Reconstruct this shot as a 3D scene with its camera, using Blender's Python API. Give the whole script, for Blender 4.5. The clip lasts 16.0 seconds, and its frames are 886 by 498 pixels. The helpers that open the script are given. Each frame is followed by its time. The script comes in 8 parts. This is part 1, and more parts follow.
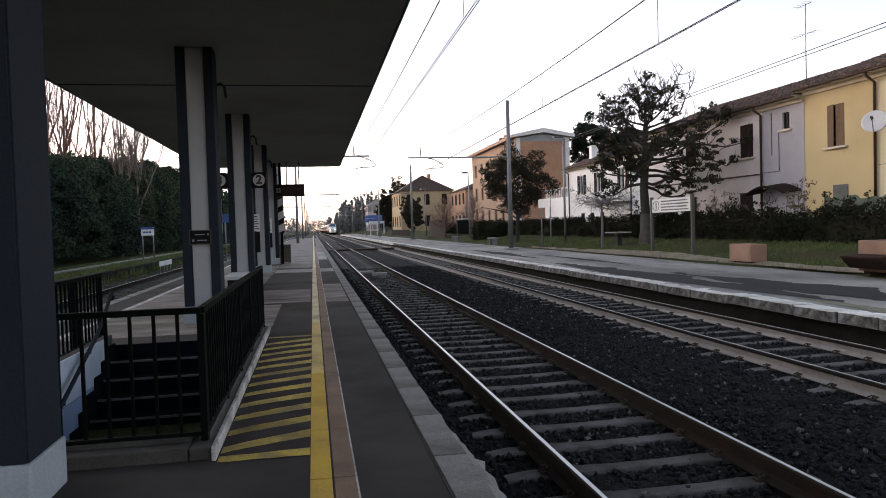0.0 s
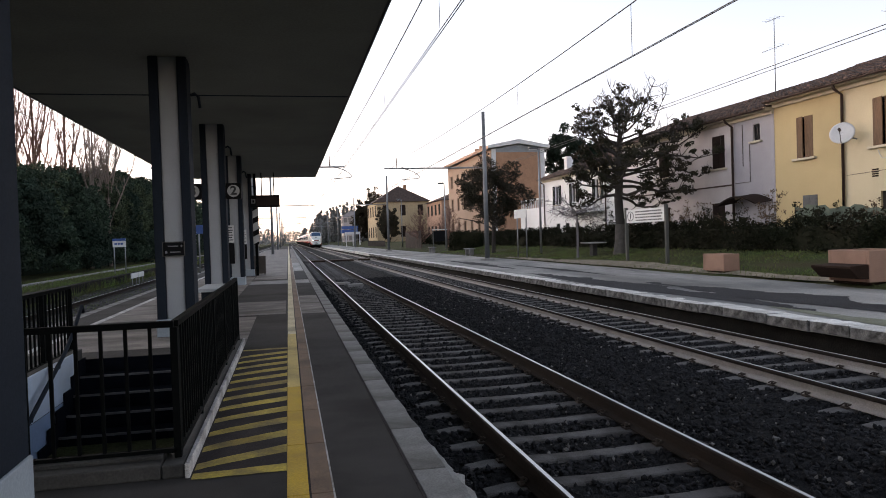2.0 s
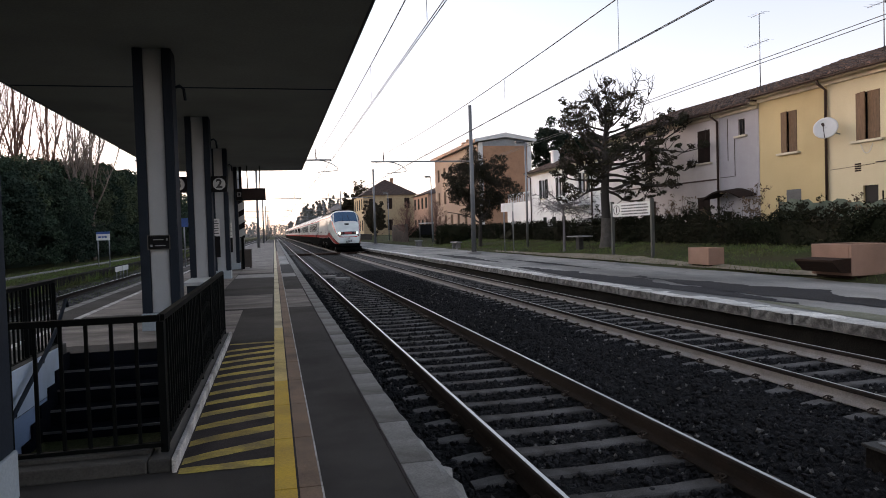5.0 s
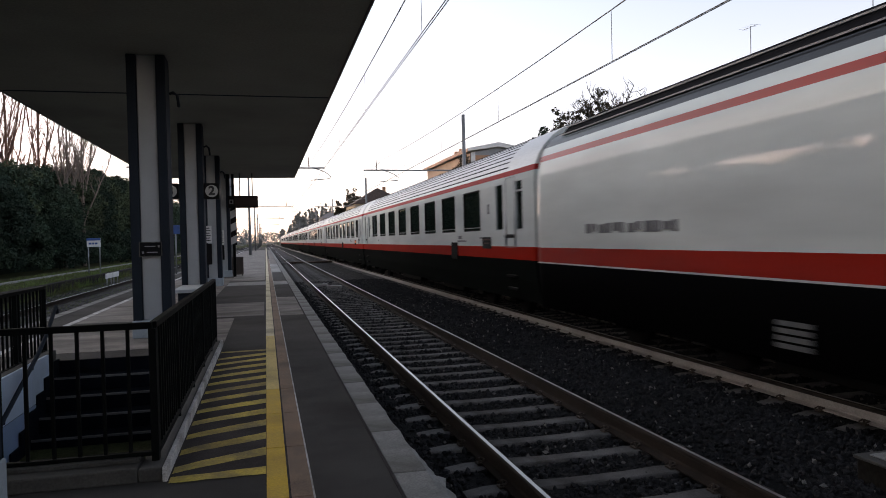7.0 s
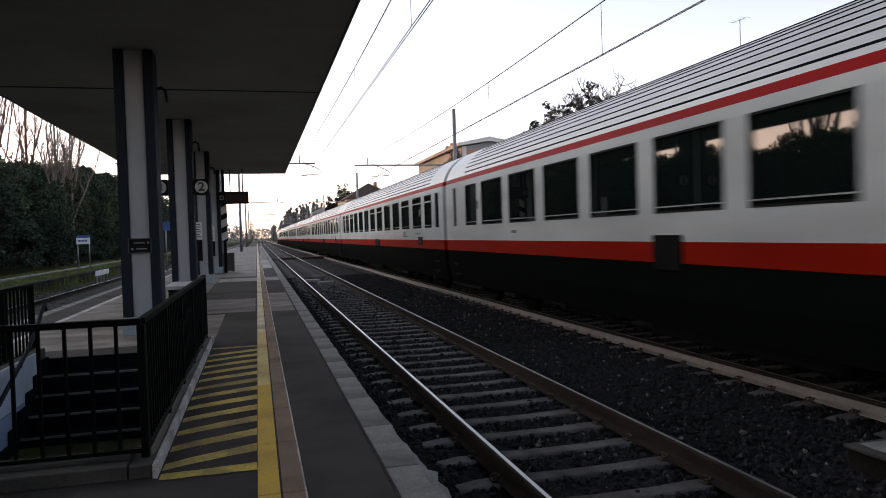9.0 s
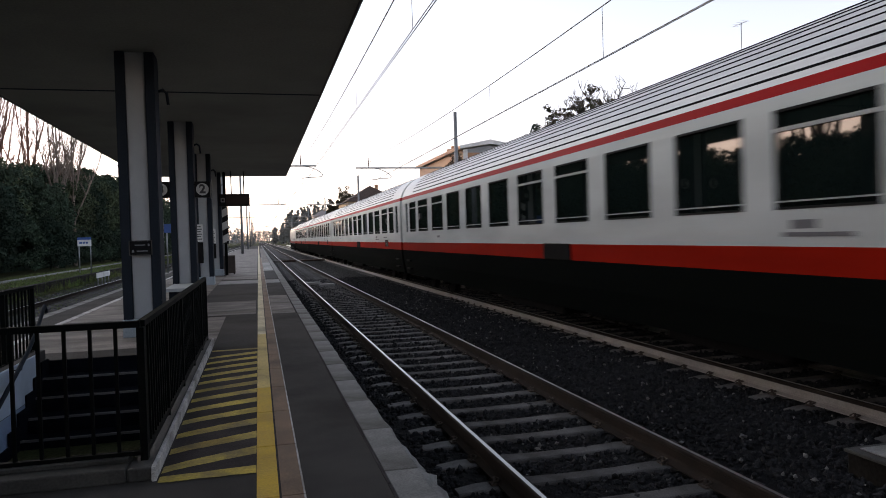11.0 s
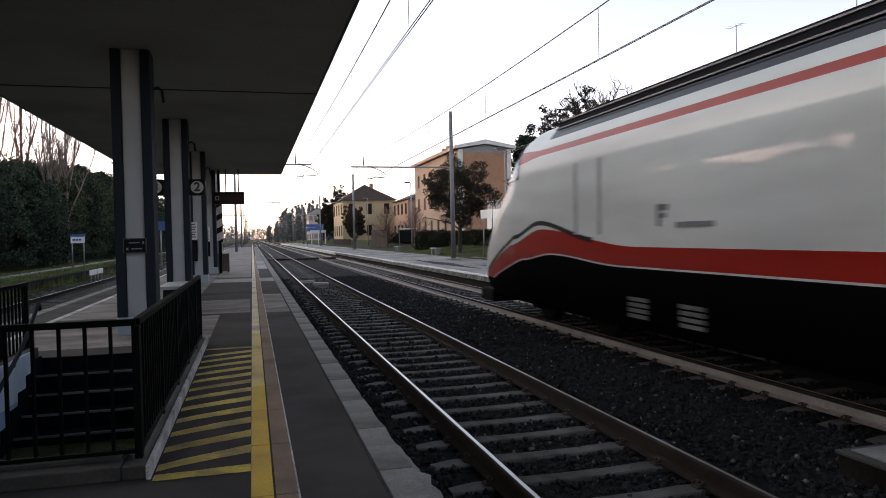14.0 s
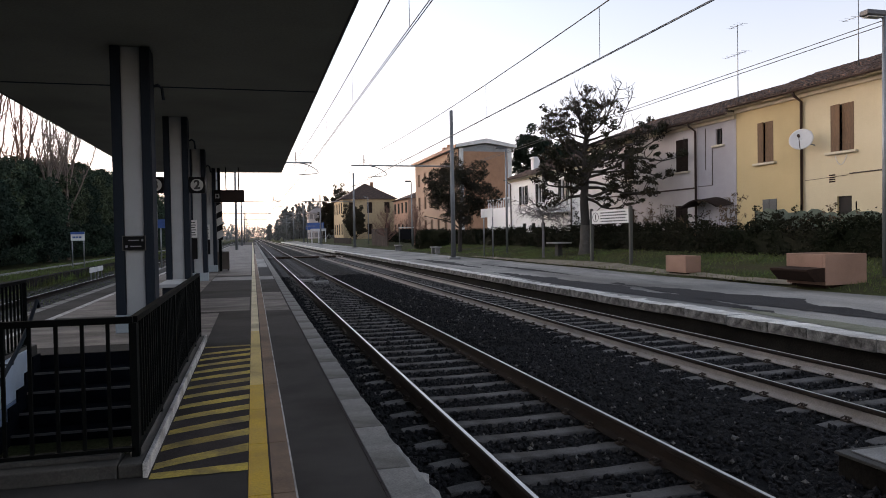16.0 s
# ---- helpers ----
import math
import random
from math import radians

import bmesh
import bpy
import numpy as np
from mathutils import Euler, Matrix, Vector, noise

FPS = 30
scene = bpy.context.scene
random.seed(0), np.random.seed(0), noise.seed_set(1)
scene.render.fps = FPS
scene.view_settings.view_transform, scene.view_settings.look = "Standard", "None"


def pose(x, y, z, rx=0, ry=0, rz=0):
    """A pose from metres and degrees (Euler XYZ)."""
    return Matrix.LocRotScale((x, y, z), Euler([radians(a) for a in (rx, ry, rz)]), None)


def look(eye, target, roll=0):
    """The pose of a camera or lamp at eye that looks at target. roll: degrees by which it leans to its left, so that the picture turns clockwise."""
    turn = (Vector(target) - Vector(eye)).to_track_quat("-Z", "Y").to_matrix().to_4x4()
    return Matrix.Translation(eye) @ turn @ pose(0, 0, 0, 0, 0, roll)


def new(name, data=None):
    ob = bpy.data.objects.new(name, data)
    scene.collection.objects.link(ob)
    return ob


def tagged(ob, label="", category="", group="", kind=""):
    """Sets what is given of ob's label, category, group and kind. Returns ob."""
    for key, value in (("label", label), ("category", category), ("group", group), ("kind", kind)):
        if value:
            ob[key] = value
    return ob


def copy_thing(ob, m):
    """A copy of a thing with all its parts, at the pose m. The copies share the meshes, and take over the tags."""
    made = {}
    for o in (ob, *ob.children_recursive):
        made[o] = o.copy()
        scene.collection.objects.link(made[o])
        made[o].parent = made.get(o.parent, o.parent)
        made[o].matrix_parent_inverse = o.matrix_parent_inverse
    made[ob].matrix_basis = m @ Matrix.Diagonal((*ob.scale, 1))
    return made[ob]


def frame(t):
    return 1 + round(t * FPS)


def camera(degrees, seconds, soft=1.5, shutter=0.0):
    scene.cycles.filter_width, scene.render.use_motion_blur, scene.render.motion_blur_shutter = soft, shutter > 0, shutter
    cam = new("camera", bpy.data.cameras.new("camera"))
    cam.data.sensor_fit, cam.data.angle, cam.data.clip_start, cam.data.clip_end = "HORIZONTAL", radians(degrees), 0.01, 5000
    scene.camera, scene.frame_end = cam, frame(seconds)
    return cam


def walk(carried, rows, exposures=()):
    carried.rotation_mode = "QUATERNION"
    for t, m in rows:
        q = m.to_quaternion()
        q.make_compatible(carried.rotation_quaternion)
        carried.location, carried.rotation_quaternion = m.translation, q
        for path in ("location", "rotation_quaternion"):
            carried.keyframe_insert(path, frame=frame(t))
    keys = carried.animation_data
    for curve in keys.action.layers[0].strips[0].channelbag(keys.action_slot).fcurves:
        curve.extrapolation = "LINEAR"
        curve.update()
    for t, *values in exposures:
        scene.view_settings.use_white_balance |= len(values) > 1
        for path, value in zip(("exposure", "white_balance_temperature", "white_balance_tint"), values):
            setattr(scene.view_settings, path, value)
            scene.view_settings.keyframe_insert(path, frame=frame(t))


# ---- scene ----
# camera: stands on the platform, held by hand, turning slightly
def aim(x, y, z, yaw, pitch, roll):
    a, p = radians(yaw), radians(pitch)
    eye = Vector((x, y, z))
    return look(eye, eye + Vector((math.sin(a) * math.cos(p), math.cos(a) * math.cos(p), math.sin(p))), roll)


PATH = [
    (0, 0.018, -0.039, 1.396, 10.24, -1.81, -1.72),
    (0.5, 0.010, -0.021, 1.397, 10.26, -1.99, -1.65),
    (1, 0.011, -0.038, 1.406, 10.44, -1.78, -1.48),
    (1.5, 0.007, -0.024, 1.403, 10.71, -1.64, -1.51),
    (2, 0.010, -0.004, 1.400, 12.18, -1.02, -1.87),
    (2.5, 0.010, -0.011, 1.407, 12.44, -1.48, -1.83),
    (3, 0.011, -0.013, 1.406, 12.90, -1.55, -1.65),
    (3.5, 0.006, -0.008, 1.403, 12.90, -1.61, -1.83),
    (5.8, -0.002, -0.006, 1.404, 13.76, -1.44, -1.37),
    (6, -0.007, -0.017, 1.403, 13.93, -1.28, -1.23),
    (6.5, -0.016, -0.014, 1.407, 13.91, -0.92, -1.23),
    (7, -0.013, 0.003, 1.403, 13.89, -0.88, -1.38),
    (7.5, -0.005, -0.002, 1.403, 14.39, -0.89, -1.52),
    (8, 0.000, 0.010, 1.401, 14.38, -0.92, -1.58),
    (8.5, 0.002, 0.007, 1.395, 14.51, -1.03, -1.67),
    (9, -0.000, 0.021, 1.393, 14.53, -1.31, -1.80),
    (11.5, 0.009, 0.019, 1.397, 14.44, -1.05, -1.58),
    (12, 0.004, 0.017, 1.403, 14.49, -1.28, -1.43),
    (12.5, 0.010, 0.019, 1.396, 14.61, -1.29, -1.53),
    (13, 0.005, 0.019, 1.397, 14.66, -1.19, -1.44),
    (13.5, 0.005, 0.015, 1.397, 14.72, -1.22, -1.47),
    (14, -0.003, 0.007, 1.401, 14.90, -1.14, -1.26),
    (14.5, 0.002, 0.020, 1.393, 15.10, -1.32, -1.39),
    (15, 0.005, 0.022, 1.396, 14.82, -1.18, -1.39),
    (15.5, 0.007, 0.025, 1.398, 14.65, -1.26, -1.06),
    (16, 0.009, 0.023, 1.398, 14.88, -1.22, -1.03),
]
cam = camera(63.49, 16.0, 0.95, 0.16)
walk(cam, [(t, aim(*row)) for t, *row in PATH], [(0, 2.1, 7720, 21), (1.5, 2.1, 7720, 21), (3.0, 2.02, 7720, 21), (6.0, 1.95, 7720, 21), (8.0, 2.0, 7720, 21), (11.5, 2.08, 7700, 21), (14.2, 2.08, 7700, 21), (14.8, 1.92, 7660, 21), (16, 1.90, 7660, 21)])

# world: a clear sky just after sunset, soft light from all over
world = bpy.data.worlds.new("dusk")
scene.world = world
world.use_nodes = True
wn = world.node_tree
sky = wn.nodes.new("ShaderNodeTexSky")
sky.sky_type, sky.sun_disc = "NISHITA", False
sky.sun_elevation, sky.sun_rotation = radians(16), radians(-45)
sky.dust_density, sky.air_density, sky.ozone_density = 0.8, 1.0, 0.5
haze = wn.nodes.new("ShaderNodeHueSaturation")
haze.inputs["Saturation"].default_value = 0.62
wn.links.new(sky.outputs[0], haze.inputs["Color"])
up, tall = wn.nodes.new("ShaderNodeTexCoord"), wn.nodes.new("ShaderNodeSeparateXYZ")
rosy, belt = wn.nodes.new("ShaderNodeValToRGB"), wn.nodes.new("ShaderNodeMix")
rosy.color_ramp.elements[0].position, rosy.color_ramp.elements[1].position = 0.0, 0.42
rosy.color_ramp.elements[0].color, rosy.color_ramp.elements[1].color = (0.86, 0.80, 0.92, 1), (0.80, 0.92, 1, 1)
belt.data_type, belt.blend_type = "RGBA", "MULTIPLY"
belt.inputs[0].default_value = 1.0
wn.links.new(up.outputs["Generated"], tall.inputs[0])
wn.links.new(tall.outputs[2], rosy.inputs[0])
wn.links.new(haze.outputs[0], belt.inputs[6])
wn.links.new(rosy.outputs[0], belt.inputs[7])
wn.links.new(belt.outputs[2], wn.nodes["Background"].inputs[0])
wn.nodes["Background"].inputs[1].default_value = 0.092
sun = new("sun", bpy.data.lights.new("sun", "SUN"))
sun.data.energy, sun.data.angle, sun.data.color = 0.06, radians(60), (1.0, 0.93, 0.86)
sun.matrix_world = look((-60, 12, 22), (0, 0, 0))


# ---- materials ----
def nodes_of(m):
    m.use_nodes = True
    t = m.node_tree
    return t, t.nodes, t.links, t.nodes["Principled BSDF"]


def mat(name, color, rough=0.7, metal=0.0, second=None, scale=3.0, fine=60.0, spread=0.18, bump=0.2, dist=0.004,
        stains=0.0, vary=0.0, coord="Object", stretch=(1, 1, 1), spec=0.5):
    """A surface with mottling at two sizes, fine relief, and stains or variation from piece to piece."""
    m = bpy.data.materials.new(name)
    t, n, l, p = nodes_of(m)
    tc = n.new("ShaderNodeTexCoord")
    mp = n.new("ShaderNodeMapping")
    mp.inputs["Scale"].default_value = stretch
    l.new(tc.outputs[coord], mp.inputs[0])
    big, small = n.new("ShaderNodeTexNoise"), n.new("ShaderNodeTexNoise")
    for tx, s, d in ((big, scale, 5), (small, fine, 3)):
        tx.inputs["Scale"].default_value, tx.inputs["Detail"].default_value, tx.inputs["Roughness"].default_value = s, d, 0.62
        l.new(mp.outputs[0], tx.inputs[0])
    second = second or tuple(c * (1 - spread * 1.6) for c in color)
    ramp = n.new("ShaderNodeValToRGB")
    ramp.color_ramp.elements[0].position, ramp.color_ramp.elements[1].position = 0.33, 0.68
    ramp.color_ramp.elements[0].color, ramp.color_ramp.elements[1].color = (*second, 1), (*color, 1)
    l.new(big.outputs["Fac"], ramp.inputs[0])
    grain = n.new("ShaderNodeMix")
    grain.data_type, grain.blend_type = "RGBA", "MULTIPLY"
    gr = n.new("ShaderNodeMapRange")
    gr.inputs[1].default_value, gr.inputs[2].default_value = 0.3, 0.7
    gr.inputs[3].default_value, gr.inputs[4].default_value = 1 - spread, 1 + spread
    l.new(small.outputs["Fac"], gr.inputs[0])
    grain.inputs[0].default_value = 1.0
    l.new(ramp.outputs[0], grain.inputs[6])
    l.new(gr.outputs[0], grain.inputs[7])
    out = grain.outputs[2]
    if stains:
        st = n.new("ShaderNodeTexNoise")
        st.inputs["Scale"].default_value, st.inputs["Detail"].default_value = scale * 0.37, 8
        l.new(mp.outputs[0], st.inputs[0])
        sr = n.new("ShaderNodeMapRange")
        sr.inputs[1].default_value, sr.inputs[2].default_value = 0.5, 0.66
        sr.inputs[3].default_value, sr.inputs[4].default_value = 0.0, stains
        l.new(st.outputs["Fac"], sr.inputs[0])
        dk = n.new("ShaderNodeMix")
        dk.data_type, dk.blend_type = "RGBA", "MULTIPLY"
        dk.inputs[7].default_value = (0.35, 0.32, 0.29, 1)
        l.new(sr.outputs[0], dk.inputs[0])
        l.new(out, dk.inputs[6])
        out = dk.outputs[2]
    if vary:
        oi, geo = n.new("ShaderNodeObjectInfo"), n.new("ShaderNodeNewGeometry")
        add = n.new("ShaderNodeMath")
        l.new(oi.outputs["Random"], add.inputs[0])
        l.new(geo.outputs["Random Per Island"], add.inputs[1])
        vr = n.new("ShaderNodeMapRange")
        vr.inputs[1].default_value, vr.inputs[2].default_value = 0, 2
        vr.inputs[3].default_value, vr.inputs[4].default_value = 1 - vary, 1 + vary
        l.new(add.outputs[0], vr.inputs[0])
        vm = n.new("ShaderNodeMix")
        vm.data_type, vm.blend_type = "RGBA", "MULTIPLY"
        vm.inputs[0].default_value = 1.0
        l.new(out, vm.inputs[6])
        l.new(vr.outputs[0], vm.inputs[7])
        out = vm.outputs[2]
    l.new(out, p.inputs["Base Color"])
    p.inputs["Roughness"].default_value, p.inputs["Metallic"].default_value = rough, metal
    p.inputs["Specular IOR Level"].default_value = spec
    rr = n.new("ShaderNodeMapRange")
    wear = min(0.12, rough * 0.3)
    rr.inputs[3].default_value, rr.inputs[4].default_value = max(rough - wear, 0.01), min(rough + wear, 1)
    l.new(big.outputs["Fac"], rr.inputs[0])
    l.new(rr.outputs[0], p.inputs["Roughness"])
    if bump:
        b = n.new("ShaderNodeBump")
        b.inputs["Strength"].default_value, b.inputs["Distance"].default_value = bump, dist
        l.new(small.outputs["Fac"], b.inputs["Height"])
        l.new(b.outputs[0], p.inputs["Normal"])
    return m


def glow(name, color, strength):
    m = bpy.data.materials.new(name)
    t, n, l, p = nodes_of(m)
    p.inputs["Base Color"].default_value = (*color, 1)
    p.inputs["Emission Color"].default_value, p.inputs["Emission Strength"].default_value = (*color, 1), strength
    return m


ASPHALT = mat("worn_asphalt", (0.068, 0.063, 0.060), 0.88, second=(0.041, 0.038, 0.036), scale=1.3, fine=150, spread=0.35, bump=0.8, dist=0.003, stains=0.7, spec=0.1)
ASPHALT_FAR = mat("patched_asphalt", (0.33, 0.315, 0.295), 0.85, second=(0.09, 0.095, 0.094), scale=0.6, fine=90, spread=0.3, bump=0.4, stains=0.6, stretch=(1, 0.35, 1))
ASPHALT_DARK = mat("fresh_dark_asphalt", (0.040, 0.039, 0.041), 0.85, second=(0.026, 0.025, 0.027), scale=1.3, fine=120, spread=0.3, bump=0.6, dist=0.003, stains=0.4, spec=0.15)
# worn asphalt, with wet sheen and skylight put into its pale colour
ASPHALT_WORN_SHEEN = mat("worn_asphalt_sheen", (0.255, 0.225, 0.205), 0.75, second=(0.088, 0.074, 0.066), scale=1.3, fine=90, spread=0.35, bump=0.5, dist=0.003, stains=0.7, spec=0.25, stretch=(1, 2.2, 1))
STONE = mat("coping_stone", (0.29, 0.285, 0.275), 0.85, second=(0.155, 0.15, 0.142), scale=2.4, fine=70, spread=0.22, bump=0.6, dist=0.005, stains=0.7, vary=0.06, spec=0.25)
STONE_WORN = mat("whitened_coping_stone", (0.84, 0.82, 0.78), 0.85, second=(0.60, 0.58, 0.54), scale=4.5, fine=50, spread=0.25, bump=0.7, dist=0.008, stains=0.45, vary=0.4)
STONE_FACE = mat("dark_mottled_stone_face", (0.40, 0.385, 0.36), 0.9, second=(0.030, 0.027, 0.023), scale=5.5, fine=40, spread=0.35, bump=0.8, dist=0.01, stains=0.8, vary=0.25)
# near-black brown for the masonry below the platform edges
WALL_BASE = mat("dark_platform_wall", (0.024, 0.021, 0.018), 0.9, spec=0.1, scale=2, fine=30, spread=0.35, bump=0.7, dist=0.01, stains=0.7)
CONCRETE = mat("grey_concrete", (0.30, 0.29, 0.28), 0.85, scale=2.5, fine=80, spread=0.22, bump=0.4, stains=0.5, vary=0.12)
SLEEPER = mat("dusty_concrete_sleeper", (0.162, 0.154, 0.150), 0.9, spec=0.12, second=(0.080, 0.074, 0.071), scale=4, fine=90, spread=0.3, bump=0.5, stains=0.5, vary=0.25)
BALLAST = mat("dark_ballast", (0.011, 0.0108, 0.012), 0.95, spec=0.1, second=(0.009, 0.0085, 0.009), scale=6, fine=45, spread=0.5, bump=1.0, dist=0.03)
STONES = mat("ballast_stone", (0.0235, 0.0235, 0.026), 0.9, spec=0.15, second=(0.012, 0.0115, 0.012), scale=8, fine=90, spread=0.45, bump=0.6, vary=0.95)
STONES_PALE = mat("pale_ballast_chip", (0.115, 0.11, 0.104), 0.85, second=(0.07, 0.068, 0.066), scale=8, fine=60, vary=0.5)
RAIL_TOP = mat("polished_rail_steel", (0.50, 0.495, 0.49), 0.34, 1.0, scale=4, fine=40, spread=0.08, bump=0.05, stretch=(1, 0.05, 1))
RAIL_RUST = mat("rusty_rail_steel", (0.036, 0.026, 0.021), 0.9, 0.0, spec=0.15, second=(0.020, 0.015, 0.013), scale=3, fine=60, spread=0.25, bump=0.4)
RAIL_PALE = mat("dusty_pale_rail_steel", (0.36, 0.33, 0.305), 0.85, 0.0, second=(0.27, 0.24, 0.22), scale=3, fine=60, spread=0.2, bump=0.3)
SHINE_DULL = mat("dull_rail_head", (0.42, 0.40, 0.38), 0.55, 0.25, scale=4, fine=50, spread=0.15, bump=0.1)
CLIP = mat("rusty_clip_steel", (0.07, 0.05, 0.04), 0.7, 0.4, fine=120)
YELLOW = mat("worn_yellow_paint", (0.66, 0.41, 0.03), 0.7, second=(0.50, 0.31, 0.04), scale=2.2, fine=110, spread=0.2, bump=0.3, stains=0.45)
YELLOW_PALE = mat("faded_yellow_paint", (0.70, 0.60, 0.38), 0.7, second=(0.46, 0.39, 0.25), scale=2.2, fine=110, spread=0.3, bump=0.3, stains=0.7)
HATCH_DARK = mat("dark_worn_road_paint", (0.052, 0.043, 0.043), 0.85, spec=0.1, second=(0.026, 0.021, 0.022), scale=3.0, fine=90, spread=0.4, bump=0.5, dist=0.003, stains=0.5)
YELLOW_MID = mat("dusty_yellow_paint", (0.70, 0.52, 0.18), 0.7, second=(0.50, 0.36, 0.13), scale=2.2, fine=110, spread=0.3, bump=0.3, stains=0.7)
HATCH = mat("faded_yellow_hatching", (0.58, 0.42, 0.06), 0.75, second=(0.19, 0.14, 0.05), scale=3.5, fine=90, spread=0.35, bump=0.3, stains=0.8)
ORANGE = mat("brown_tactile_strip", (0.25, 0.155, 0.10), 0.8, second=(0.15, 0.095, 0.065), scale=2.5, fine=120, spread=0.3, bump=0.5, stains=0.6)
WHITE_LINE = mat("worn_white_paint", (0.62, 0.60, 0.58), 0.75, second=(0.3, 0.29, 0.28), scale=5, fine=80, spread=0.3, bump=0.3, stains=0.7)
SOFFIT = mat("grey_soffit_plaster", (0.345, 0.35, 0.305), 0.9, scale=0.6, fine=25, spread=0.10, bump=0.15, stains=0.25)
COL_WHITE = mat("off_white_column_paint", (0.385, 0.41, 0.425), 0.7, scale=1.5, fine=60, spread=0.08, bump=0.15, stains=0.35)
# blue skylight is mixed into the white of the plinths
PLINTH = mat("skylit_white_plinth_paint", (0.35, 0.405, 0.445), 0.75, scale=2.5, fine=60, spread=0.1, bump=0.25, stains=0.55)
COL_BLUE = mat("blue_grey_column_paint", (0.021, 0.028, 0.039), 0.75, spec=0.1, scale=1.5, fine=60, spread=0.15, bump=0.15, stains=0.2)
KERB = mat("sooty_kerb_concrete", (0.060, 0.058, 0.053), 0.85, second=(0.022, 0.021, 0.020), scale=2.5, fine=80, spread=0.25, bump=0.4, stains=0.6)
IRON = mat("dark_green_iron_paint", (0.004, 0.005, 0.005), 0.75, 0.0, spec=0.05, scale=6, fine=120, spread=0.25, bump=0.2)
# shade of the stairwell is put into this blue-black colour
STAIR = mat("shaded_stair_stone", (0.0068, 0.0088, 0.0140), 0.9, spec=0.03, scale=3, fine=90, spread=0.3, bump=0.3, stains=0.4)
STAIR_NOSE = mat("pale_stair_edge", (0.11, 0.11, 0.115), 0.8, fine=80, stains=0.4)
WELL_WHITE = mat("white_stairwell_paint", (0.46, 0.56, 0.68), 0.7, scale=2, fine=60, spread=0.08, stains=0.4)
WELL_BLUE = mat("pale_blue_stairwell_paint", (0.23, 0.33, 0.50), 0.6, scale=2, fine=60, spread=0.1, stains=0.3)
GRASS = mat("damp_grass_ground", (0.042, 0.058, 0.022), 0.95, spec=0.05, second=(0.060, 0.050, 0.030), scale=0.7, fine=30, spread=0.4, bump=0.8, dist=0.03)
BLADES = mat("grass_blades", (0.125, 0.195, 0.06), 0.8, spec=0.1, second=(0.10, 0.095, 0.04), scale=0.8, fine=20, spread=0.3, bump=0, vary=0.4)
STEEL = mat("galvanised_steel", (0.30, 0.31, 0.32), 0.5, 0.7, scale=3, fine=60, spread=0.15, bump=0.1, stains=0.3)
WIRE = mat("dark_copper_wire", (0.05, 0.045, 0.04), 0.5, 0.6, bump=0)
CERAMIC = mat("brown_insulator", (0.10, 0.05, 0.04), 0.3, bump=0)
BARK = mat("grey_brown_bark", (0.050, 0.042, 0.036), 0.95, scale=4, fine=40, spread=0.3, bump=0.8, dist=0.02, stretch=(1, 1, 0.3))
POPLAR = mat("reddish_poplar_bark", (0.23, 0.125, 0.095), 0.95, scale=4, fine=40, spread=0.3, bump=0.3)
TWIG_GREY = mat("pale_grey_bark", (0.115, 0.10, 0.087), 0.95, scale=4, fine=40, spread=0.3, bump=0.4)
TWIG_PALE = mat("pale_brown_bark", (0.21, 0.165, 0.14), 0.95, scale=4, fine=40, spread=0.3, bump=0.4)
TWIG_LILAC = mat("pale_lilac_twig", (0.20, 0.18, 0.185), 0.95, scale=4, fine=40, spread=0.2, bump=0.2)
EARTH = mat("trodden_tan_earth", (0.24, 0.20, 0.145), 0.95, second=(0.13, 0.11, 0.075), scale=2.0, fine=40, spread=0.35, bump=0.6, dist=0.01, stains=0.4)
LEAF = mat("leathery_dark_leaf", (0.014, 0.019, 0.008), 0.7, spec=0.25, second=(0.032, 0.022, 0.012), scale=0.9, fine=12, spread=0.3, bump=0, vary=0.5)
LEAF_OAK = mat("dull_olive_leaf", (0.034, 0.035, 0.020), 0.8, spec=0.2, second=(0.05, 0.036, 0.024), scale=0.9, fine=12, spread=0.3, bump=0, vary=0.5)
MOSS = mat("mossy_worn_cement", (0.20, 0.20, 0.15), 0.9, second=(0.10, 0.105, 0.06), scale=2.5, fine=60, spread=0.3, bump=0.4, stains=0.6)
LEAF_HEDGE = mat("hedge_leaf", (0.012, 0.017, 0.007), 0.9, spec=0.15, second=(0.025, 0.022, 0.012), scale=0.6, fine=12, spread=0.3, bump=0, vary=0.5)
LEAF_WOOD = mat("evergreen_leaf", (0.048, 0.083, 0.054), 0.9, spec=0.1, second=(0.038, 0.054, 0.038), scale=0.25, fine=8, spread=0.3, bump=0, vary=0.5)
LEAF_OLIVE = mat("olive_evergreen_leaf", (0.068, 0.094, 0.054), 0.9, spec=0.1, second=(0.052, 0.064, 0.040), scale=0.3, fine=8, spread=0.3, bump=0, vary=0.5)
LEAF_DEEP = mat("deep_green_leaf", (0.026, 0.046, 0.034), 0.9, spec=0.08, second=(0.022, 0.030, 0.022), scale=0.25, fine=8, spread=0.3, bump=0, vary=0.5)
LEAF_DRY = mat("dry_brown_twig", (0.13, 0.085, 0.05), 0.9, fine=20, spread=0.3, bump=0, vary=0.4)
# distance haze is put into this pale grey leaf colour
LEAF_FAR = mat("haze_pale_foliage", (0.13, 0.14, 0.14), 0.9, second=(0.17, 0.175, 0.17), scale=0.1, fine=4, spread=0.25, bump=0, vary=0.3)


# ---- building blocks ----
def bm_new():
    return bmesh.new()


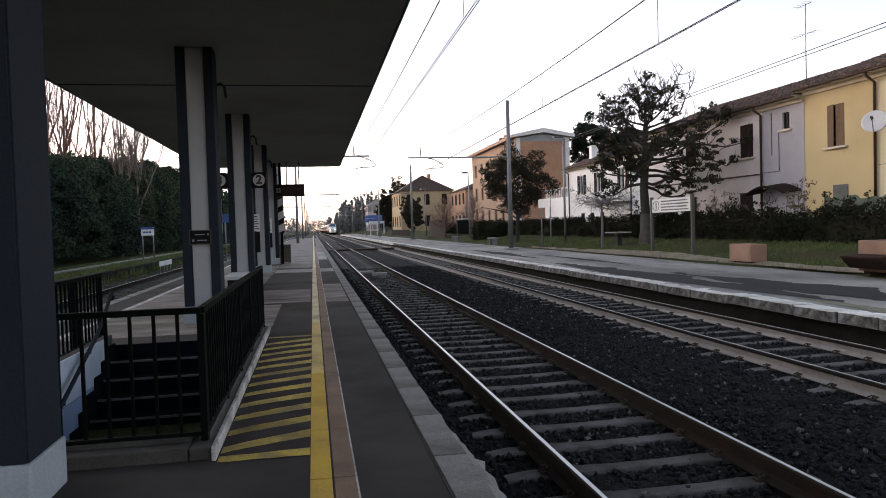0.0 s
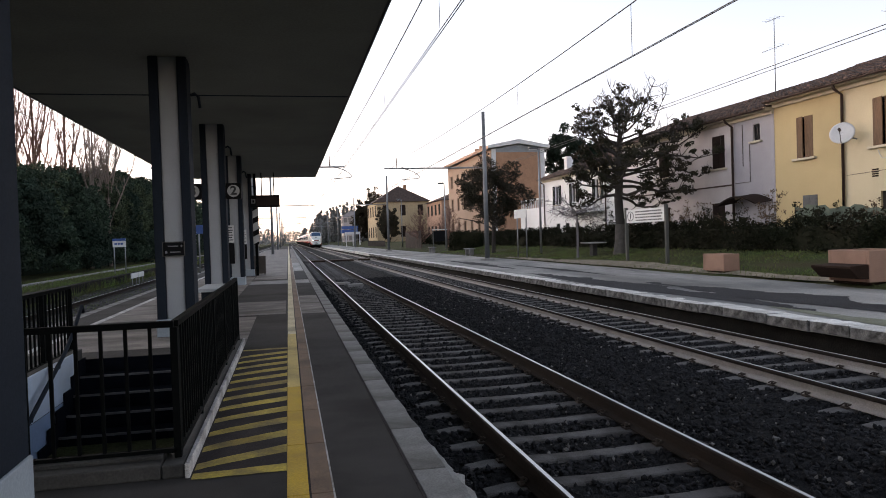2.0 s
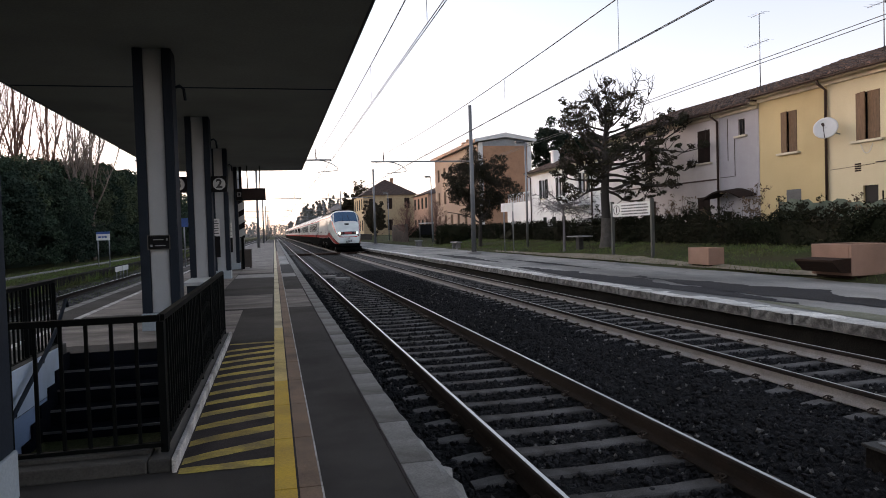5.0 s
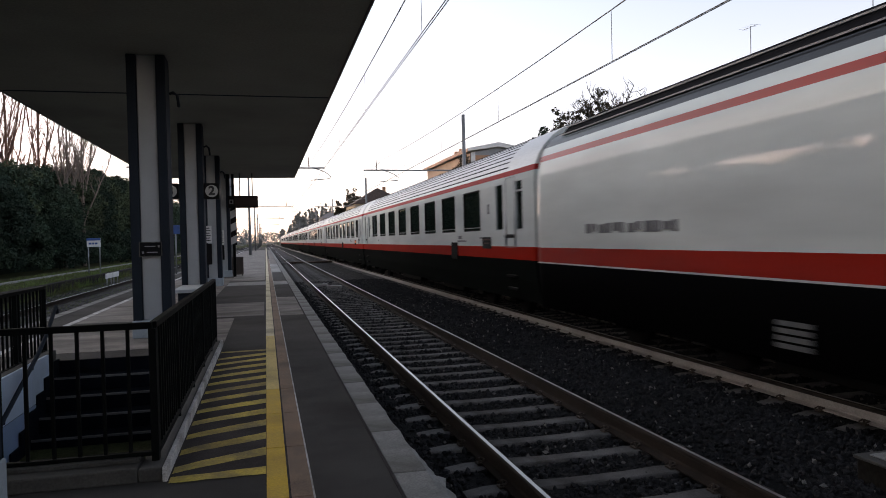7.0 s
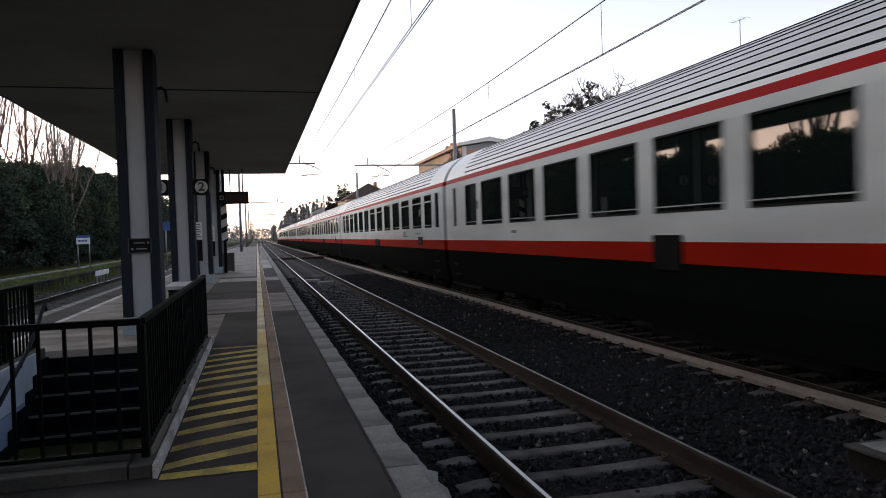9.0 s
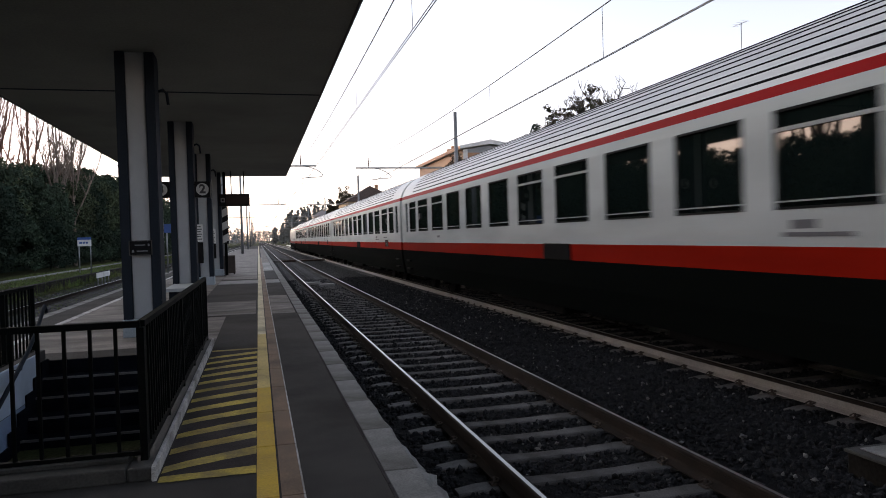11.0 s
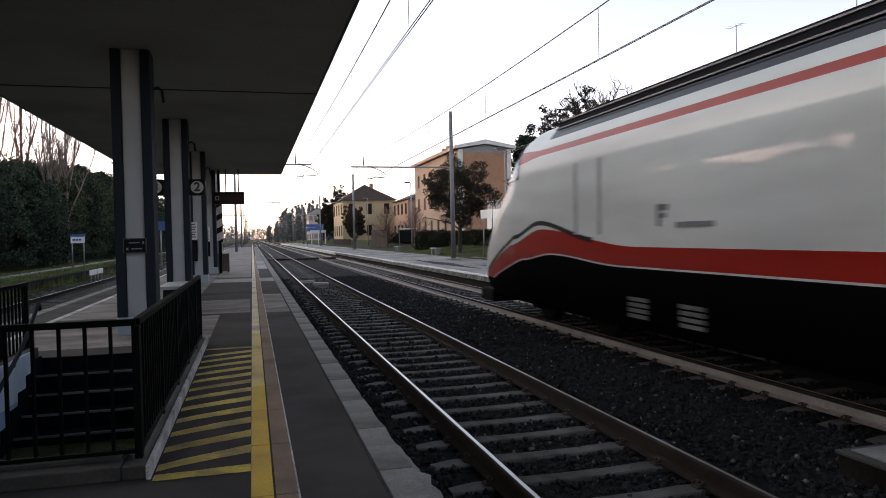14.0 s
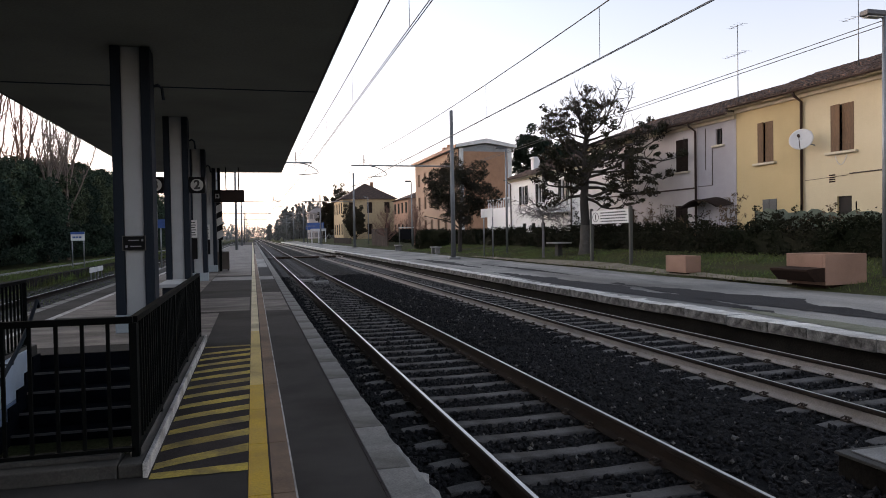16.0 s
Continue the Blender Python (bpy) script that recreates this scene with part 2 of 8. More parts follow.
def box(bm, x0, x1, y0, y1, z0, z1, bevel=0.0, mi=0):
    vs = [bm.verts.new((x, y, z)) for z in (z0, z1) for y in (y0, y1) for x in (x0, x1)]
    fs = [bm.faces.new([vs[i] for i in q]) for q in ((0, 2, 3, 1), (4, 5, 7, 6), (0, 1, 5, 4), (2, 6, 7, 3), (0, 4, 6, 2), (1, 3, 7, 5))]
    for f in fs:
        f.material_index = mi
    if bevel:
        es = list({e for f in fs for e in f.edges})
        bmesh.ops.bevel(bm, geom=es, offset=bevel, segments=2, affect="EDGES", profile=0.5)
    return vs


def rod(bm, a, b, r0, r1=None, n=8, caps=True):
    """A tapered round bar from a to b."""
    a, b = Vector(a), Vector(b)
    r1 = r0 if r1 is None else r1
    w = (b - a).normalized()
    u = w.orthogonal().normalized()
    v = w.cross(u)
    rings = []
    for c, r in ((a, r0), (b, r1)):
        rings.append([bm.verts.new(c + (u * math.cos(k * math.tau / n) + v * math.sin(k * math.tau / n)) * r) for k in range(n)])
    for k in range(n):
        bm.faces.new((rings[0][k], rings[0][(k + 1) % n], rings[1][(k + 1) % n], rings[1][k])).smooth = True
    if caps:
        bm.faces.new(rings[0][::-1])
        bm.faces.new(rings[1])


def tube(bm, pts, r, n=6):
    """A round bar bent through the points, one skin."""
    pts = [Vector(p) for p in pts]
    u = None
    rings = []
    for i, p in enumerate(pts):
        w = (pts[min(i + 1, len(pts) - 1)] - pts[max(i - 1, 0)]).normalized()
        u = w.orthogonal() if u is None else u - w * u.dot(w)
        if u.length < 1e-4:
            u = w.orthogonal()
        u.normalize()
        v = w.cross(u)
        rings.append([bm.verts.new(p + (u * math.cos(k * math.tau / n) + v * math.sin(k * math.tau / n)) * r) for k in range(n)])
    for a, b in zip(rings[:-1], rings[1:]):
        for k in range(n):
            bm.faces.new((a[k], a[(k + 1) % n], b[(k + 1) % n], b[k])).smooth = True
    bm.faces.new(rings[0][::-1])
    bm.faces.new(rings[-1])


def ring_frame(bm, x0, x1, u0, u1, z0, z1, t, bars_at=()):
    """A rectangular frame in the y-z plane, one connected mesh, with optional cross bars at given heights."""
    ys, zs = [u0, u0 + t, u1 - t, u1], sorted([z0, z0 + t, z1 - t, z1] + [b for z in bars_at for b in (z, z + t)])
    solid_rows = {0, len(zs) - 2} | {zs.index(z) for z in bars_at}
    cache = {}

    def vert(x, y, z):
        if (x, y, z) not in cache:
            cache[(x, y, z)] = bm.verts.new((x, y, z))
        return cache[(x, y, z)]

    filled = {(i, j) for i in range(3) for j in range(len(zs) - 1) if i != 1 or j in solid_rows}
    for i, j in filled:
        a, b, c, d = ys[i], ys[i + 1], zs[j], zs[j + 1]
        for x in (x0, x1):
            bm.faces.new((vert(x, a, c), vert(x, b, c), vert(x, b, d), vert(x, a, d)))
        for (di, dj), (p, q) in (((-1, 0), ((a, c), (a, d))), ((1, 0), ((b, c), (b, d))), ((0, -1), ((a, c), (b, c))), ((0, 1), ((a, d), (b, d)))):
            if (i + di, j + dj) not in filled:
                bm.faces.new((vert(x0, *p), vert(x0, *q), vert(x1, *q), vert(x1, *p)))


def disc(bm, c, r, axis, n=24, thick=0.01):
    a = Vector(axis).normalized()
    rod(bm, Vector(c), Vector(c) + a * thick, r, r, n)


def ruled(bm, profile, y0, y1, closed=True, mis=None):
    """Extrudes a profile of (x, z) points along y."""
    a = [bm.verts.new((x, y0, z)) for x, z in profile]
    b = [bm.verts.new((x, y1, z)) for x, z in profile]
    k = len(profile)
    for i in range(k if closed else k - 1):
        f = bm.faces.new((a[i], a[(i + 1) % k], b[(i + 1) % k], b[i]))
        if mis:
            f.material_index = mis[i]
    if closed:
        bm.faces.new(a[::-1])
        bm.faces.new(b)


def mesh_of(name, bm, *mats):
    me = bpy.data.meshes.new(name)
    bmesh.ops.recalc_face_normals(bm, faces=bm.faces)
    bm.to_mesh(me)
    bm.free()
    for m in mats:
        me.materials.append(m)
    return me


def part(name, bm, material, parent, label=""):
    """Links a bmesh (or a ready mesh) as one mesh object under a thing or a part."""
    mats = material if isinstance(material, (list, tuple)) else [material]
    me = bm if isinstance(bm, bpy.types.Mesh) else mesh_of(name, bm, *mats)
    ob = new(name, me)
    ob.parent = parent
    if label:
        tagged(ob, label)
    return ob


def thing(name, m, label, category, group="", kind=""):
    ob = new(name)
    ob.empty_display_size = 0.1
    ob.matrix_basis = m
    return tagged(ob, label, category, group, kind)


def solid(name, bm, material, label, category, group="", kind="", m=None):
    """A thing that is one mesh."""
    mats = material if isinstance(material, (list, tuple)) else [material]
    ob = new(name, mesh_of(name, bm, *mats))
    if m is not None:
        ob.matrix_basis = m
    return tagged(ob, label, category, group, kind)


def raw_mesh(name, verts, faces, *mats):
    me = bpy.data.meshes.new(name)
    me.from_pydata(verts, [], faces)
    me.update()
    for m in mats:
        me.materials.append(m)
    return me


def leaf_cloud(rng, centers, radii, per, size, flat=0.8):
    """Many small four-cornered leaves in uneven clumps: vertices and faces."""
    cs, rs = np.asarray(centers, float), np.asarray(radii, float)
    k = len(cs)
    idx = np.repeat(np.arange(k), per)
    d = rng.normal(size=(len(idx), 3))
    d /= np.linalg.norm(d, axis=1)[:, None]
    p = cs[idx] + d * (rs[idx] * rng.uniform(0.35, 1.05, len(idx)) ** 0.6)[:, None] * np.array([1, 1, flat])
    u = rng.normal(size=p.shape)
    u /= np.linalg.norm(u, axis=1)[:, None]
    v = np.cross(u, rng.normal(size=p.shape))
    v /= np.linalg.norm(v, axis=1)[:, None]
    s = size * rng.uniform(0.55, 1.4, len(idx))[:, None]
    q = np.stack([p - u * s, p - v * s * 0.45, p + u * s, p + v * s * 0.45], 1).reshape(-1, 3)
    f = np.arange(len(q)).reshape(-1, 4)
    return q, f


def leaves(name, rng, centers, radii, per, size, material, parent, flat=0.8, label=""):
    q, f = leaf_cloud(rng, centers, radii, per, size, flat)
    return part(name, raw_mesh(name, q.tolist(), f.tolist(), material), material, parent, label)


def text_mesh(body, size, material, name="lettering"):
    cu = bpy.data.curves.new(name, "FONT")
    cu.body, cu.size, cu.extrude, cu.align_x, cu.align_y = body, size, 0.002, "CENTER", "CENTER"
    cu.offset = size * 0.035
    ob = bpy.data.objects.new(name, cu)
    scene.collection.objects.link(ob)
    me = bpy.data.meshes.new_from_object(ob.evaluated_get(bpy.context.evaluated_depsgraph_get()))
    bpy.data.objects.remove(ob)
    me.materials.clear()
    me.materials.append(material)
    return me


# ---- ground and tracks ----
RAIL_Z = -0.41
TRACK_1, TRACK_2, TRACK_3 = 2.59, 6.65, -6.25
Y0, Y1 = -120.0, 620.0


def build_ground():
    """One sheet: cutting for the tracks, low bank with grass on both sides, out to the horizon."""
    prof = [(-2500, -0.3), (-300, -0.3), (-60, -0.25), (-20, -0.2), (-12.2, -0.15), (-8.9, -0.18), (-8.6, -0.78),
            (8.5, -0.78), (8.7, -0.45), (12.6, -0.15), (12.95, -0.07), (13.4, 0.02), (15, 0.16), (17.2, 0.5), (19, 0.6), (30, 0.6), (300, 0.4), (2500, 0.4)]
    ys = [-1500, -300, -100, -40] + [-30 + 2.0 * i for i in range(80)] + [140, 170, 210, 280, 400, 700, 1400, 4000]
    verts, faces = [], []
    for y in ys:
        for x, z in prof:
            bumpy = 0.05 * noise.noise((x * 0.35, y * 0.35, 0)) if abs(x) > 12.3 and abs(x) < 40 else 0
            verts.append((x, y, z + bumpy))
    k = len(prof)
    for j in range(len(ys) - 1):
        for i in range(k - 1):
            a = j * k + i
            faces.append((a, a + 1, a + k + 1, a + k))
    ob = new("ground", raw_mesh("ground", verts, faces, GRASS))
    tagged(ob, "damp short winter grass with bare earth", "ground", kind="structure")


def build_ballast():
    verts, faces = [], []
    xs = np.concatenate([np.linspace(-8.7, -4.2, 16), np.linspace(0.5, 8.4, 60)])
    ys = np.concatenate([np.arange(-40, 2, 2.0), np.arange(2, 30, 0.16), np.arange(30, 90, 1.5), np.array([90, 120, 180, 260, 400, 640])])
    k = len(xs)
    for y in ys:
        for x in xs:
            z = -0.625 + 0.03 * noise.noise((x * 3.1, y * 3.1, 3)) + 0.02 * noise.noise((x * 9, y * 9, 5))
            z += 0.05 * math.exp(-((x - 4.63) / 0.75) ** 2)
            if abs(x) > 8.2 or (0 < x < 1.1):
                z -= 0.03
            verts.append((float(x), float(y), z))
    for j in range(len(ys) - 1):
        for i in range(k - 1):
            if xs[i] < 0 < xs[i + 1]:
                continue
            a = j * k + i
            faces.append((a, a + 1, a + k + 1, a + k))
    me = raw_mesh("ballast_bed", verts, faces, BALLAST)
    tagged(new("ballast_bed", me), "dark crushed-stone ballast bed between the rails", "ballast", kind="structure")
    # loose stones on the bed, where they can be told apart
    rng = np.random.default_rng(4)
    ico = bmesh.new()
    bmesh.ops.create_icosphere(ico, subdivisions=1, radius=1)
    base = np.array([v.co[:] for v in ico.verts])
    tri = np.array([[v.index for v in f.verts] for f in ico.faces])
    ico.free()
    octa = np.array([(1, 0, 0), (-1, 0, 0), (0, 1, 0), (0, -1, 0), (0, 0, 1), (0, 0, -1)], float)
    otri = np.array([(0, 2, 4), (2, 1, 4), (1, 3, 4), (3, 0, 4), (2, 0, 5), (1, 2, 5), (3, 1, 5), (0, 3, 5)])

    def scatter(n, x0, x1, y0, y1, b, t, s0, s1):
        x, y = rng.uniform(x0, x1, n), y0 + (y1 - y0) * rng.uniform(0, 1, n) ** 1.25
        keep = np.ones(n, bool)
        for c in (TRACK_1, TRACK_2):
            for r in (c - 0.7525, c + 0.7525):
                keep &= abs(x - r) > 0.075
            ph = (y % 0.6)
            keep &= ~((abs(x - c) < 1.16) & ((ph < 0.09) | (ph > 0.51)) & (rng.uniform(0, 1, n) > 0.05))
        x, y = x[keep], y[keep]
        n = len(x)
        s = rng.uniform(s0, s1, n)
        z = -0.625 + 0.05 * np.exp(-((x - 4.63) / 0.75) ** 2) + s * rng.uniform(-0.2, 0.75, n)
        sc = s[:, None] * rng.uniform(0.6, 1.25, (n, 3))
        v = b[None] * (1 + rng.uniform(-0.28, 0.28, (n, len(b), 1))) * sc[:, None, :]
        a = rng.uniform(0, math.tau, n)
        c_, s_ = np.cos(a)[:, None], np.sin(a)[:, None]
        tilt = rng.uniform(-0.7, 0.7, n)[:, None]
        vx, vy, vz = v[..., 0] * c_ - v[..., 1] * s_, v[..., 0] * s_ + v[..., 1] * c_, v[..., 2]
        vy, vz = vy * np.cos(tilt) - vz * np.sin(tilt), vy * np.sin(tilt) + vz * np.cos(tilt)
        v = np.stack([vx + x[:, None], vy + y[:, None], vz + z[:, None]], -1).reshape(-1, 3)
        f = (t[None] + (np.arange(n) * len(b))[:, None, None]).reshape(-1, 3)
        return v, f

    sets = [scatter(26000, 1.0, 8.1, 2.5, 11.5, base, tri, 0.014, 0.033),
            scatter(36000, 0.96, 8.15, 8.5, 36, octa, otri, 0.02, 0.042),
            scatter(2500, 0.96, 8.15, -6, 3, octa, otri, 0.022, 0.04)]
    pale, tris = scatter(1500, 1.0, 8.1, 2.5, 26, octa, otri, 0.010, 0.028)
    me = raw_mesh("pale_stones", (pale + np.array([0, 0, 0.02])).tolist(), tris.tolist(), STONES_PALE)
    tagged(new("pale_ballast_stones", me), "scattered paler chips among the ballast", "ballast", kind="stuff")
    pale, tris = scatter(9000, -8.6, -4.5, 10, 60, octa, otri, 0.02, 0.045)
    me = raw_mesh("siding_stones", pale.tolist(), tris.tolist(), STONES_PALE)
    tagged(new("siding_stones", me), "pale dusty stones along the siding", "ballast", kind="stuff")
    vs, fs, off = [], [], 0
    for v, f in sets:
        vs.append(v)
        fs.append(f + off)
        off += len(v)
    me = raw_mesh("ballast_stones", np.concatenate(vs).tolist(), np.concatenate(fs).tolist(), STONES)
    tagged(new("ballast_stones", me), "loose dark grey ballast stones", "ballast", kind="stuff")


def rail_profile(cx):
    h = [(0.070, 0), (0.070, 0.012), (0.020, 0.032), (0.009, 0.05), (0.009, 0.118), (0.035, 0.135), (0.035, 0.160), (0.027, 0.170), (0.016, 0.172)]
    pts = [(cx + x, RAIL_Z - 0.172 + z) for x, z in h] + [(cx - x, RAIL_Z - 0.172 + z) for x, z in h[::-1]]
    mis = [0] * len(pts)
    mis[8] = 1
    for k in (4, 5, 6, 7, 9, 10, 11, 12):
        mis[k] = 2
    return pts, mis


def clip_mesh():
    bm = bm_new()
    box(bm, -0.035, 0.035, -0.045, 0.045, 0.0, 0.018, 0.004)
    tube(bm, [(-0.03, -0.04, 0.03), (0.02, -0.045, 0.045), (0.035, 0.0, 0.04), (0.02, 0.045, 0.045), (-0.03, 0.04, 0.03)], 0.009, 5)
    rod(bm, (-0.005, 0, 0.0), (-0.005, 0, 0.06), 0.014, 0.012, 6)
    return mesh_of("rail_clip", bm, CLIP)


def sleeper_mesh():
    bm = bm_new()
    # mono-block: broad rail seats and a waist in the middle
    st = [(-1.15, 0.075, -0.02), (-0.97, 0.095, -0.005), (-0.55, 0.098, 0.0), (-0.25, 0.082, -0.006), (0.25, 0.082, -0.006), (0.55, 0.098, 0.0), (0.97, 0.095, -0.005), (1.15, 0.075, -0.02)]
    rings = []
    for x, w, dz in st:
        zt = RAIL_Z - 0.176 + dz
        rings.append([bm.verts.new(c) for c in ((x, -w - 0.03, zt - 0.2), (x, -w, zt - 0.012), (x, -w + 0.012, zt), (x, w - 0.012, zt), (x, w, zt - 0.012), (x, w + 0.03, zt - 0.2))])
    for a, b in zip(rings[:-1], rings[1:]):
        for i in range(5):
            bm.faces.new((a[i], a[i + 1], b[i + 1], b[i]))
    bm.faces.new(rings[0])
    bm.faces.new(rings[-1][::-1])
    return mesh_of("sleeper", bm, SLEEPER)


SLEEPER_MESH, CLIP_MESH = sleeper_mesh(), clip_mesh()


def build_track(name, cx, label, body, head, near, far, clips, start=0.0):
    tr = thing(name, pose(0, 0, 0), label, "railway track", kind="structure")
    for r in (cx - 0.7525, cx + 0.7525):
        bm = bm_new()
        p, mis = rail_profile(r)
        ruled(bm, p, Y0, Y1, True, mis)
        part("rail", bm, [body, head, RAIL_RUST], tr)
    n = 0
    y = start - 0.6 * 12
    far_v, far_f = [], []
    src = [v.co.copy() for v in SLEEPER_MESH.vertices]
    polys = [list(p.vertices) for p in SLEEPER_MESH.polygons]
    while y < far:
        if y < near:
            s = part("sleeper", SLEEPER_MESH, SLEEPER, tr)
            s.location = (cx + random.uniform(-0.01, 0.01), y + random.uniform(-0.012, 0.012), random.uniform(-0.006, 0.002))
            s.rotation_euler = (0, 0, random.uniform(-0.008, 0.008))
            if 1.5 < y < clips:
                for sx in (-0.7525, 0.7525):
                    for side in (-1, 1):
                        c = part("rail_clip", CLIP_MESH, CLIP, s)
                        c.location = (sx + side * 0.085, 0, RAIL_Z - 0.178)
                        c.rotation_euler = (0, 0, 0 if side < 0 else math.pi)
        else:
            o = len(far_v)
            far_v += [(v.x + cx, v.y + y, v.z) for v in src]
            far_f += [[i + o for i in q] for q in polys]
        y += 0.6
    if far_v:
        tagged(part("far_sleepers", raw_mesh("far_sleepers", far_v, far_f, SLEEPER), SLEEPER, tr), kind="stuff")
    return tr


def block(w, d, h, seed, rough=0.012, gap=0.006, edge=0.012):
    """A worn stone block with chipped edges, from x = 0 to w, centred along y, top at z = 0."""
    r = random.Random(seed)
    bm = bm_new()
    box(bm, 0, w, -d / 2 + gap, d / 2 - gap, -h, 0, 0)
    bmesh.ops.subdivide_edges(bm, edges=[e for e in bm.edges if abs((e.verts[0].co - e.verts[1].co).y) > 0.1], cuts=5)
    for v in bm.verts:
        if v.co.z > -h / 2:
            v.co.z -= r.uniform(0, rough)
        if v.co.x > w / 2:
            v.co.x += r.uniform(-2.2, 1) * rough
    bmesh.ops.bevel(bm, geom=[e for e in bm.edges if e.is_boundary is False and e.calc_face_angle(0) > 0.8], offset=edge, segments=1, affect="EDGES")
    return mesh_of("coping_stone", bm, STONE)


def side_z(x):
    """Height of the side platform, which lies lower than the island and rises gently from its edge."""
    return -0.160 + 0.016 * (x - 8.45)


def build_platforms():
    # the island platform: stone edge, asphalt top, walls; the stairwell is left open
    pl = thing("platform_island", pose(0, 0, 0), "worn asphalt island platform with stone edges", "platform", kind="structure")
    bm = bm_new()
    wx0, wx1, wy0, wy1 = -2.56, -0.79, 4.80, 9.75
    gx, gy = (-4.10, wx0, wx1, 0.685), (-60, wy0, wy1, 210)
    for z in (0.0, -0.35):
        for i in range(3):
            for j in range(3):
                if (i, j) != (1, 1):
                    bm.faces.new([bm.verts.new(c) for c in ((gx[i], gy[j], z), (gx[i + 1], gy[j], z), (gx[i + 1], gy[j + 1], z), (gx[i], gy[j + 1], z))])
    for a, b, c, d in ((-4.10, 0.685, -60, 210), (wx0, wx1, wy0, wy1)):
        ring = ((a, c), (b, c), (b, d), (a, d))
        for k in range(4):
            (xa, ya), (xb, yb) = ring[k], ring[(k + 1) % 4]
            bm.faces.new([bm.verts.new(v) for v in ((xa, ya, 0), (xb, yb, 0), (xb, yb, -0.35), (xa, ya, -0.35))])
    bmesh.ops.remove_doubles(bm, verts=bm.verts, dist=0.001)
    part("paving", bm, ASPHALT, pl)
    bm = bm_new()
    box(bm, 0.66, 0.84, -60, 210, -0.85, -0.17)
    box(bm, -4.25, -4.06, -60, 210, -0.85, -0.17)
    part("platform_wall", bm, WALL_BASE, pl, "dark masonry under the stone edge")
    kinds = [block(0.212, 0.95, 0.16, s, 0.004, 0.003, 0.006) for s in range(6)]
    for side in (0, 1):
        y = -3.842
        i = 0
        while y < (60 if side == 0 else 40):
            s = part("coping_stone", kinds[(i * 5 + side) % 6], STONE, pl)
            if side == 0:
                s.location = (0.689, y, random.uniform(-0.002, 0.003))
            else:
                s.location, s.rotation_euler = (-4.104, y, random.uniform(-0.004, 0.006)), (0, 0, math.pi)
            y += 0.95
            i += 1
    bm = bm_new()
    box(bm, 0.69, 0.90, 59.5, 210, -0.16, 0.0)
    box(bm, -4.315, -4.105, 39.5, 210, -0.16, 0.0)
    tagged(part("far_coping", bm, STONE, pl), kind="stuff")
    # crumbled cement along the nearest stretch of the edge
    rb = random.Random(12)
    bm = bm_new()
    rows = []
    for k in range(34):
        y = 2.2 + 0.1 * k
        wide = (0.04 + 0.13 * max(0.0, min(1.0, (5.0 - y) / 1.3))) * rb.uniform(0.55, 1.15)
        drop = 0.02 + 0.05 * rb.random()
        x0 = 0.892
        rows.append([bm.verts.new(v) for v in ((x0, y, -0.006 - rb.uniform(0, 0.012)), (x0 + wide * 0.45, y + rb.uniform(-0.03, 0.03), -0.012 - rb.uniform(0, 0.02)), (x0 + wide, y + rb.uniform(-0.03, 0.03), -0.025 - drop), (x0 + wide * 0.9, y, -0.22 - drop), (x0 - 0.06, y, -0.5))])
    for p, q in zip(rows[:-1], rows[1:]):
        for i in range(4):
            bm.faces.new((p[i], p[i + 1], q[i + 1], q[i]))
    part("crumbled_edge", bm, STONE, pl, "crumbled cement along the platform edge")
    # painted lines
    def strip(name, x0, x1, y0, y1, m, label, z=0.004):
        b = bm_new()
        n = max(2, int((y1 - y0) / 1.0))
        for j in range(n):
            ya, yb = y0 + (y1 - y0) * j / n, y0 + (y1 - y0) * (j + 1) / n
            box(b, x0, x1, ya, yb - (0.012 if n < 90 else 0), -0.01, z)
        tagged(solid(name, b, m, label, "floor marking"), kind="structure")
    strip("yellow_line", -0.045, 0.075, -8, 7.0, YELLOW, "worn yellow safety line painted on asphalt")
    strip("yellow_line", -0.045, 0.075, 7.0, 11.0, YELLOW_MID, "dusty yellow safety line painted on asphalt")
    strip("dark_joint", 0.672, 0.688, -8, 62, HATCH_DARK, "dark joint between asphalt and stone edge")
    strip("dark_joint", 0.0755, 0.0875, -8, 62, HATCH_DARK, "dark joint between yellow line and tactile strip")
    strip("yellow_line", -0.045, 0.075, 11.0, 62, YELLOW_PALE, "faded pale yellow safety line on asphalt")
    strip("tactile_strip", 0.088, 0.205, -8, 62, ORANGE, "brown tactile strip beside the yellow line")
    strip("white_edge_line", 0.206, 0.216, -8, 62, WHITE_LINE, "thin worn white line beside the tactile strip")
    strip("yellow_line", -0.045, 0.1, 62, 190, YELLOW_PALE, "faded pale yellow safety line painted on asphalt")
    strip("white_line", -3.56, -3.44, -5, 120, WHITE_LINE, "worn white safety line painted on asphalt")
    # yellow hatching beside the stair kerb: slanted stripes on dark paint between two cross lines
    b = bm_new()
    box(b, -0.612, -0.047, 4.56, 9.54, -0.01, 0.003)
    tagged(solid("hatching_ground", b, HATCH_DARK, "dark worn paint between the yellow stripes", "floor marking"), kind="structure")
    stripes = [(4.45, 4.45, 0.15), (9.52, 9.52, 0.13)] + [(4.85 + 0.392 * i - 0.23, 4.85 + 0.392 * i, 0.185) for i in range(12)]
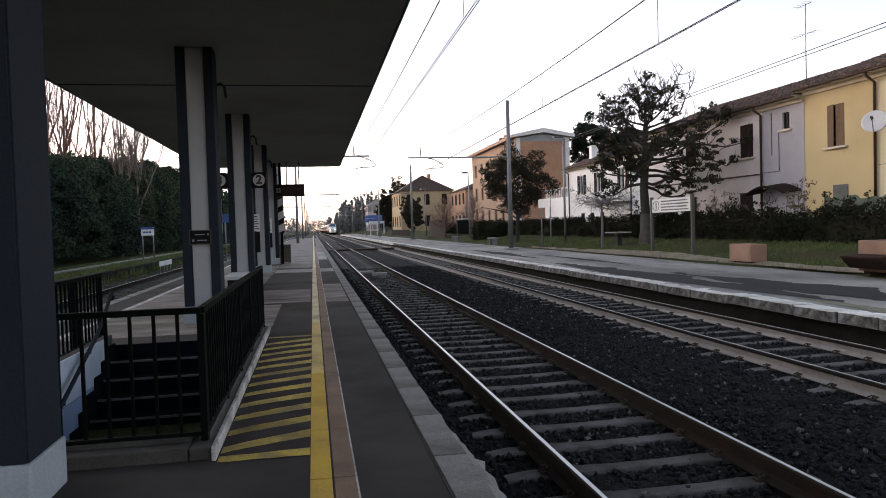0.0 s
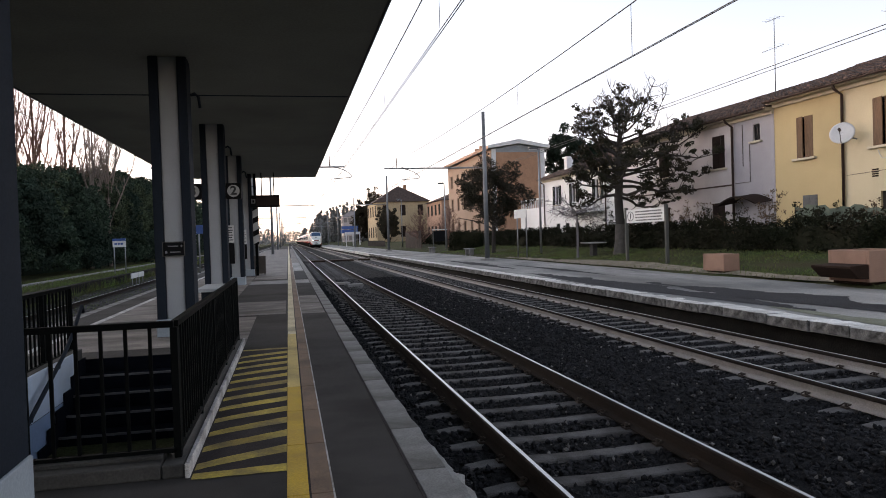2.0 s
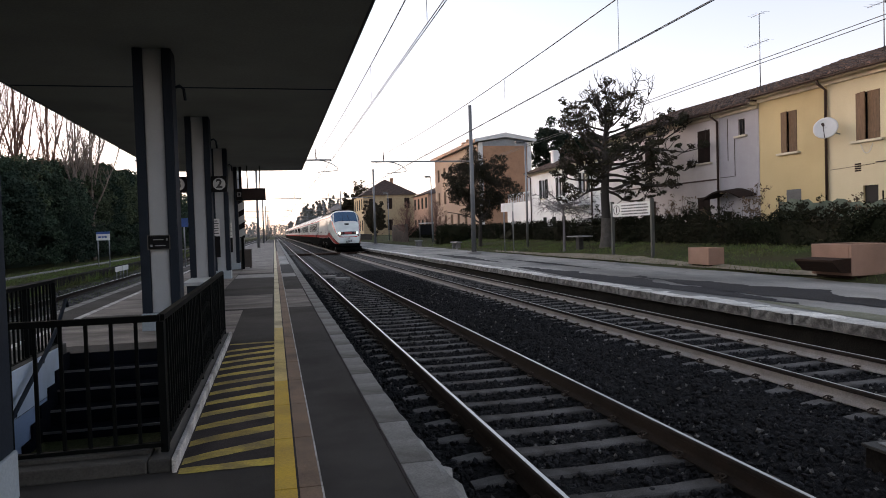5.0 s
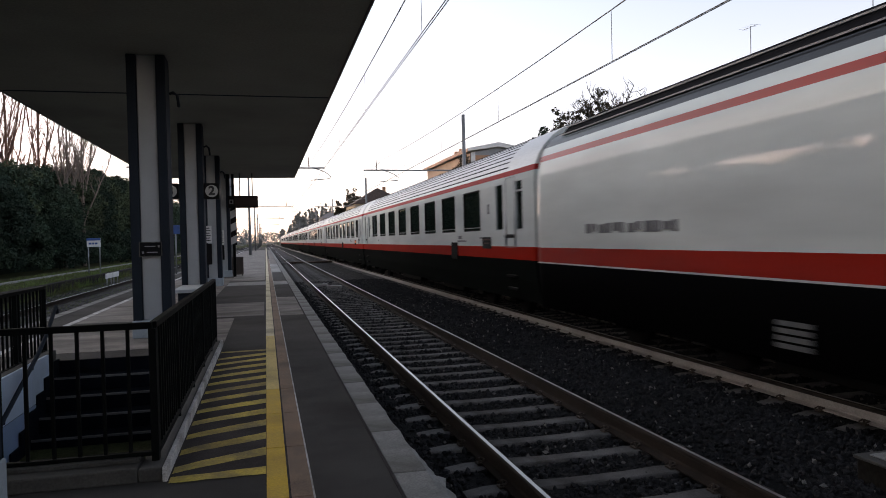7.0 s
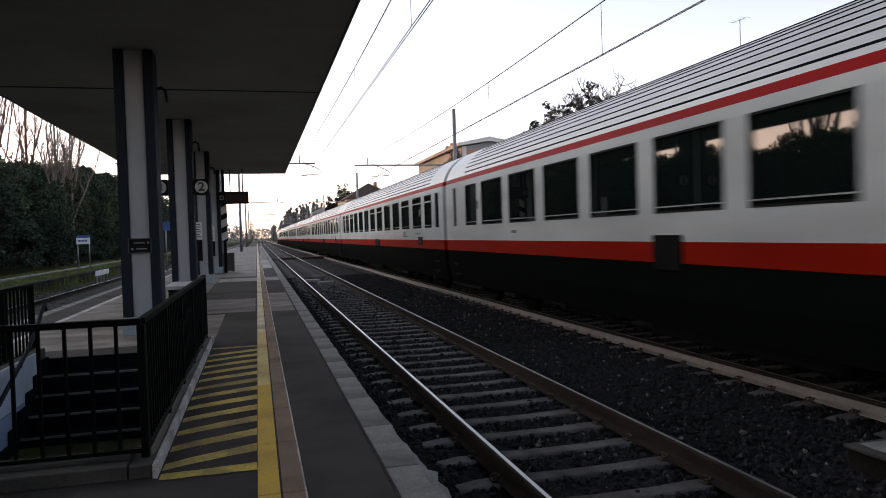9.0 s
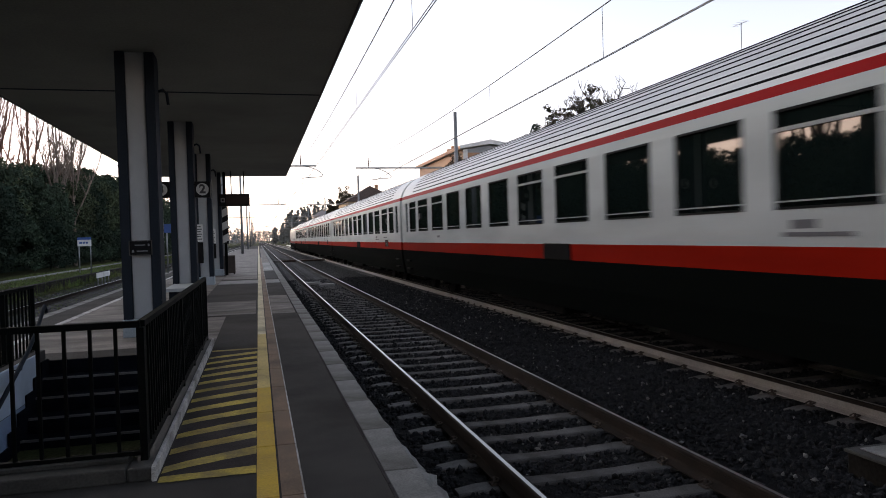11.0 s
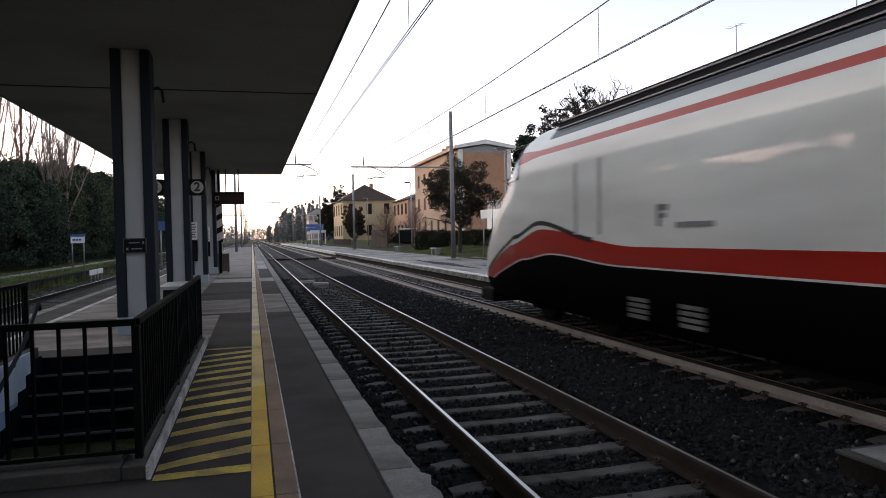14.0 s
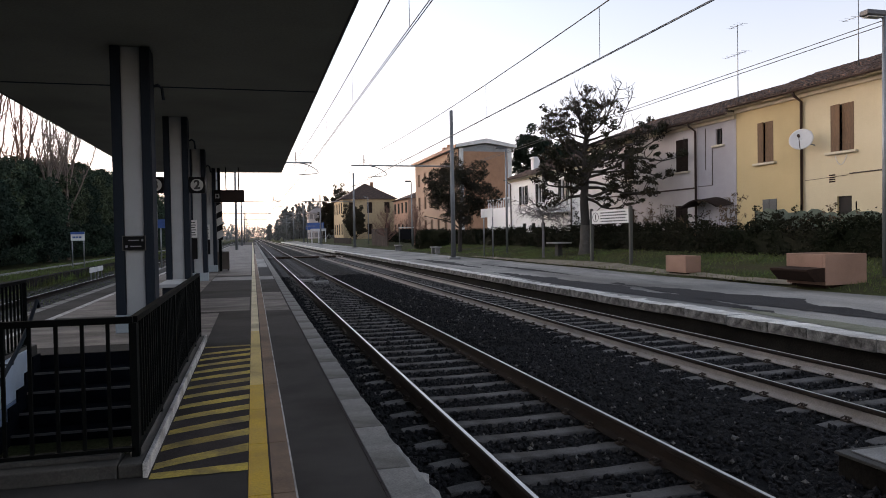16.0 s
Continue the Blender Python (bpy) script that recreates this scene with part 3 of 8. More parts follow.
    for yl, yr, wide in stripes:
        b = bm_new()
        rows = []
        for k in range(9):
            f = k / 8
            # the inner part rises more steeply than the outer
            y = yl + (yr - yl) * f ** 0.8
            rows.append((b.verts.new((-0.605 + 0.557 * f, y + random.uniform(-0.006, 0.006), 0.005)), b.verts.new((-0.605 + 0.557 * f, y + wide * (0.72 + 0.28 * f) + random.uniform(-0.006, 0.006), 0.005))))
        for p, q in zip(rows[:-1], rows[1:]):
            b.faces.new((p[0], q[0], q[1], p[1]))
        tagged(solid("hatch_stripe", b, HATCH, "worn yellow hatching stripe on asphalt", "floor marking", "hatching stripes"), kind="structure")
    # the far side platform with whitened, broken stone edge
    fp = thing("platform_side", pose(0, 0, 0), "patched asphalt side platform with whitened stone edge", "platform", kind="structure")
    bm = bm_new()
    xs = [8.45, 9.3, 10.2, 11.2, 12.2, 12.9]
    ys = [-60, -30, -10] + [0.8 * i for i in range(0, 60)] + [52, 60, 80, 110, 160, 220]
    grid = [[bm.verts.new((x, y, side_z(x) + 0.004 * noise.noise((x, y * 0.5, 1)))) for x in xs] for y in ys]
    for a, b in zip(grid[:-1], grid[1:]):
        for i in range(len(xs) - 1):
            bm.faces.new((a[i], a[i + 1], b[i + 1], b[i]))
    part("paving", bm, ASPHALT_FAR, fp)
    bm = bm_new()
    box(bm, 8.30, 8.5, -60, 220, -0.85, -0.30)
    part("platform_wall", bm, WALL_BASE, fp, "dark masonry under the stone edge")
    kinds2, lengths = [], (1.3, 0.85, 1.55, 1.05, 0.65)
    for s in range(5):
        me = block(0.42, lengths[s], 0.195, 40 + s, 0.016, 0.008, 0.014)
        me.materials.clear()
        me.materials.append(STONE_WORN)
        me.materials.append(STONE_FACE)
        # upright faces take the darker mottled material, tops the whitened one
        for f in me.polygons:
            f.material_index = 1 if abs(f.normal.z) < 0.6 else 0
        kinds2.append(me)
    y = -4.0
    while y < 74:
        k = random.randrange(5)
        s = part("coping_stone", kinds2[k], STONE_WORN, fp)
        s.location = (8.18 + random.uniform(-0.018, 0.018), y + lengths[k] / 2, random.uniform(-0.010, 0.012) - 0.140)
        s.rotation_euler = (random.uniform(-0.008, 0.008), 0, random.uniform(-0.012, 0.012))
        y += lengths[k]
    bm = bm_new()
    box(bm, 8.18, 8.6, 74.4, 220, -0.41, -0.155)
    tagged(part("far_coping", bm, STONE_WORN, fp), kind="stuff")
    # the grassy low platform beyond track three
    lp = thing("platform_verge", pose(0, 0, 0), "low disused platform overgrown with grass", "platform", kind="structure")
    bm = bm_new()
    box(bm, -9.0, -8.75, -60, 240, -0.85, -0.12, 0.01)
    part("platform_wall", bm, WALL_BASE, lp)
    bm = bm_new()
    box(bm, -11.1, -10.9, -60, 240, -0.3, -0.07, 0.01)
    part("kerb", bm, CONCRETE, lp)


def build_roof():
    rf = thing("platform_roof", pose(0, 0, 0), "flat concrete platform canopy with dark grey soffit", "canopy", kind="structure")
    zr = 4.28
    bm = bm_new()
    for a, b in ((-40, 14.56), (14.58, 33.0)):
        vs = [(-4.60, zr), (1.295, zr), (1.295, zr + 0.10), (-1.6, zr + 0.32), (-4.60, zr + 0.10)]
        ruled(bm, vs, a, b)
    part("slab", bm, SOFFIT, rf)
    bm = bm_new()
    box(bm, 1.297, 1.335, -40, 33.04, zr - 0.012, zr + 0.16)
    box(bm, -4.64, -4.602, -40, 33.04, zr - 0.012, zr + 0.16)
    box(bm, -4.60, 1.295, 33.002, 33.04, zr - 0.012, zr + 0.16)
    part("fascia", bm, mat("dark_metal_fascia", (0.06, 0.06, 0.062), 0.5, 0.5), rf)
    bm = bm_new()
    box(bm, -4.58, 1.29, 14.53, 14.61, zr - 0.006, zr + 0.02)
    part("joint_cover", bm, COL_BLUE, rf)


COLS = [-9.0, -2.7, 3.83, 11.55, 18.0, 24.5, 31.0]


def build_columns():
    """White concrete webs between two blue-grey fins, on white plinths."""
    src = None
    for y in COLS:
        if src is None:
            src = thing("roof_column", pose(-1.70, y, 0), "white column with blue-grey fins on a plinth tinted as skylit", "column", "canopy columns")
            bm = bm_new()
            box(bm, -0.137, 0.137, 0.05, 0.44, 0.27, 4.275, 0.01)
            part("web", bm, COL_WHITE, src)
            for s in (-1, 1):
                bm = bm_new()
                # fin with a rounded shoulder at the top
                pr = [(0.0, 0.27), (0.0, 4.27), (0.40, 4.27), (0.47, 4.22), (0.5, 4.12), (0.5, 0.27)]
                a = [bm.verts.new((s * 0.138, yy, zz)) for yy, zz in pr]
                b = [bm.verts.new((s * 0.275, yy, zz)) for yy, zz in pr]
                bm.faces.new(a)
                bm.faces.new(b[::-1])
                for i in range(len(pr)):
                    bm.faces.new((a[i], a[(i + 1) % 6], b[(i + 1) % 6], b[i]))
                bmesh.ops.bevel(bm, geom=[e for e in bm.edges if abs((e.verts[0].co - e.verts[1].co).z) > 2], offset=0.012, segments=2, affect="EDGES")
                part("fin", bm, COL_BLUE, src)
            bm = bm_new()
            box(bm, -0.29, 0.29, -0.012, 0.512, 0.0, 0.268, 0.012)
            part("plinth", bm, PLINTH, src, "white plinth with blue skylight in its colour")
            bm = bm_new()
            tube(bm, [(0.28, 0.4, 3.76), (0.34, 0.4, 3.79), (0.40, 0.4, 3.74), (0.42, 0.4, 3.56)], 0.022, 6)
            part("drain_bend", bm, COL_BLUE, src)
        else:
            copy_thing(src, pose(-1.70, y, 0))


def build_stairwell():
    wx0, wx1, wy0, wy1 = -2.56, -0.79, 4.80, 9.75
    st = thing("staircase", pose(0, 0, 0), "stone stairs to the underpass, coloured near-black as shaded", "stairs", kind="structure")
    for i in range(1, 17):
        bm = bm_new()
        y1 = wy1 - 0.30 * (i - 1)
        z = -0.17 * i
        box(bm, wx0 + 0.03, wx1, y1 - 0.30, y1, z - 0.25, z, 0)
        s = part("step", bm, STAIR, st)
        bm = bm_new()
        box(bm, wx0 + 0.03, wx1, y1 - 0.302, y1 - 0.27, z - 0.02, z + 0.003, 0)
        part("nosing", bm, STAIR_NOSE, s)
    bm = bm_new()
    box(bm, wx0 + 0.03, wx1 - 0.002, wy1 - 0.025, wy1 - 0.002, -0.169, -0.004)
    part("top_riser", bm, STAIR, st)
    bm = bm_new()
    box(bm, wx0 - 0.05, wx1 + 0.05, 4.0, 5.3, -3.1, -2.75)
    part("landing", bm, STAIR, st)
    w = thing("stairwell_wall", pose(0, 0, 0), "white stairwell wall with pale blue lower half", "wall", kind="structure")
    bm = bm_new()
    box(bm, wx0 - 0.02, wx0 + 0.006, 4.80, 9.38, -0.34, 0.128)
    part("white_wall", bm, WELL_WHITE, w)
    bm = bm_new()
    box(bm, wx0 - 0.2, wx0, 2.0, wy1 + 0.3, -3.0, -0.352)
    part("blue_dado", bm, WELL_BLUE, w)
    # dark skirting that follows the steps up the wall
    for i in range(1, 14):
        y1 = wy1 - 0.30 * (i - 1)
        bm = bm_new()
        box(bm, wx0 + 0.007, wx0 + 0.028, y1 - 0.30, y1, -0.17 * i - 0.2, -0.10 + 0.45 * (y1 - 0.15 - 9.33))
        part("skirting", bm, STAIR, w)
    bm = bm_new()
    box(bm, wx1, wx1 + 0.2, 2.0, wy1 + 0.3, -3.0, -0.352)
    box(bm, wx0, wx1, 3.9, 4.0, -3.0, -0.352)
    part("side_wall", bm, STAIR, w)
    # kerbs round the opening
    k = thing("stair_kerb", pose(0, 0, 0), "low concrete kerb round the stair opening", "kerb", kind="structure")
    bm = bm_new()
    box(bm, -0.78, -0.645, 4.52, 10.2, 0.0, 0.08, 0.01)
    part("side_kerb", bm, KERB, k)
    bm = bm_new()
    box(bm, -0.644, -0.616, 4.50, 10.22, 0.0, 0.087, 0.004)
    part("white_edge", bm, WHITE_LINE, k, "white painted kerb edge")
    bm = bm_new()
    box(bm, -3.1, -0.785, 4.52, 4.80, 0.0, 0.085, 0.01)
    box(bm, -3.1, -0.785, 4.64, 4.80, 0.086, 0.115, 0.006)
    part("front_kerb", bm, KERB, k)
    bm = bm_new()
    box(bm, -2.80, -2.582, 4.82, 9.8, 0.0, 0.13, 0.01)
    part("left_kerb", bm, KERB, k)


def build_railing():
    top = 0.93

    def run(name, pts, posts, label):
        r = thing(name, pose(0, 0, 0), label, "railing", "stair railings")
        (ax, ay), (bx, by) = pts
        L = math.hypot(bx - ax, by - ay)
        ux, uy = (bx - ax) / L, (by - ay) / L
        for z, h in ((top - 0.02, 0.02), (0.125, 0.014)):
            bm = bm_new()
            w = 0.022
            if abs(ux) > abs(uy):
                box(bm, ax, bx, ay - w, ay + w, z - h, z + h, 0.004)
            else:
                box(bm, ax - w, ax + w, ay, by, z - h, z + h, 0.004)
            part("rail_bar", bm, IRON, r)
        n = int(L / posts[1])
        bal = None
        for i in range(n + 1):
            d = L * i / n
            post = i % posts[0] == 0 or i == n
            if post:
                bm = bm_new()
                box(bm, -0.022, 0.022, -0.022, 0.022, 0.06, top - 0.04, 0.004)
                o = part("post", bm, IRON, r)
            else:
                if bal is None:
                    bm = bm_new()
                    box(bm, -0.010, 0.010, -0.010, 0.010, 0.112, top - 0.04)
                    bal = mesh_of("baluster", bm, IRON)
                o = part("baluster", bal, IRON, r)
            o.location = (ax + ux * d, ay + uy * d, 0)
        return r

    run("front_railing", ((-2.69, 4.70), (-0.705, 4.70)), (99, 0.141), "dark iron railing across the head of the stairwell")
    run("side_railing", ((-0.705, 4.73), (-0.705, 10.12)), (10, 0.11), "dark iron railing along the stair kerb")
    run("side_railing", ((-2.69, 4.76), (-2.69, 9.75)), (10, 0.13), "dark iron railing along the far stair kerb")
    h = thing("stair_handrail", pose(0, 0, 0), "sloping steel handrail on the stairwell wall", "handrail")
    bm = bm_new()
    tube(bm, [(-2.46, 9.44, 0.62), (-2.46, 9.38, 0.70), (-2.46, 9.0, 0.42), (-2.46, 8.62, 0.225), (-2.46, 7.35, -0.29), (-2.46, 5.2, -1.17)], 0.022, 8)
    part("rail_bar", bm, COL_BLUE, h)
    for y in (8.5, 7.6, 6.6, 5.5):
        bm = bm_new()
        zz = 0.225 + (y - 8.62) * 0.406
        tube(bm, [(-2.56, y, zz - 0.08), (-2.47, y, zz - 0.08), (-2.46, y, zz)], 0.008, 5)
        part("bracket", bm, COL_BLUE, h)


build_ground()
build_ballast()
build_track("track_one", TRACK_1, "polished rails on concrete sleepers in dark ballast", RAIL_RUST, RAIL_TOP, 84, 300, 22)
build_track("track_two", TRACK_2, "pale dusty rails on concrete sleepers in ballast", RAIL_PALE, SHINE_DULL, 84, 300, 22)
build_track("track_three", TRACK_3, "rusty siding rails on sleepers in pale ballast", RAIL_RUST, RAIL_TOP, 60, 200, 0)
build_platforms()
build_roof()
build_columns()
build_stairwell()
build_railing()


# ---- the train ----
def livery(name, loco):
    """White train paint with its bands, by height and length along the vehicle."""
    m = bpy.data.materials.new(name)
    t, n, l, p = nodes_of(m)
    tc, sep = n.new("ShaderNodeTexCoord"), n.new("ShaderNodeSeparateXYZ")
    l.new(tc.outputs["Object"], sep.inputs[0])
    y, z = sep.outputs[1], sep.outputs[2]

    def do(op, a, b=0.0, c=None):
        k = n.new("ShaderNodeMath")
        k.operation = op
        for i, v in enumerate((a, b) if c is None else (a, b, c)):
            if isinstance(v, (int, float)):
                k.inputs[i].default_value = v
            else:
                l.new(v, k.inputs[i])
        return k.outputs[0]

    def curve(pts):
        """A piecewise straight line over y through (y, z) points, from the rear to the nose."""
        out = pts[0][1]
        for (y0, z0), (y1, z1) in zip(pts[:-1], pts[1:]):
            r = n.new("ShaderNodeMapRange")
            r.interpolation_type = "SMOOTHSTEP" if abs(z1 - z0) < 0.6 else "LINEAR"
            for i, v in ((1, y0), (2, y1), (3, 0.0), (4, z1 - z0)):
                r.inputs[i].default_value = v
            l.new(y, r.inputs[0])
            out = do("ADD", r.outputs[0], out)
        return out

    def between(lo, hi):
        return do("MULTIPLY", do("GREATER_THAN", z, lo), do("LESS_THAN", z, hi))

    dirt = n.new("ShaderNodeTexNoise")
    dirt.inputs["Scale"].default_value, dirt.inputs["Detail"].default_value = 1.3, 6
    mp = n.new("ShaderNodeMapping")
    mp.inputs["Scale"].default_value = (1, 0.25, 1.6)
    l.new(tc.outputs["Object"], mp.inputs[0])
    l.new(mp.outputs[0], dirt.inputs[0])
    dr = n.new("ShaderNodeMapRange")
    for i, v in ((1, 0.35), (2, 0.75), (3, 1.0), (4, 0.78)):
        dr.inputs[i].default_value = v
    l.new(dirt.outputs["Fac"], dr.inputs[0])
    col = None

    def paint(base, mask, c):
        k = n.new("ShaderNodeMix")
        k.data_type = "RGBA"
        if isinstance(base, tuple):
            k.inputs[6].default_value = (*base, 1)
        else:
            l.new(base, k.inputs[6])
        k.inputs[7].default_value = (*c, 1)
        l.new(mask, k.inputs[0])
        return k.outputs[2]

    red, dark, white = (0.36, 0.014, 0.006), (0.005, 0.005, 0.0055), (0.57, 0.595, 0.575)
    if loco:
        white = (0.64, 0.67, 0.64)
        top = curve([(0, 1.17), (-12.0, 1.17), (-15.5, 1.46), (-17.3, 1.15), (-20.3, 0.38)])
        low = curve([(0, 0.89), (-12.5, 0.89), (-15.0, 1.02), (-16.6, 0.88), (-20.3, 0.12)])
        line = curve([(0, 1.0), (-13.2, 1.30), (-15.6, 1.62), (-17.0, 1.36), (-20.3, 0.42)])
        strip = curve([(0, 2.90), (-16.7, 2.90), (-19.9, 1.08), (-20.4, 0.92)])
        col = paint(white, do("LESS_THAN", z, low), dark)
        col = paint(col, between(do("SUBTRACT", low, 0.025), low), (0.6, 0.6, 0.58))
        col = paint(col, between(low, top), red)
        fwd = do("LESS_THAN", y, -13.4)
        col = paint(col, do("MULTIPLY", between(do("SUBTRACT", line, 0.085), line), fwd), (0.008, 0.010, 0.010))
        wide = curve([(0, 0.055), (-15.5, 0.055), (-16.8, 0.12), (-18.6, 0.085), (-19.8, 0.02)])
        col = paint(col, between(do("SUBTRACT", strip, wide), do("ADD", strip, wide)), red)
        col = paint(col, do("MULTIPLY", do("GREATER_THAN", z, 3.12), do("GREATER_THAN", y, -15.4)), (0.010, 0.010, 0.011))
        col = paint(col, do("MULTIPLY", do("LESS_THAN", z, 0.36), do("LESS_THAN", y, -19.0)), dark)
    else:
        col = paint(white, do("LESS_THAN", z, 0.90), (0.006, 0.0074, 0.0066))
        col = paint(col, between(0.90, 1.18), red)
        col = paint(col, between(2.735, 2.855), (0.34, 0.010, 0.012))
        col = paint(col, between(1.18, 1.192), (0.62, 0.60, 0.56))
    mul = n.new("ShaderNodeMix")
    mul.data_type, mul.blend_type = "RGBA", "MULTIPLY"
    mul.inputs[0].default_value = 1.0
    l.new(col, mul.inputs[6])
    l.new(dr.outputs[0], mul.inputs[7])
    l.new(mul.outputs[2], p.inputs["Base Color"])
    # the skirt is matt and grimy, the painted body glossy
    body = do("MULTIPLY", do("GREATER_THAN", z, low if loco else 0.90), do("GREATER_THAN", z, 0.36))
    rg = n.new("ShaderNodeMapRange")
    rg.inputs[3].default_value, rg.inputs[4].default_value = 0.85, 0.45 if loco else 0.42
    l.new(body, rg.inputs[0])
    l.new(rg.outputs[0], p.inputs["Roughness"])
    l.new(do("MULTIPLY", body, 0.32 if loco else 0.01), p.inputs["Coat Weight"])
    l.new(do("ADD", do("MULTIPLY", body, 0.08 if loco else 0.01), 0.005), p.inputs["Specular IOR Level"])
    p.inputs["Coat Roughness"].default_value = 0.05
    return m


LOCO_PAINT, COACH_PAINT = livery("loco_livery", True), livery("coach_livery", False)
TRAIN_GLASS = mat("dark_tinted_train_glass", (0.006, 0.011, 0.010), 0.025, spec=0.34, bump=0, spread=0.1)
# the reflected blue sky is painted into the glass colour
CAB_GLASS = mat("sky_reflection_cab_glass", (0.030, 0.085, 0.165), 0.06, spec=0.35, bump=0, spread=0.1)
RUBBER = mat("black_window_rubber", (0.008, 0.008, 0.008), 0.7, spec=0.12, bump=0)
UNDER = mat("grimy_underframe", (0.006, 0.0055, 0.0055), 0.9, spec=0.1, fine=30, spread=0.4, bump=0.3)
BELLOWS = mat("black_rubber_bellows", (0.02, 0.02, 0.02), 0.7, bump=0)
ALU = mat("brushed_window_frame", (0.45, 0.45, 0.45), 0.4, 0.8, bump=0)
ROOF_DARK = mat("dark_roof_equipment", (0.010, 0.010, 0.012), 0.95, spec=0.05, fine=30, spread=0.3, bump=0.2)
LOGO_GREY = mat("grey_marking", (0.12, 0.12, 0.13), 0.5, bump=0)
LAMP_GLOW = glow("headlamp_glow", (1.0, 0.94, 0.80), 12.0)
PALE_FRAME = mat("pale_window_bar", (0.42, 0.42, 0.41), 0.5, 0.0, bump=0)
CERAMIC_RED = mat("dim_red_writing", (0.06, 0.018, 0.012), 0.7, bump=0)
AMBER = glow("amber_display_glow", (1.0, 0.25, 0.03), 0.36)
LAMP_OFF = mat("unlit_lamp_lens", (0.3, 0.06, 0.05), 0.15, bump=0)
RED_PAINT = mat("red_train_paint", (0.32, 0.018, 0.012), 0.35, bump=0)
GRILLE = mat("pale_grille", (0.13, 0.13, 0.13), 0.5, bump=0)

SIDE = [(1.28, 0.02), (1.36, 0.45), (1.40, 0.90), (1.41, 1.18), (1.41, 1.555), (1.41, 2.59), (1.40, 2.735), (1.375, 2.855)]
ROOF = [(1.375, 2.855), (1.30, 3.06), (1.17, 3.25), (1.0, 3.42), (0.78, 3.57), (0.5, 3.68), (0.2, 3.75), (0, 3.76)]
BODY_LEN = 26.05


def windows_of(style):
    """(start, end, narrow, barred) of the window openings along a coach, from the front end."""
    wide = lambda a, w, n, step: [(a + step * i, a + step * i + w, False, False) for i in range(n)]
    if style == 0:
        return [(0.72, 1.12, True, True), (2.0, 2.5, True, False)] + wide(3.75, 1.55, 8, 2.45) + [(23.45, 23.9, True, False), (25.0, 25.35, True, True)]
    if style == 1:
        return [(0.72, 1.12, True, True), (1.85, 2.8, False, False)] + wide(3.75, 1.55, 8, 2.45) + [(23.3, 24.25, False, False), (25.0, 25.35, True, True)]
    if style == 2:
        return wide(3.3, 1.45, 1, 0) + wide(6.55, 1.45, 1, 0) + wide(9.67, 1.5, 7, 1.93) + [(23.15, 24.1, False, False), (25.0, 25.3, True, False)]
    ends = [(0.55, 1.03, True), (1.42, 2.38, False), (2.85, 4.17, False), (4.78, 6.12, False)]
    out = [(p, q, n, not n) for p, q, n in ends]
    out += [(6.62 + 1.925 * i, 7.95 + 1.925 * i, False, i in (2, 3)) for i in range(7)]
    return out + [(19.98, 21.32, False, True), (21.9, 23.25, False, True), (23.65, 24.65, False, True), (25.03, 25.33, True, False)]


def side_panel(bm, s, wins):
    """One coach side as a skin with real openings; s is -1 or 1."""
    ys = sorted({0.0, BODY_LEN} | {v for w in wins for v in w[:2]})
    for (xa, za), (xb, zb) in zip(SIDE[:-1], SIDE[1:]):
        for ya, yb in zip(ys[:-1], ys[1:]):
            hole = za == 1.555 and any(w[0] <= ya and yb <= w[1] for w in wins)
            if not hole:
                bm.faces.new([bm.verts.new(c) for c in ((s * xa, ya, za), (s * xa, yb, za), (s * xb, yb, zb), (s * xb, ya, zb))])
    for w in wins:
        a, b = w[:2]
        x0, x1 = 1.41, 1.375
        for q in (((a, 1.555), (b, 1.555)), ((b, 1.555), (b, 2.59)), ((b, 2.59), (a, 2.59)), ((a, 2.59), (a, 1.555))):
            (ya, za), (yb, zb) = q
            bm.faces.new([bm.verts.new(c) for c in ((s * x0, ya, za), (s * x0, yb, zb), (s * x1, yb, zb), (s * x1, ya, za))])


def bogie(parent, y):
    bm = bm_new()
    for s in (-1, 1):
        box(bm, s * 1.0 - 0.07, s * 1.0 + 0.07, -1.7, 1.7, -0.02, 0.16, 0.02)
        for dy in (-1.28, 1.28):
            box(bm, s * 1.02 - 0.1, s * 1.02 + 0.1, dy - 0.2, dy + 0.2, -0.12, 0.14, 0.03)
            rod(bm, (s * 1.0, dy - 0.28, 0.05), (s * 1.0, dy - 0.28, 0.3), 0.08, 0.08, 8)
            rod(bm, (s * 1.0, dy + 0.28, 0.05), (s * 1.0, dy + 0.28, 0.3), 0.08, 0.08, 8)
    box(bm, -0.95, 0.95, -0.3, 0.3, 0.0, 0.2, 0.02)
    bg = part("bogie", bm, UNDER, parent)
    bg.location = (0, y, 0)
    for dy in (-1.28, 1.28):
        for s in (-1, 1):
            bm = bm_new()
            rod(bm, (s * 0.70, 0, 0), (s * 0.84, 0, 0), 0.45, 0.44, 24)
            rod(bm, (s * 0.68, 0, 0), (s * 0.72, 0, 0), 0.475, 0.475, 24)
            w = part("wheel", bm, UNDER, bg)
            w.location = (0, dy, 0.05)


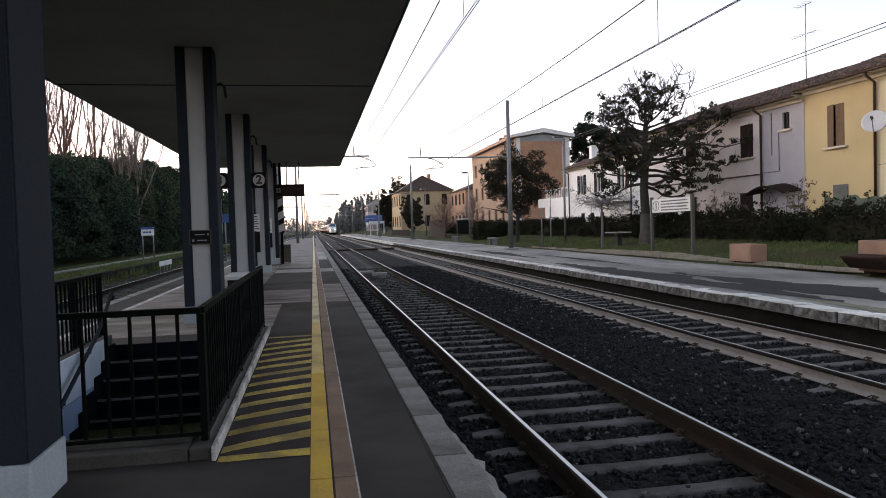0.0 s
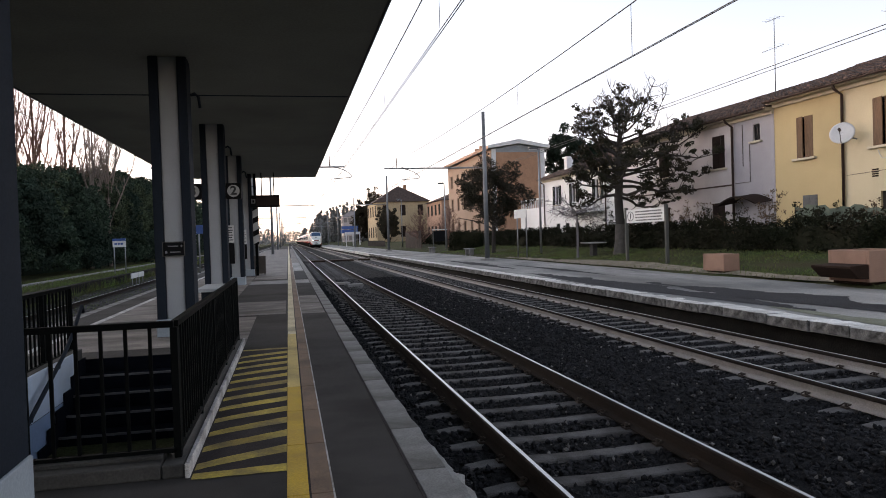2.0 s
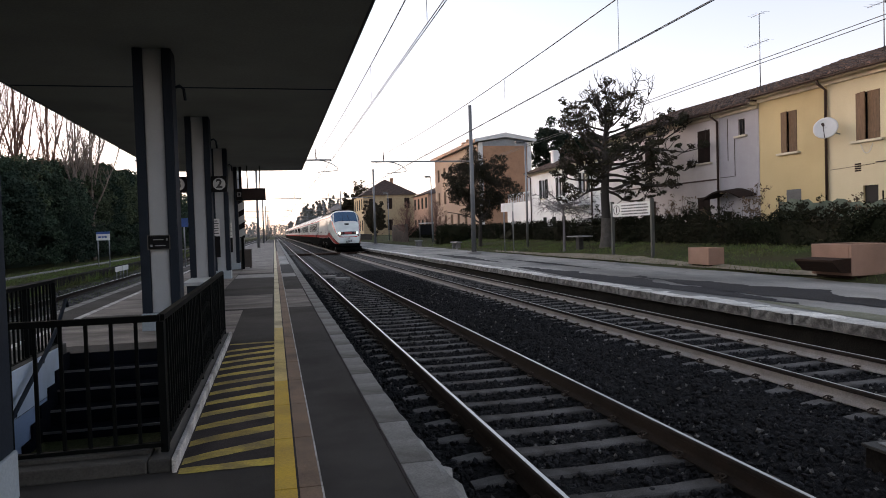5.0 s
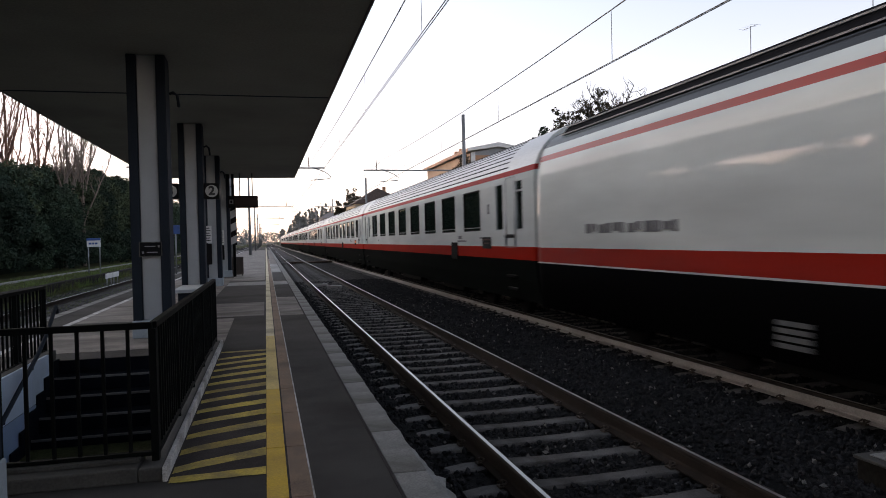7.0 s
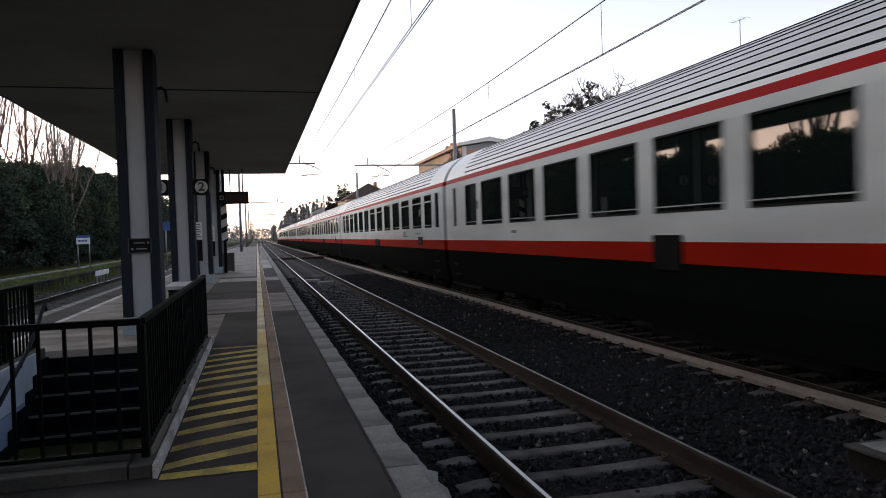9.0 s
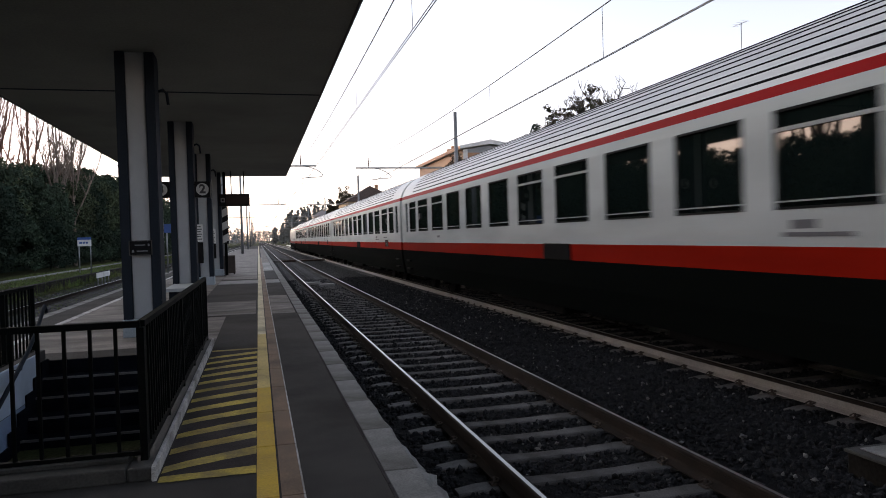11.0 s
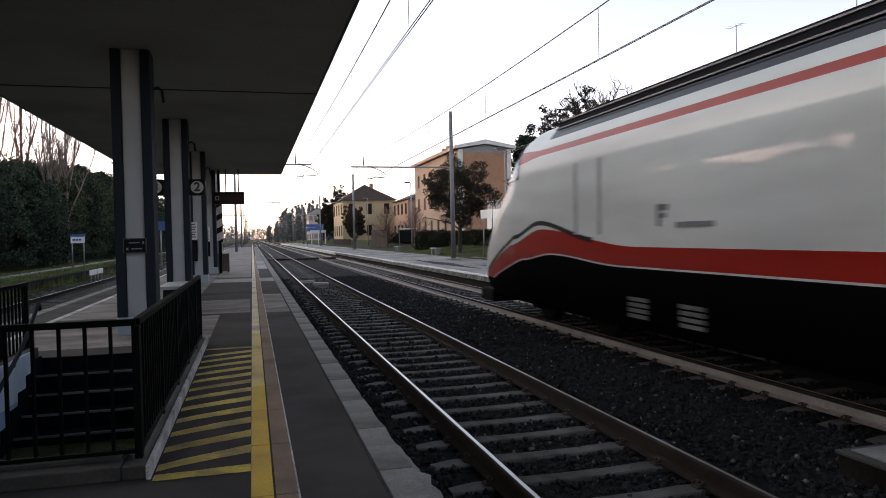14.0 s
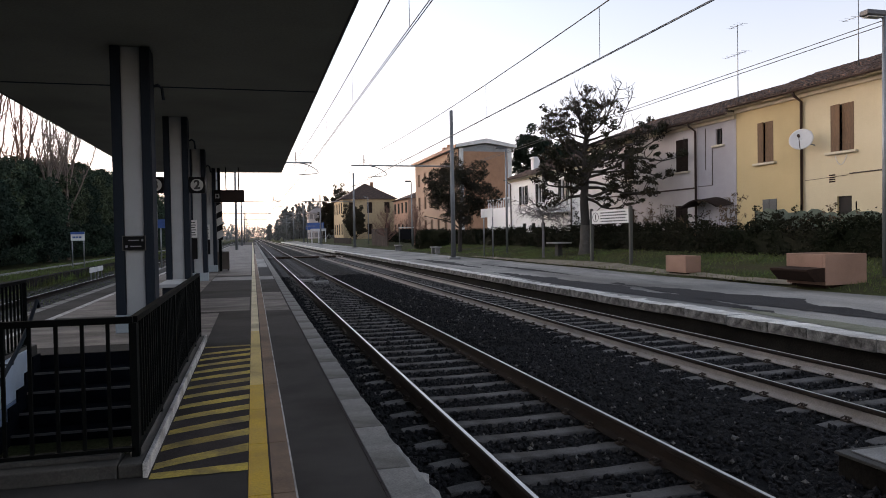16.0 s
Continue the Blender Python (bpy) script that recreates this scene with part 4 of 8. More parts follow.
def build_coach(style, label):
    c = thing("passenger_coach", pose(TRACK_2, 400, 0), label, "train coach", "coaches of the train")
    wins = windows_of(style)
    bm = bm_new()
    for s in (-1, 1):
        side_panel(bm, s, wins)
    # ends
    prof = [(x, z) for x, z in SIDE + ROOF[1:]]
    for yy in (0.0, BODY_LEN):
        bm.faces.new([bm.verts.new((x, yy, z)) for x, z in prof] + [bm.verts.new((-x, yy, z)) for x, z in prof[::-1][1:]])
    part("body", bm, COACH_PAINT, c)
    # ribbed roof: a skin with raised ribs
    bm = bm_new()
    full = ROOF + [(-x, z) for x, z in ROOF[::-1][1:]]
    for (xa, za), (xb, zb) in zip(full[:-1], full[1:]):
        f = bm.faces.new([bm.verts.new(v) for v in ((xa, 0, za), (xa, BODY_LEN, za), (xb, BODY_LEN, zb), (xb, 0, zb))])
        f.smooth = True
    bmesh.ops.remove_doubles(bm, verts=bm.verts, dist=0.001)
    part("roof", bm, mat("pale_ribbed_roof", (0.52, 0.52, 0.52), 0.38, 0.1, scale=1.5, fine=30, spread=0.1, bump=0.05, stains=0.25, stretch=(1, 0.2, 1)) if "pale_ribbed_roof" not in bpy.data.materials else bpy.data.materials["pale_ribbed_roof"], c)
    bm = bm_new()
    lengths = [0.0]
    for p, q in zip(ROOF[:-1], ROOF[1:]):
        lengths.append(lengths[-1] + math.hypot(q[0] - p[0], q[1] - p[1]))
    for s in (-1, 1):
        for k in range(12):
            d = 0.10 + 0.128 * k
            x, z = float(np.interp(d, lengths, [p[0] for p in ROOF])), float(np.interp(d, lengths, [p[1] for p in ROOF]))
            box(bm, s * x - 0.008, s * x + 0.008, 1.75, BODY_LEN - 1.75, z - 0.02, z + 0.009)
    tagged(part("roof_ribs", bm, ROOF_DARK, c), kind="stuff")
    for w in wins:
        for s in (-1, 1):
            bm = bm_new()
            box(bm, s * 1.377 - 0.006, s * 1.377 + 0.006, w[0] + 0.01, w[1] - 0.01, 1.565, 2.58)
            g = part("window", bm, TRAIN_GLASS, c)
            if w[3]:
                bm = bm_new()
                box(bm, s * 1.40 - 0.014, s * 1.40 + 0.012, w[0] + 0.01, w[1] - 0.01, 2.36, 2.40)
                part("window_bar", bm, PALE_FRAME, g)
            if not w[2]:
                bm = bm_new()
                ring_frame(bm, s * 1.384, s * 1.414, w[0] + 0.002, w[1] - 0.002, 1.557, 2.588, 0.028, ())
                part("window_frame", bm, RUBBER, g)
                bm = bm_new()
                box(bm, s * 1.40 - 0.012, s * 1.40 + 0.012, w[0] + 0.03, w[1] - 0.03, 1.632, 1.648)
                box(bm, s * 1.40 - 0.012, s * 1.40 + 0.014, w[0] + 0.0, w[1] - 0.0, 1.556, 1.568)
                part("sill_strip", bm, PALE_FRAME, g, "thin pale sill strip")
    for ya in ((1.15, 24.3) if style < 2 else (0.5, 24.75)):
        for s in (-1, 1):
            for yb in ((ya, ya + 0.62) if style < 2 else ()):
                bm = bm_new()
                rod(bm, (s * 1.425, yb, 1.2), (s * 1.425, yb, 1.9), 0.016, 0.016, 6)
                part("grab_rail", bm, ALU, c)
            for xx, zz in ((1.40, 0.50), (1.38, 0.22)):
                bm = bm_new()
                box(bm, s * xx - 0.03, s * xx + 0.05, ya + 0.02, ya + 0.6, zz, zz + 0.06, 0.01)
                part("door_step", bm, UNDER, c)
            if style > 1:
                continue
            bm = bm_new()
            ring_frame(bm, s * 1.408, s * 1.418, ya + 0.03, ya + 0.60, 1.15, 2.7, 0.008)
            part("door_seal", bm, LOGO_GREY, c)
    for s in (-1, 1):
        ya = (6.0, 10.3, 14.4, 11.2)[style]
        bm = bm_new()
        box(bm, s * 1.405 - 0.02, s * 1.405 + 0.012, ya, ya + (0.68 if style < 3 else 1.2), 0.80 if style < 3 else 0.90, 1.27 if style < 3 else 1.19, 0.01)
        hatch = part("hatch", bm, UNDER, c, "dark equipment hatch")
        if style == 3:
            for k in range(6):
                bm = bm_new()
                box(bm, s * 1.417 - 0.002, s * 1.417 + 0.012, ya + 0.04, ya + 1.16, 0.925 + 0.045 * k, 0.945 + 0.045 * k)
                part("slat", bm, GRILLE, hatch, "pale slat")
        bm = bm_new()
        for k in range(6):
            box(bm, s * 1.412, s * 1.418, 3.0 + 0.14 * k, 3.11 + 0.14 * k, 1.36, 1.40)
        tagged(part("marking", bm, LOGO_GREY, c), kind="stuff")
        ya, zd, wd_box = (2.9, -0.03, 0.68) if style < 2 else ((3.8, -0.13, 0.46) if style == 2 else (2.76, -0.15, 0.64))
        bm = bm_new()
        box(bm, s * 1.405 - 0.02, s * 1.405 + 0.02, ya, ya + wd_box, 1.15 + zd, 1.43 + zd, 0.006)
        ds = part("destination_display", bm, RUBBER, c, "dark display with glowing orange writing" if style == 1 else "dark unlit display")
        bm = bm_new()
        for z0, z1, u, v in ((1.35, 1.39, ya + 0.02, ya + wd_box - 0.02), (1.265, 1.295, ya + 0.12, ya + wd_box - 0.13)):
            while u < v - 0.03:
                wd = min(random.uniform(0.03, 0.09), v - u)
                box(bm, s * 1.429 - 0.003, s * 1.429 + 0.003, u, u + wd, z0 + zd, z1 + zd)
                u += wd + 0.014
        tagged(part("display_writing", bm, AMBER if style == 1 else CERAMIC_RED, ds), kind="stuff")
        for ya in ((1.22, 24.3) if style < 2 else ()):
            bm = bm_new()
            box(bm, s * 1.405 - 0.02, s * 1.405 + 0.022, ya, ya + 0.66, 1.37, 1.45, 0.02)
            part("door_recess", bm, RUBBER, c, "dark recessed handle below the door window")
        bm = bm_new()
        for yy, zz, ww, hh in ((5.55, 1.36, 0.34, 0.09), (5.1, 1.28, 0.9, 0.045), (20.4, 1.34, 0.3, 0.06), (23.0, 1.95, 0.14, 0.2), (3.0, 1.95, 0.14, 0.24)):
            box(bm, s * 1.410, s * 1.4155, yy, yy + ww, zz, zz + hh)
        tagged(part("lettering", bm, LOGO_GREY, c), kind="stuff")
    for ya, yb, zb in ((6.2, 8.6, -0.12), (9.4, 11.0, -0.05), (12.0, 15.6, -0.14), (16.4, 18.6, -0.08)):
        bm = bm_new()
        box(bm, -1.2, 1.2, ya, yb, zb, 0.3, 0.03)
        part("underfloor_box", bm, UNDER, c)
    for y in (3.55, BODY_LEN - 3.55):
        bogie(c, y)
    bm = bm_new()
    for k in range(5):
        a = BODY_LEN + 0.01 + 0.07 * k
        box(bm, -0.75, 0.75, a, a + 0.055, 0.75, 2.95, 0.01)
    part("gangway_bellows", bm, BELLOWS, c)
    return c


def loco_station(y):
    """Half width, top height, bottom height and squareness of the locomotive body at y metres from its rear (nose at -20.3)."""
    d = -y
    top = np.interp(d, [0, 15.6, 16.3, 16.75, 17.4, 18.1, 18.8, 19.4, 19.9, 20.2, 20.36], [3.52, 3.52, 3.50, 3.40, 2.95, 2.44, 2.02, 1.62, 1.26, 0.98, 0.62])
    w = np.interp(d, [0, 15.5, 17.0, 18.2, 19.2, 19.9, 20.25, 20.36], [1.42, 1.42, 1.395, 1.30, 1.15, 1.01, 0.90, 0.80])
    bot = np.interp(d, [0, 15, 18.6, 20.36], [0.0, 0.0, 0.02, 0.16])
    sq = np.interp(d, [0, 15.5, 17.0, 20.36], [3.6, 3.6, 4.2, 4.6])
    return float(w), float(top), float(bot), float(sq)


def loco_point(y, a, off=0.0):
    """A point of the skin; a runs from 0 (low on the side at +x) over pi/2 (top) to pi."""
    w, top, bot, sq = loco_station(y)
    zm = bot + (top - bot) * 0.52
    c, s = math.cos(a), math.sin(a)
    x = (w + off) * math.copysign(abs(c) ** (2 / sq), c)
    z = zm + (top + off - zm) * abs(s) ** (2 / sq)
    return x, y - off * (0.6 if y < -16.5 else 0), z


def skin(bm, ys, angles, off=0.0):
    g = [[bm.verts.new(loco_point(y, a, off)) for a in angles] for y in ys]
    for r0, r1 in zip(g[:-1], g[1:]):
        for i in range(len(angles) - 1):
            bm.faces.new((r0[i], r0[i + 1], r1[i + 1], r1[i])).smooth = True
    return g


def angle_for_z(y, z):
    w, top, bot, sq = loco_station(y)
    zm = bot + (top - bot) * 0.52
    v = min(max((z - zm) / (top - zm), 0), 1)
    return math.asin(min(v ** (sq / 2), 1))


def angle_for_x(y, x):
    w, top, bot, sq = loco_station(y)
    return math.acos(min(abs(x / w), 1) ** (sq / 2))


def patch(name, ys, left, right, n, off, material, parent, label=""):
    """A piece of the skin between two angles that depend on y, slightly proud."""
    bm = bm_new()
    g = []
    for y in ys:
        a, b = left(y), right(y)
        g.append([bm.verts.new(loco_point(y, a + (b - a) * k / n, off)) for k in range(n + 1)])
    for r0, r1 in zip(g[:-1], g[1:]):
        for i in range(n):
            bm.faces.new((r0[i], r0[i + 1], r1[i + 1], r1[i])).smooth = True
    ob = part(name, bm, material, parent, label)
    return ob


def build_loco():
    lo = thing("locomotive", pose(TRACK_2, 300, 0), "white high-speed locomotive with red bands and sloping nose", "locomotive", "locomotives of the train")
    ys = [0, -0.15] + [-1.0 * i for i in range(1, 16)] + [-15.5 - 0.12 * i for i in range(0, 40)] + [-20.2, -20.27, -20.33, -20.36]
    ys = sorted(set(ys), reverse=True)
    angs = [math.pi * (k / 96) for k in range(97)]
    bm = bm_new()
    g = skin(bm, ys, angs)
    # lower sides
    for j in (0, -1):
        col = [r[j] for r in g]
        low = []
        for y, v in zip(ys, col):
            w, top, bot, sq = loco_station(y)
            s = 1 if j == 0 else -1
            low.append((bm.verts.new((s * w, y, bot + (top - bot) * 0.25)), bm.verts.new((s * (w - 0.05), y, bot))))
        for k in range(len(ys) - 1):
            bm.faces.new((col[k], low[k][0], low[k + 1][0], col[k + 1])).smooth = True
            bm.faces.new((low[k][0], low[k][1], low[k + 1][1], low[k + 1][0])).smooth = True
        if j == 0:
            low_r = low
        else:
            low_l = low
    for k, e in ((0, g[0]), (-1, g[-1])):
        bm.faces.new([*e, low_l[k][0], low_l[k][1], low_r[k][1], low_r[k][0]])
    for k in range(len(ys) - 1):
        bm.faces.new((low_r[k][1], low_l[k][1], low_l[k + 1][1], low_r[k + 1][1]))
    part("body", bm, LOCO_PAINT, lo)
    # windscreen, side windows, lamp band
    wy = [-16.82 - 0.06 * i for i in range(22)]
    edge = lambda y: angle_for_x(y, 1.02 + 0.05 * (-y - 16.8))
    patch("windscreen", wy, edge, lambda y: math.pi - edge(y), 40, 0.02, CAB_GLASS, lo, "windscreen with blue sky reflection in its colour")
    for s in (0, 1):
        f = (lambda a: a) if s == 0 else (lambda a: math.pi - a)
        sy = [-16.64 - 0.06 * i for i in range(24)]
        lower = lambda y: f(angle_for_z(y, 2.47 + 0.0 * y))
        upper = lambda y: f(max(angle_for_x(y, 1.13 + 0.05 * (-y - 16.8)), angle_for_z(y, 2.47)) if y < -16.9 else angle_for_z(y, 2.47 + 0.9 * min(1, (-y - 16.6) / 0.3)))
        patch("side_window", sy, lower, upper, 24, 0.02, CAB_GLASS, lo)
    by = [-19.62 - 0.05 * i for i in range(8)]
    be = lambda y: angle_for_x(y, 0.92)
    patch("lamp_band", by, be, lambda y: math.pi - be(y), 40, 0.014, RUBBER, lo, "black band with the headlamps")
    patch("badge", by[1:7], lambda y: angle_for_x(y, 0.33), lambda y: math.pi - angle_for_x(y, 0.33), 20, 0.024, RED_PAINT, lo, "red centre panel")
    for s in (-1, 1):
        for x in (0.54, 0.75):
            ym = -19.80
            q = loco_point(ym, angle_for_x(ym, x), 0.03)
            bm = bm_new()
            rod(bm, (s * q[0], q[1] + 0.06, q[2]), (s * q[0], q[1] - 0.05, q[2] + 0.01), 0.07, 0.06, 14)
            part("headlamp", bm, LAMP_GLOW if x > 0.6 else LAMP_OFF, lo, "lit round headlamp" if x > 0.6 else "unlit lamp lens")
    patch("hood_vent", [-18.45 - 0.08 * i for i in range(4)], lambda y: angle_for_x(y, 0.2), lambda y: math.pi - angle_for_x(y, 0.2), 4, 0.015, RUBBER, lo)
    for s in (-1, 1):
        bm = bm_new()
        tube(bm, [(s * 0.35, -18.22, 2.44), (s * 0.25, -17.75, 2.78), (s * 0.2, -17.35, 3.05)], 0.018, 5)
        part("wiper", bm, RUBBER, lo)
    bm = bm_new()
    for k in range(3):
        box(bm, -0.28 + 0.2 * k, -0.13 + 0.2 * k, -20.385, -20.35, 0.42 + 0.05 * k, 0.62 + 0.05 * k, 0.01)
    part("front_marking", bm, LOGO_GREY, lo)
    bm = bm_new()
    rod(bm, (0, -20.2, 0.86), (0, -20.42, 0.86), 0.12, 0.11, 14)
    part("coupler_cover", bm, ALU, lo)
    # cab doors, side grilles and markings
    for s in (-1, 1):
        for ya in ((-12.55, -13.6) if s < 0 else (-13.15, -14.0)):
            bm = bm_new()
            box(bm, s * 1.425 - 0.008, s * 1.425 + 0.008, ya - 0.05, ya + 0.05, 1.35, 2.55, 0.004)
            part("cab_door_rail", bm, ALU, lo)
        bm = bm_new()
        for k in range(12):
            wide = (0.19, 0.13, 0.2, 0.16, 0.2, 0.1)[k % 6]
            box(bm, s * 1.42, s * 1.432, -2.2 - 0.24 * k - wide, -2.2 - 0.24 * k, 1.42 + 0.03 * (k % 3 == 1), 1.58 - 0.02 * (k % 4 == 2))
        tagged(part("marking", bm, LOGO_GREY, lo), kind="stuff")
        bm = bm_new()
        mark, first = (-10.1, -10.5) if s < 0 else (-11.5, -10.3)
        box(bm, s * 1.42, s * 1.43, mark, mark + 0.07, 1.45, 1.75)
        box(bm, s * 1.42, s * 1.43, mark + 0.07, mark + 0.25, 1.66, 1.74)
        box(bm, s * 1.42, s * 1.43, mark + 0.07, mark + 0.20, 1.56, 1.62)
        for k in range(4):
            box(bm, s * 1.42, s * 1.43, first - 0.2 * k - 0.16, first - 0.2 * k, 1.43, 1.5)
        tagged(part("marking", bm, LOGO_GREY, lo), kind="stuff")
        for ya in (-6.8, -10.5, -11.8):
            bm = bm_new()
            for k in range(4):
                box(bm, s * 1.405, s * 1.425, ya - 0.5, ya, 0.16 + 0.08 * k, 0.21 + 0.08 * k)
            part("grille", bm, GRILLE, lo, "pale slatted grille")
    bm = bm_new()
    box(bm, -0.75, 0.75, 0.005, 0.16, 0.75, 2.95, 0.01)
    part("gangway_bellows", bm, BELLOWS, lo)
    # roof gear
    for s in (-1, 1):
        bm = bm_new()
        ruled(bm, [(s * 1.12, 3.30), (s * 1.02, 3.44), (s * 0.92, 3.52), (s * 0.80, 3.46)], -15.4, -0.6)
        part("roof_fairing", bm, ROOF_DARK, lo)
        for xx, zz in ((1.15, 3.30), (1.04, 3.45)):
            bm = bm_new()
            box(bm, s * xx - 0.012, s * xx + 0.012, -15.3, -0.6, zz - 0.01, zz + 0.012)
            part("roof_rail", bm, LOGO_GREY, lo)
        bm = bm_new()
        ruled(bm, [(s * 0.78, 3.48), (s * 0.74, 3.60), (s * 0.66, 3.60), (s * 0.62, 3.48)], -14.8, -1.2)
        part("roof_duct", bm, ROOF_DARK, lo)
    for k in range(7):
        bm = bm_new()
        ya = -1.6 - 2.0 * k
        box(bm, -0.55, 0.55, ya - 1.5, ya, 3.48, 3.58 + 0.05 * (k % 3), 0.03)
        part("roof_unit", bm, ROOF_DARK, lo)
    bm = bm_new()
    for k in range(4):
        rod(bm, (0.5, -2.2 - 3.1 * k, 3.45), (0.5, -2.2 - 3.1 * k, 3.60), 0.05, 0.04, 8)
    tube(bm, [(0.5, -1.5, 3.61), (0.5, -12.0, 3.61)], 0.02, 5)
    part("busbar", bm, ROOF_DARK, lo)
    bm = bm_new()
    box(bm, -1.2, 1.2, -9.6, -6.4, -0.15, 0.2, 0.03)
    part("underfloor_box", bm, UNDER, lo)
    bm = bm_new()
    box(bm, -1.2, 1.2, -19.9, -19.0, -0.2, 0.1, 0.05)
    part("snow_plough", bm, UNDER, lo)
    for y in (-4.0, -15.3):
        bogie(lo, y)
    return lo


def add_pantograph(lo):
    p = part("pantograph", (lambda bm: (box(bm, -0.6, 0.6, -6.1, -4.3, 3.62, 3.70, 0.01), bm)[1])(bm_new()), ROOF_DARK, lo, "raised pantograph")
    for s in (-1, 1):
        bm = bm_new()
        tube(bm, [(s * 0.35, -4.4, 3.72), (s * 0.2, -6.1, 4.28), (s * 0.4, -4.7, 4.74)], 0.022, 6)
        part("arm", bm, ROOF_DARK, p)
    bm = bm_new()
    for dy in (-0.16, 0.16):
        tube(bm, [(-0.85, -4.7 + dy, 4.62), (-0.6, -4.7 + dy, 4.79), (0.6, -4.7 + dy, 4.79), (0.85, -4.7 + dy, 4.62)], 0.02, 6)
    part("collector_head", bm, ROOF_DARK, p)


PITCH, TRAIN_T0, SPEED = 26.4, 267.5, 36.31
# rear of the leading locomotive stands at y = TRAIN_T0 - SPEED * t
TRAIN = []
LOCO = build_loco()
TRAIN.append((LOCO, 0.0, 0.0))
KINDS = [build_coach(0, "white coach with red bands and broad tinted windows"),
         build_coach(1, "white coach with red bands and evenly spaced windows"),
         build_coach(2, "white coach with red bands and a blank wall panel"),
         build_coach(3, "white coach with red bands and sliding-top windows")]
ORDER = [0, 1, 2, 3, 3, 3, 3, 3, 3]
used = set()
for i, k in enumerate(ORDER):
    ob = KINDS[k] if k not in used else copy_thing(KINDS[k], pose(TRACK_2, 400, 0))
    used.add(k)
    TRAIN.append((ob, PITCH * i + 0.18, 0.0))
TAIL = copy_thing(LOCO, pose(TRACK_2, 500, 0, 0, 0, 180))
add_pantograph(TAIL)
tagged(TAIL, "white trailing locomotive with red bands and raised pantograph")
for o in TAIL.children_recursive:
    if o.name.startswith("headlamp"):
        o.data = o.data.copy()
        o.data.materials.clear()
        o.data.materials.append(LAMP_OFF)
        tagged(o, "unlit tail lamp")
TRAIN.append((TAIL, PITCH * len(ORDER) + 0.25, 180.0))


# ---- houses beyond the side platform ----
YELLOW_WALL = mat("yellow_lime_plaster", (0.55, 0.43, 0.235), 0.9, second=(0.50, 0.385, 0.205), scale=0.6, fine=40, spread=0.08, bump=0.2, stains=0.22)
CREAM_WALL = mat("pale_yellow_plaster", (0.61, 0.525, 0.36), 0.9, second=(0.57, 0.48, 0.32), scale=0.6, fine=40, spread=0.07, bump=0.2, stains=0.18)
PINK_WALL = mat("pinkish_grey_plaster", (0.64, 0.59, 0.58), 0.9, second=(0.55, 0.50, 0.49), scale=0.5, fine=40, spread=0.08, bump=0.25, stains=0.35)
LILAC_WALL = mat("lilac_grey_plaster", (0.41, 0.395, 0.42), 0.9, second=(0.33, 0.315, 0.335), scale=0.5, fine=40, spread=0.08, bump=0.25, stains=0.4)
WHITE_WALL = mat("white_house_plaster", (0.87, 0.86, 0.85), 0.9, scale=0.5, fine=40, spread=0.06, bump=0.2, stains=0.2)
BRICK_WALL = mat("orange_brick_wall", (0.38, 0.21, 0.13), 0.9, second=(0.29, 0.155, 0.095), scale=1.2, fine=14, spread=0.2, bump=0.3)
OCHRE_WALL = mat("ochre_plaster", (0.37, 0.25, 0.18), 0.9, scale=0.4, fine=20, spread=0.08, stains=0.2)
CORNICE = mat("cream_cornice", (0.62, 0.55, 0.42), 0.85, fine=40, spread=0.1, stains=0.25)
PALE_TRIM = mat("pale_grey_trim", (0.62, 0.62, 0.62), 0.8, fine=40, spread=0.08, stains=0.2)
TILE = mat("old_clay_tile", (0.105, 0.068, 0.056), 0.9, spec=0.2, second=(0.032, 0.024, 0.021), scale=3.2, fine=16, spread=0.4, bump=0.4, vary=0.55)
SHUTTER = mat("weathered_brown_shutter", (0.17, 0.095, 0.05), 0.8, second=(0.12, 0.07, 0.04), scale=2, fine=30, spread=0.25, bump=0.3, stretch=(1, 1, 0.15))
SHUTTER_DARK = mat("dark_brown_shutter", (0.030, 0.019, 0.016), 0.85, spec=0.12, fine=30, spread=0.2, bump=0.3, stretch=(1, 1, 0.2))
SHUTTER_GREEN = mat("dark_green_shutter", (0.012, 0.018, 0.015), 0.85, spec=0.08, fine=30, spread=0.2)
PANE = mat("house_window_pane", (0.02, 0.022, 0.025), 0.08, spec=0.6, bump=0, spread=0.1)
DARK_HOLE = mat("dark_doorway_wood", (0.018, 0.014, 0.012), 0.8, bump=0)
GUTTER = mat("brown_gutter", (0.06, 0.032, 0.024), 0.6, fine=50, spread=0.2, bump=0.1)
# pale tone stands in for distance haze on roof and windows
HAZE_SLATE = mat("haze_pale_slate", (0.25, 0.22, 0.21), 0.9, fine=12, spread=0.2)
SALMON = mat("salmon_eaves_paint", (0.44, 0.27, 0.19), 0.85, fine=20, spread=0.1, stains=0.2)
NET = mat("green_shade_net", (0.12, 0.15, 0.115), 0.95, second=(0.085, 0.11, 0.085), scale=1.3, fine=50, spread=0.2, bump=0.3)


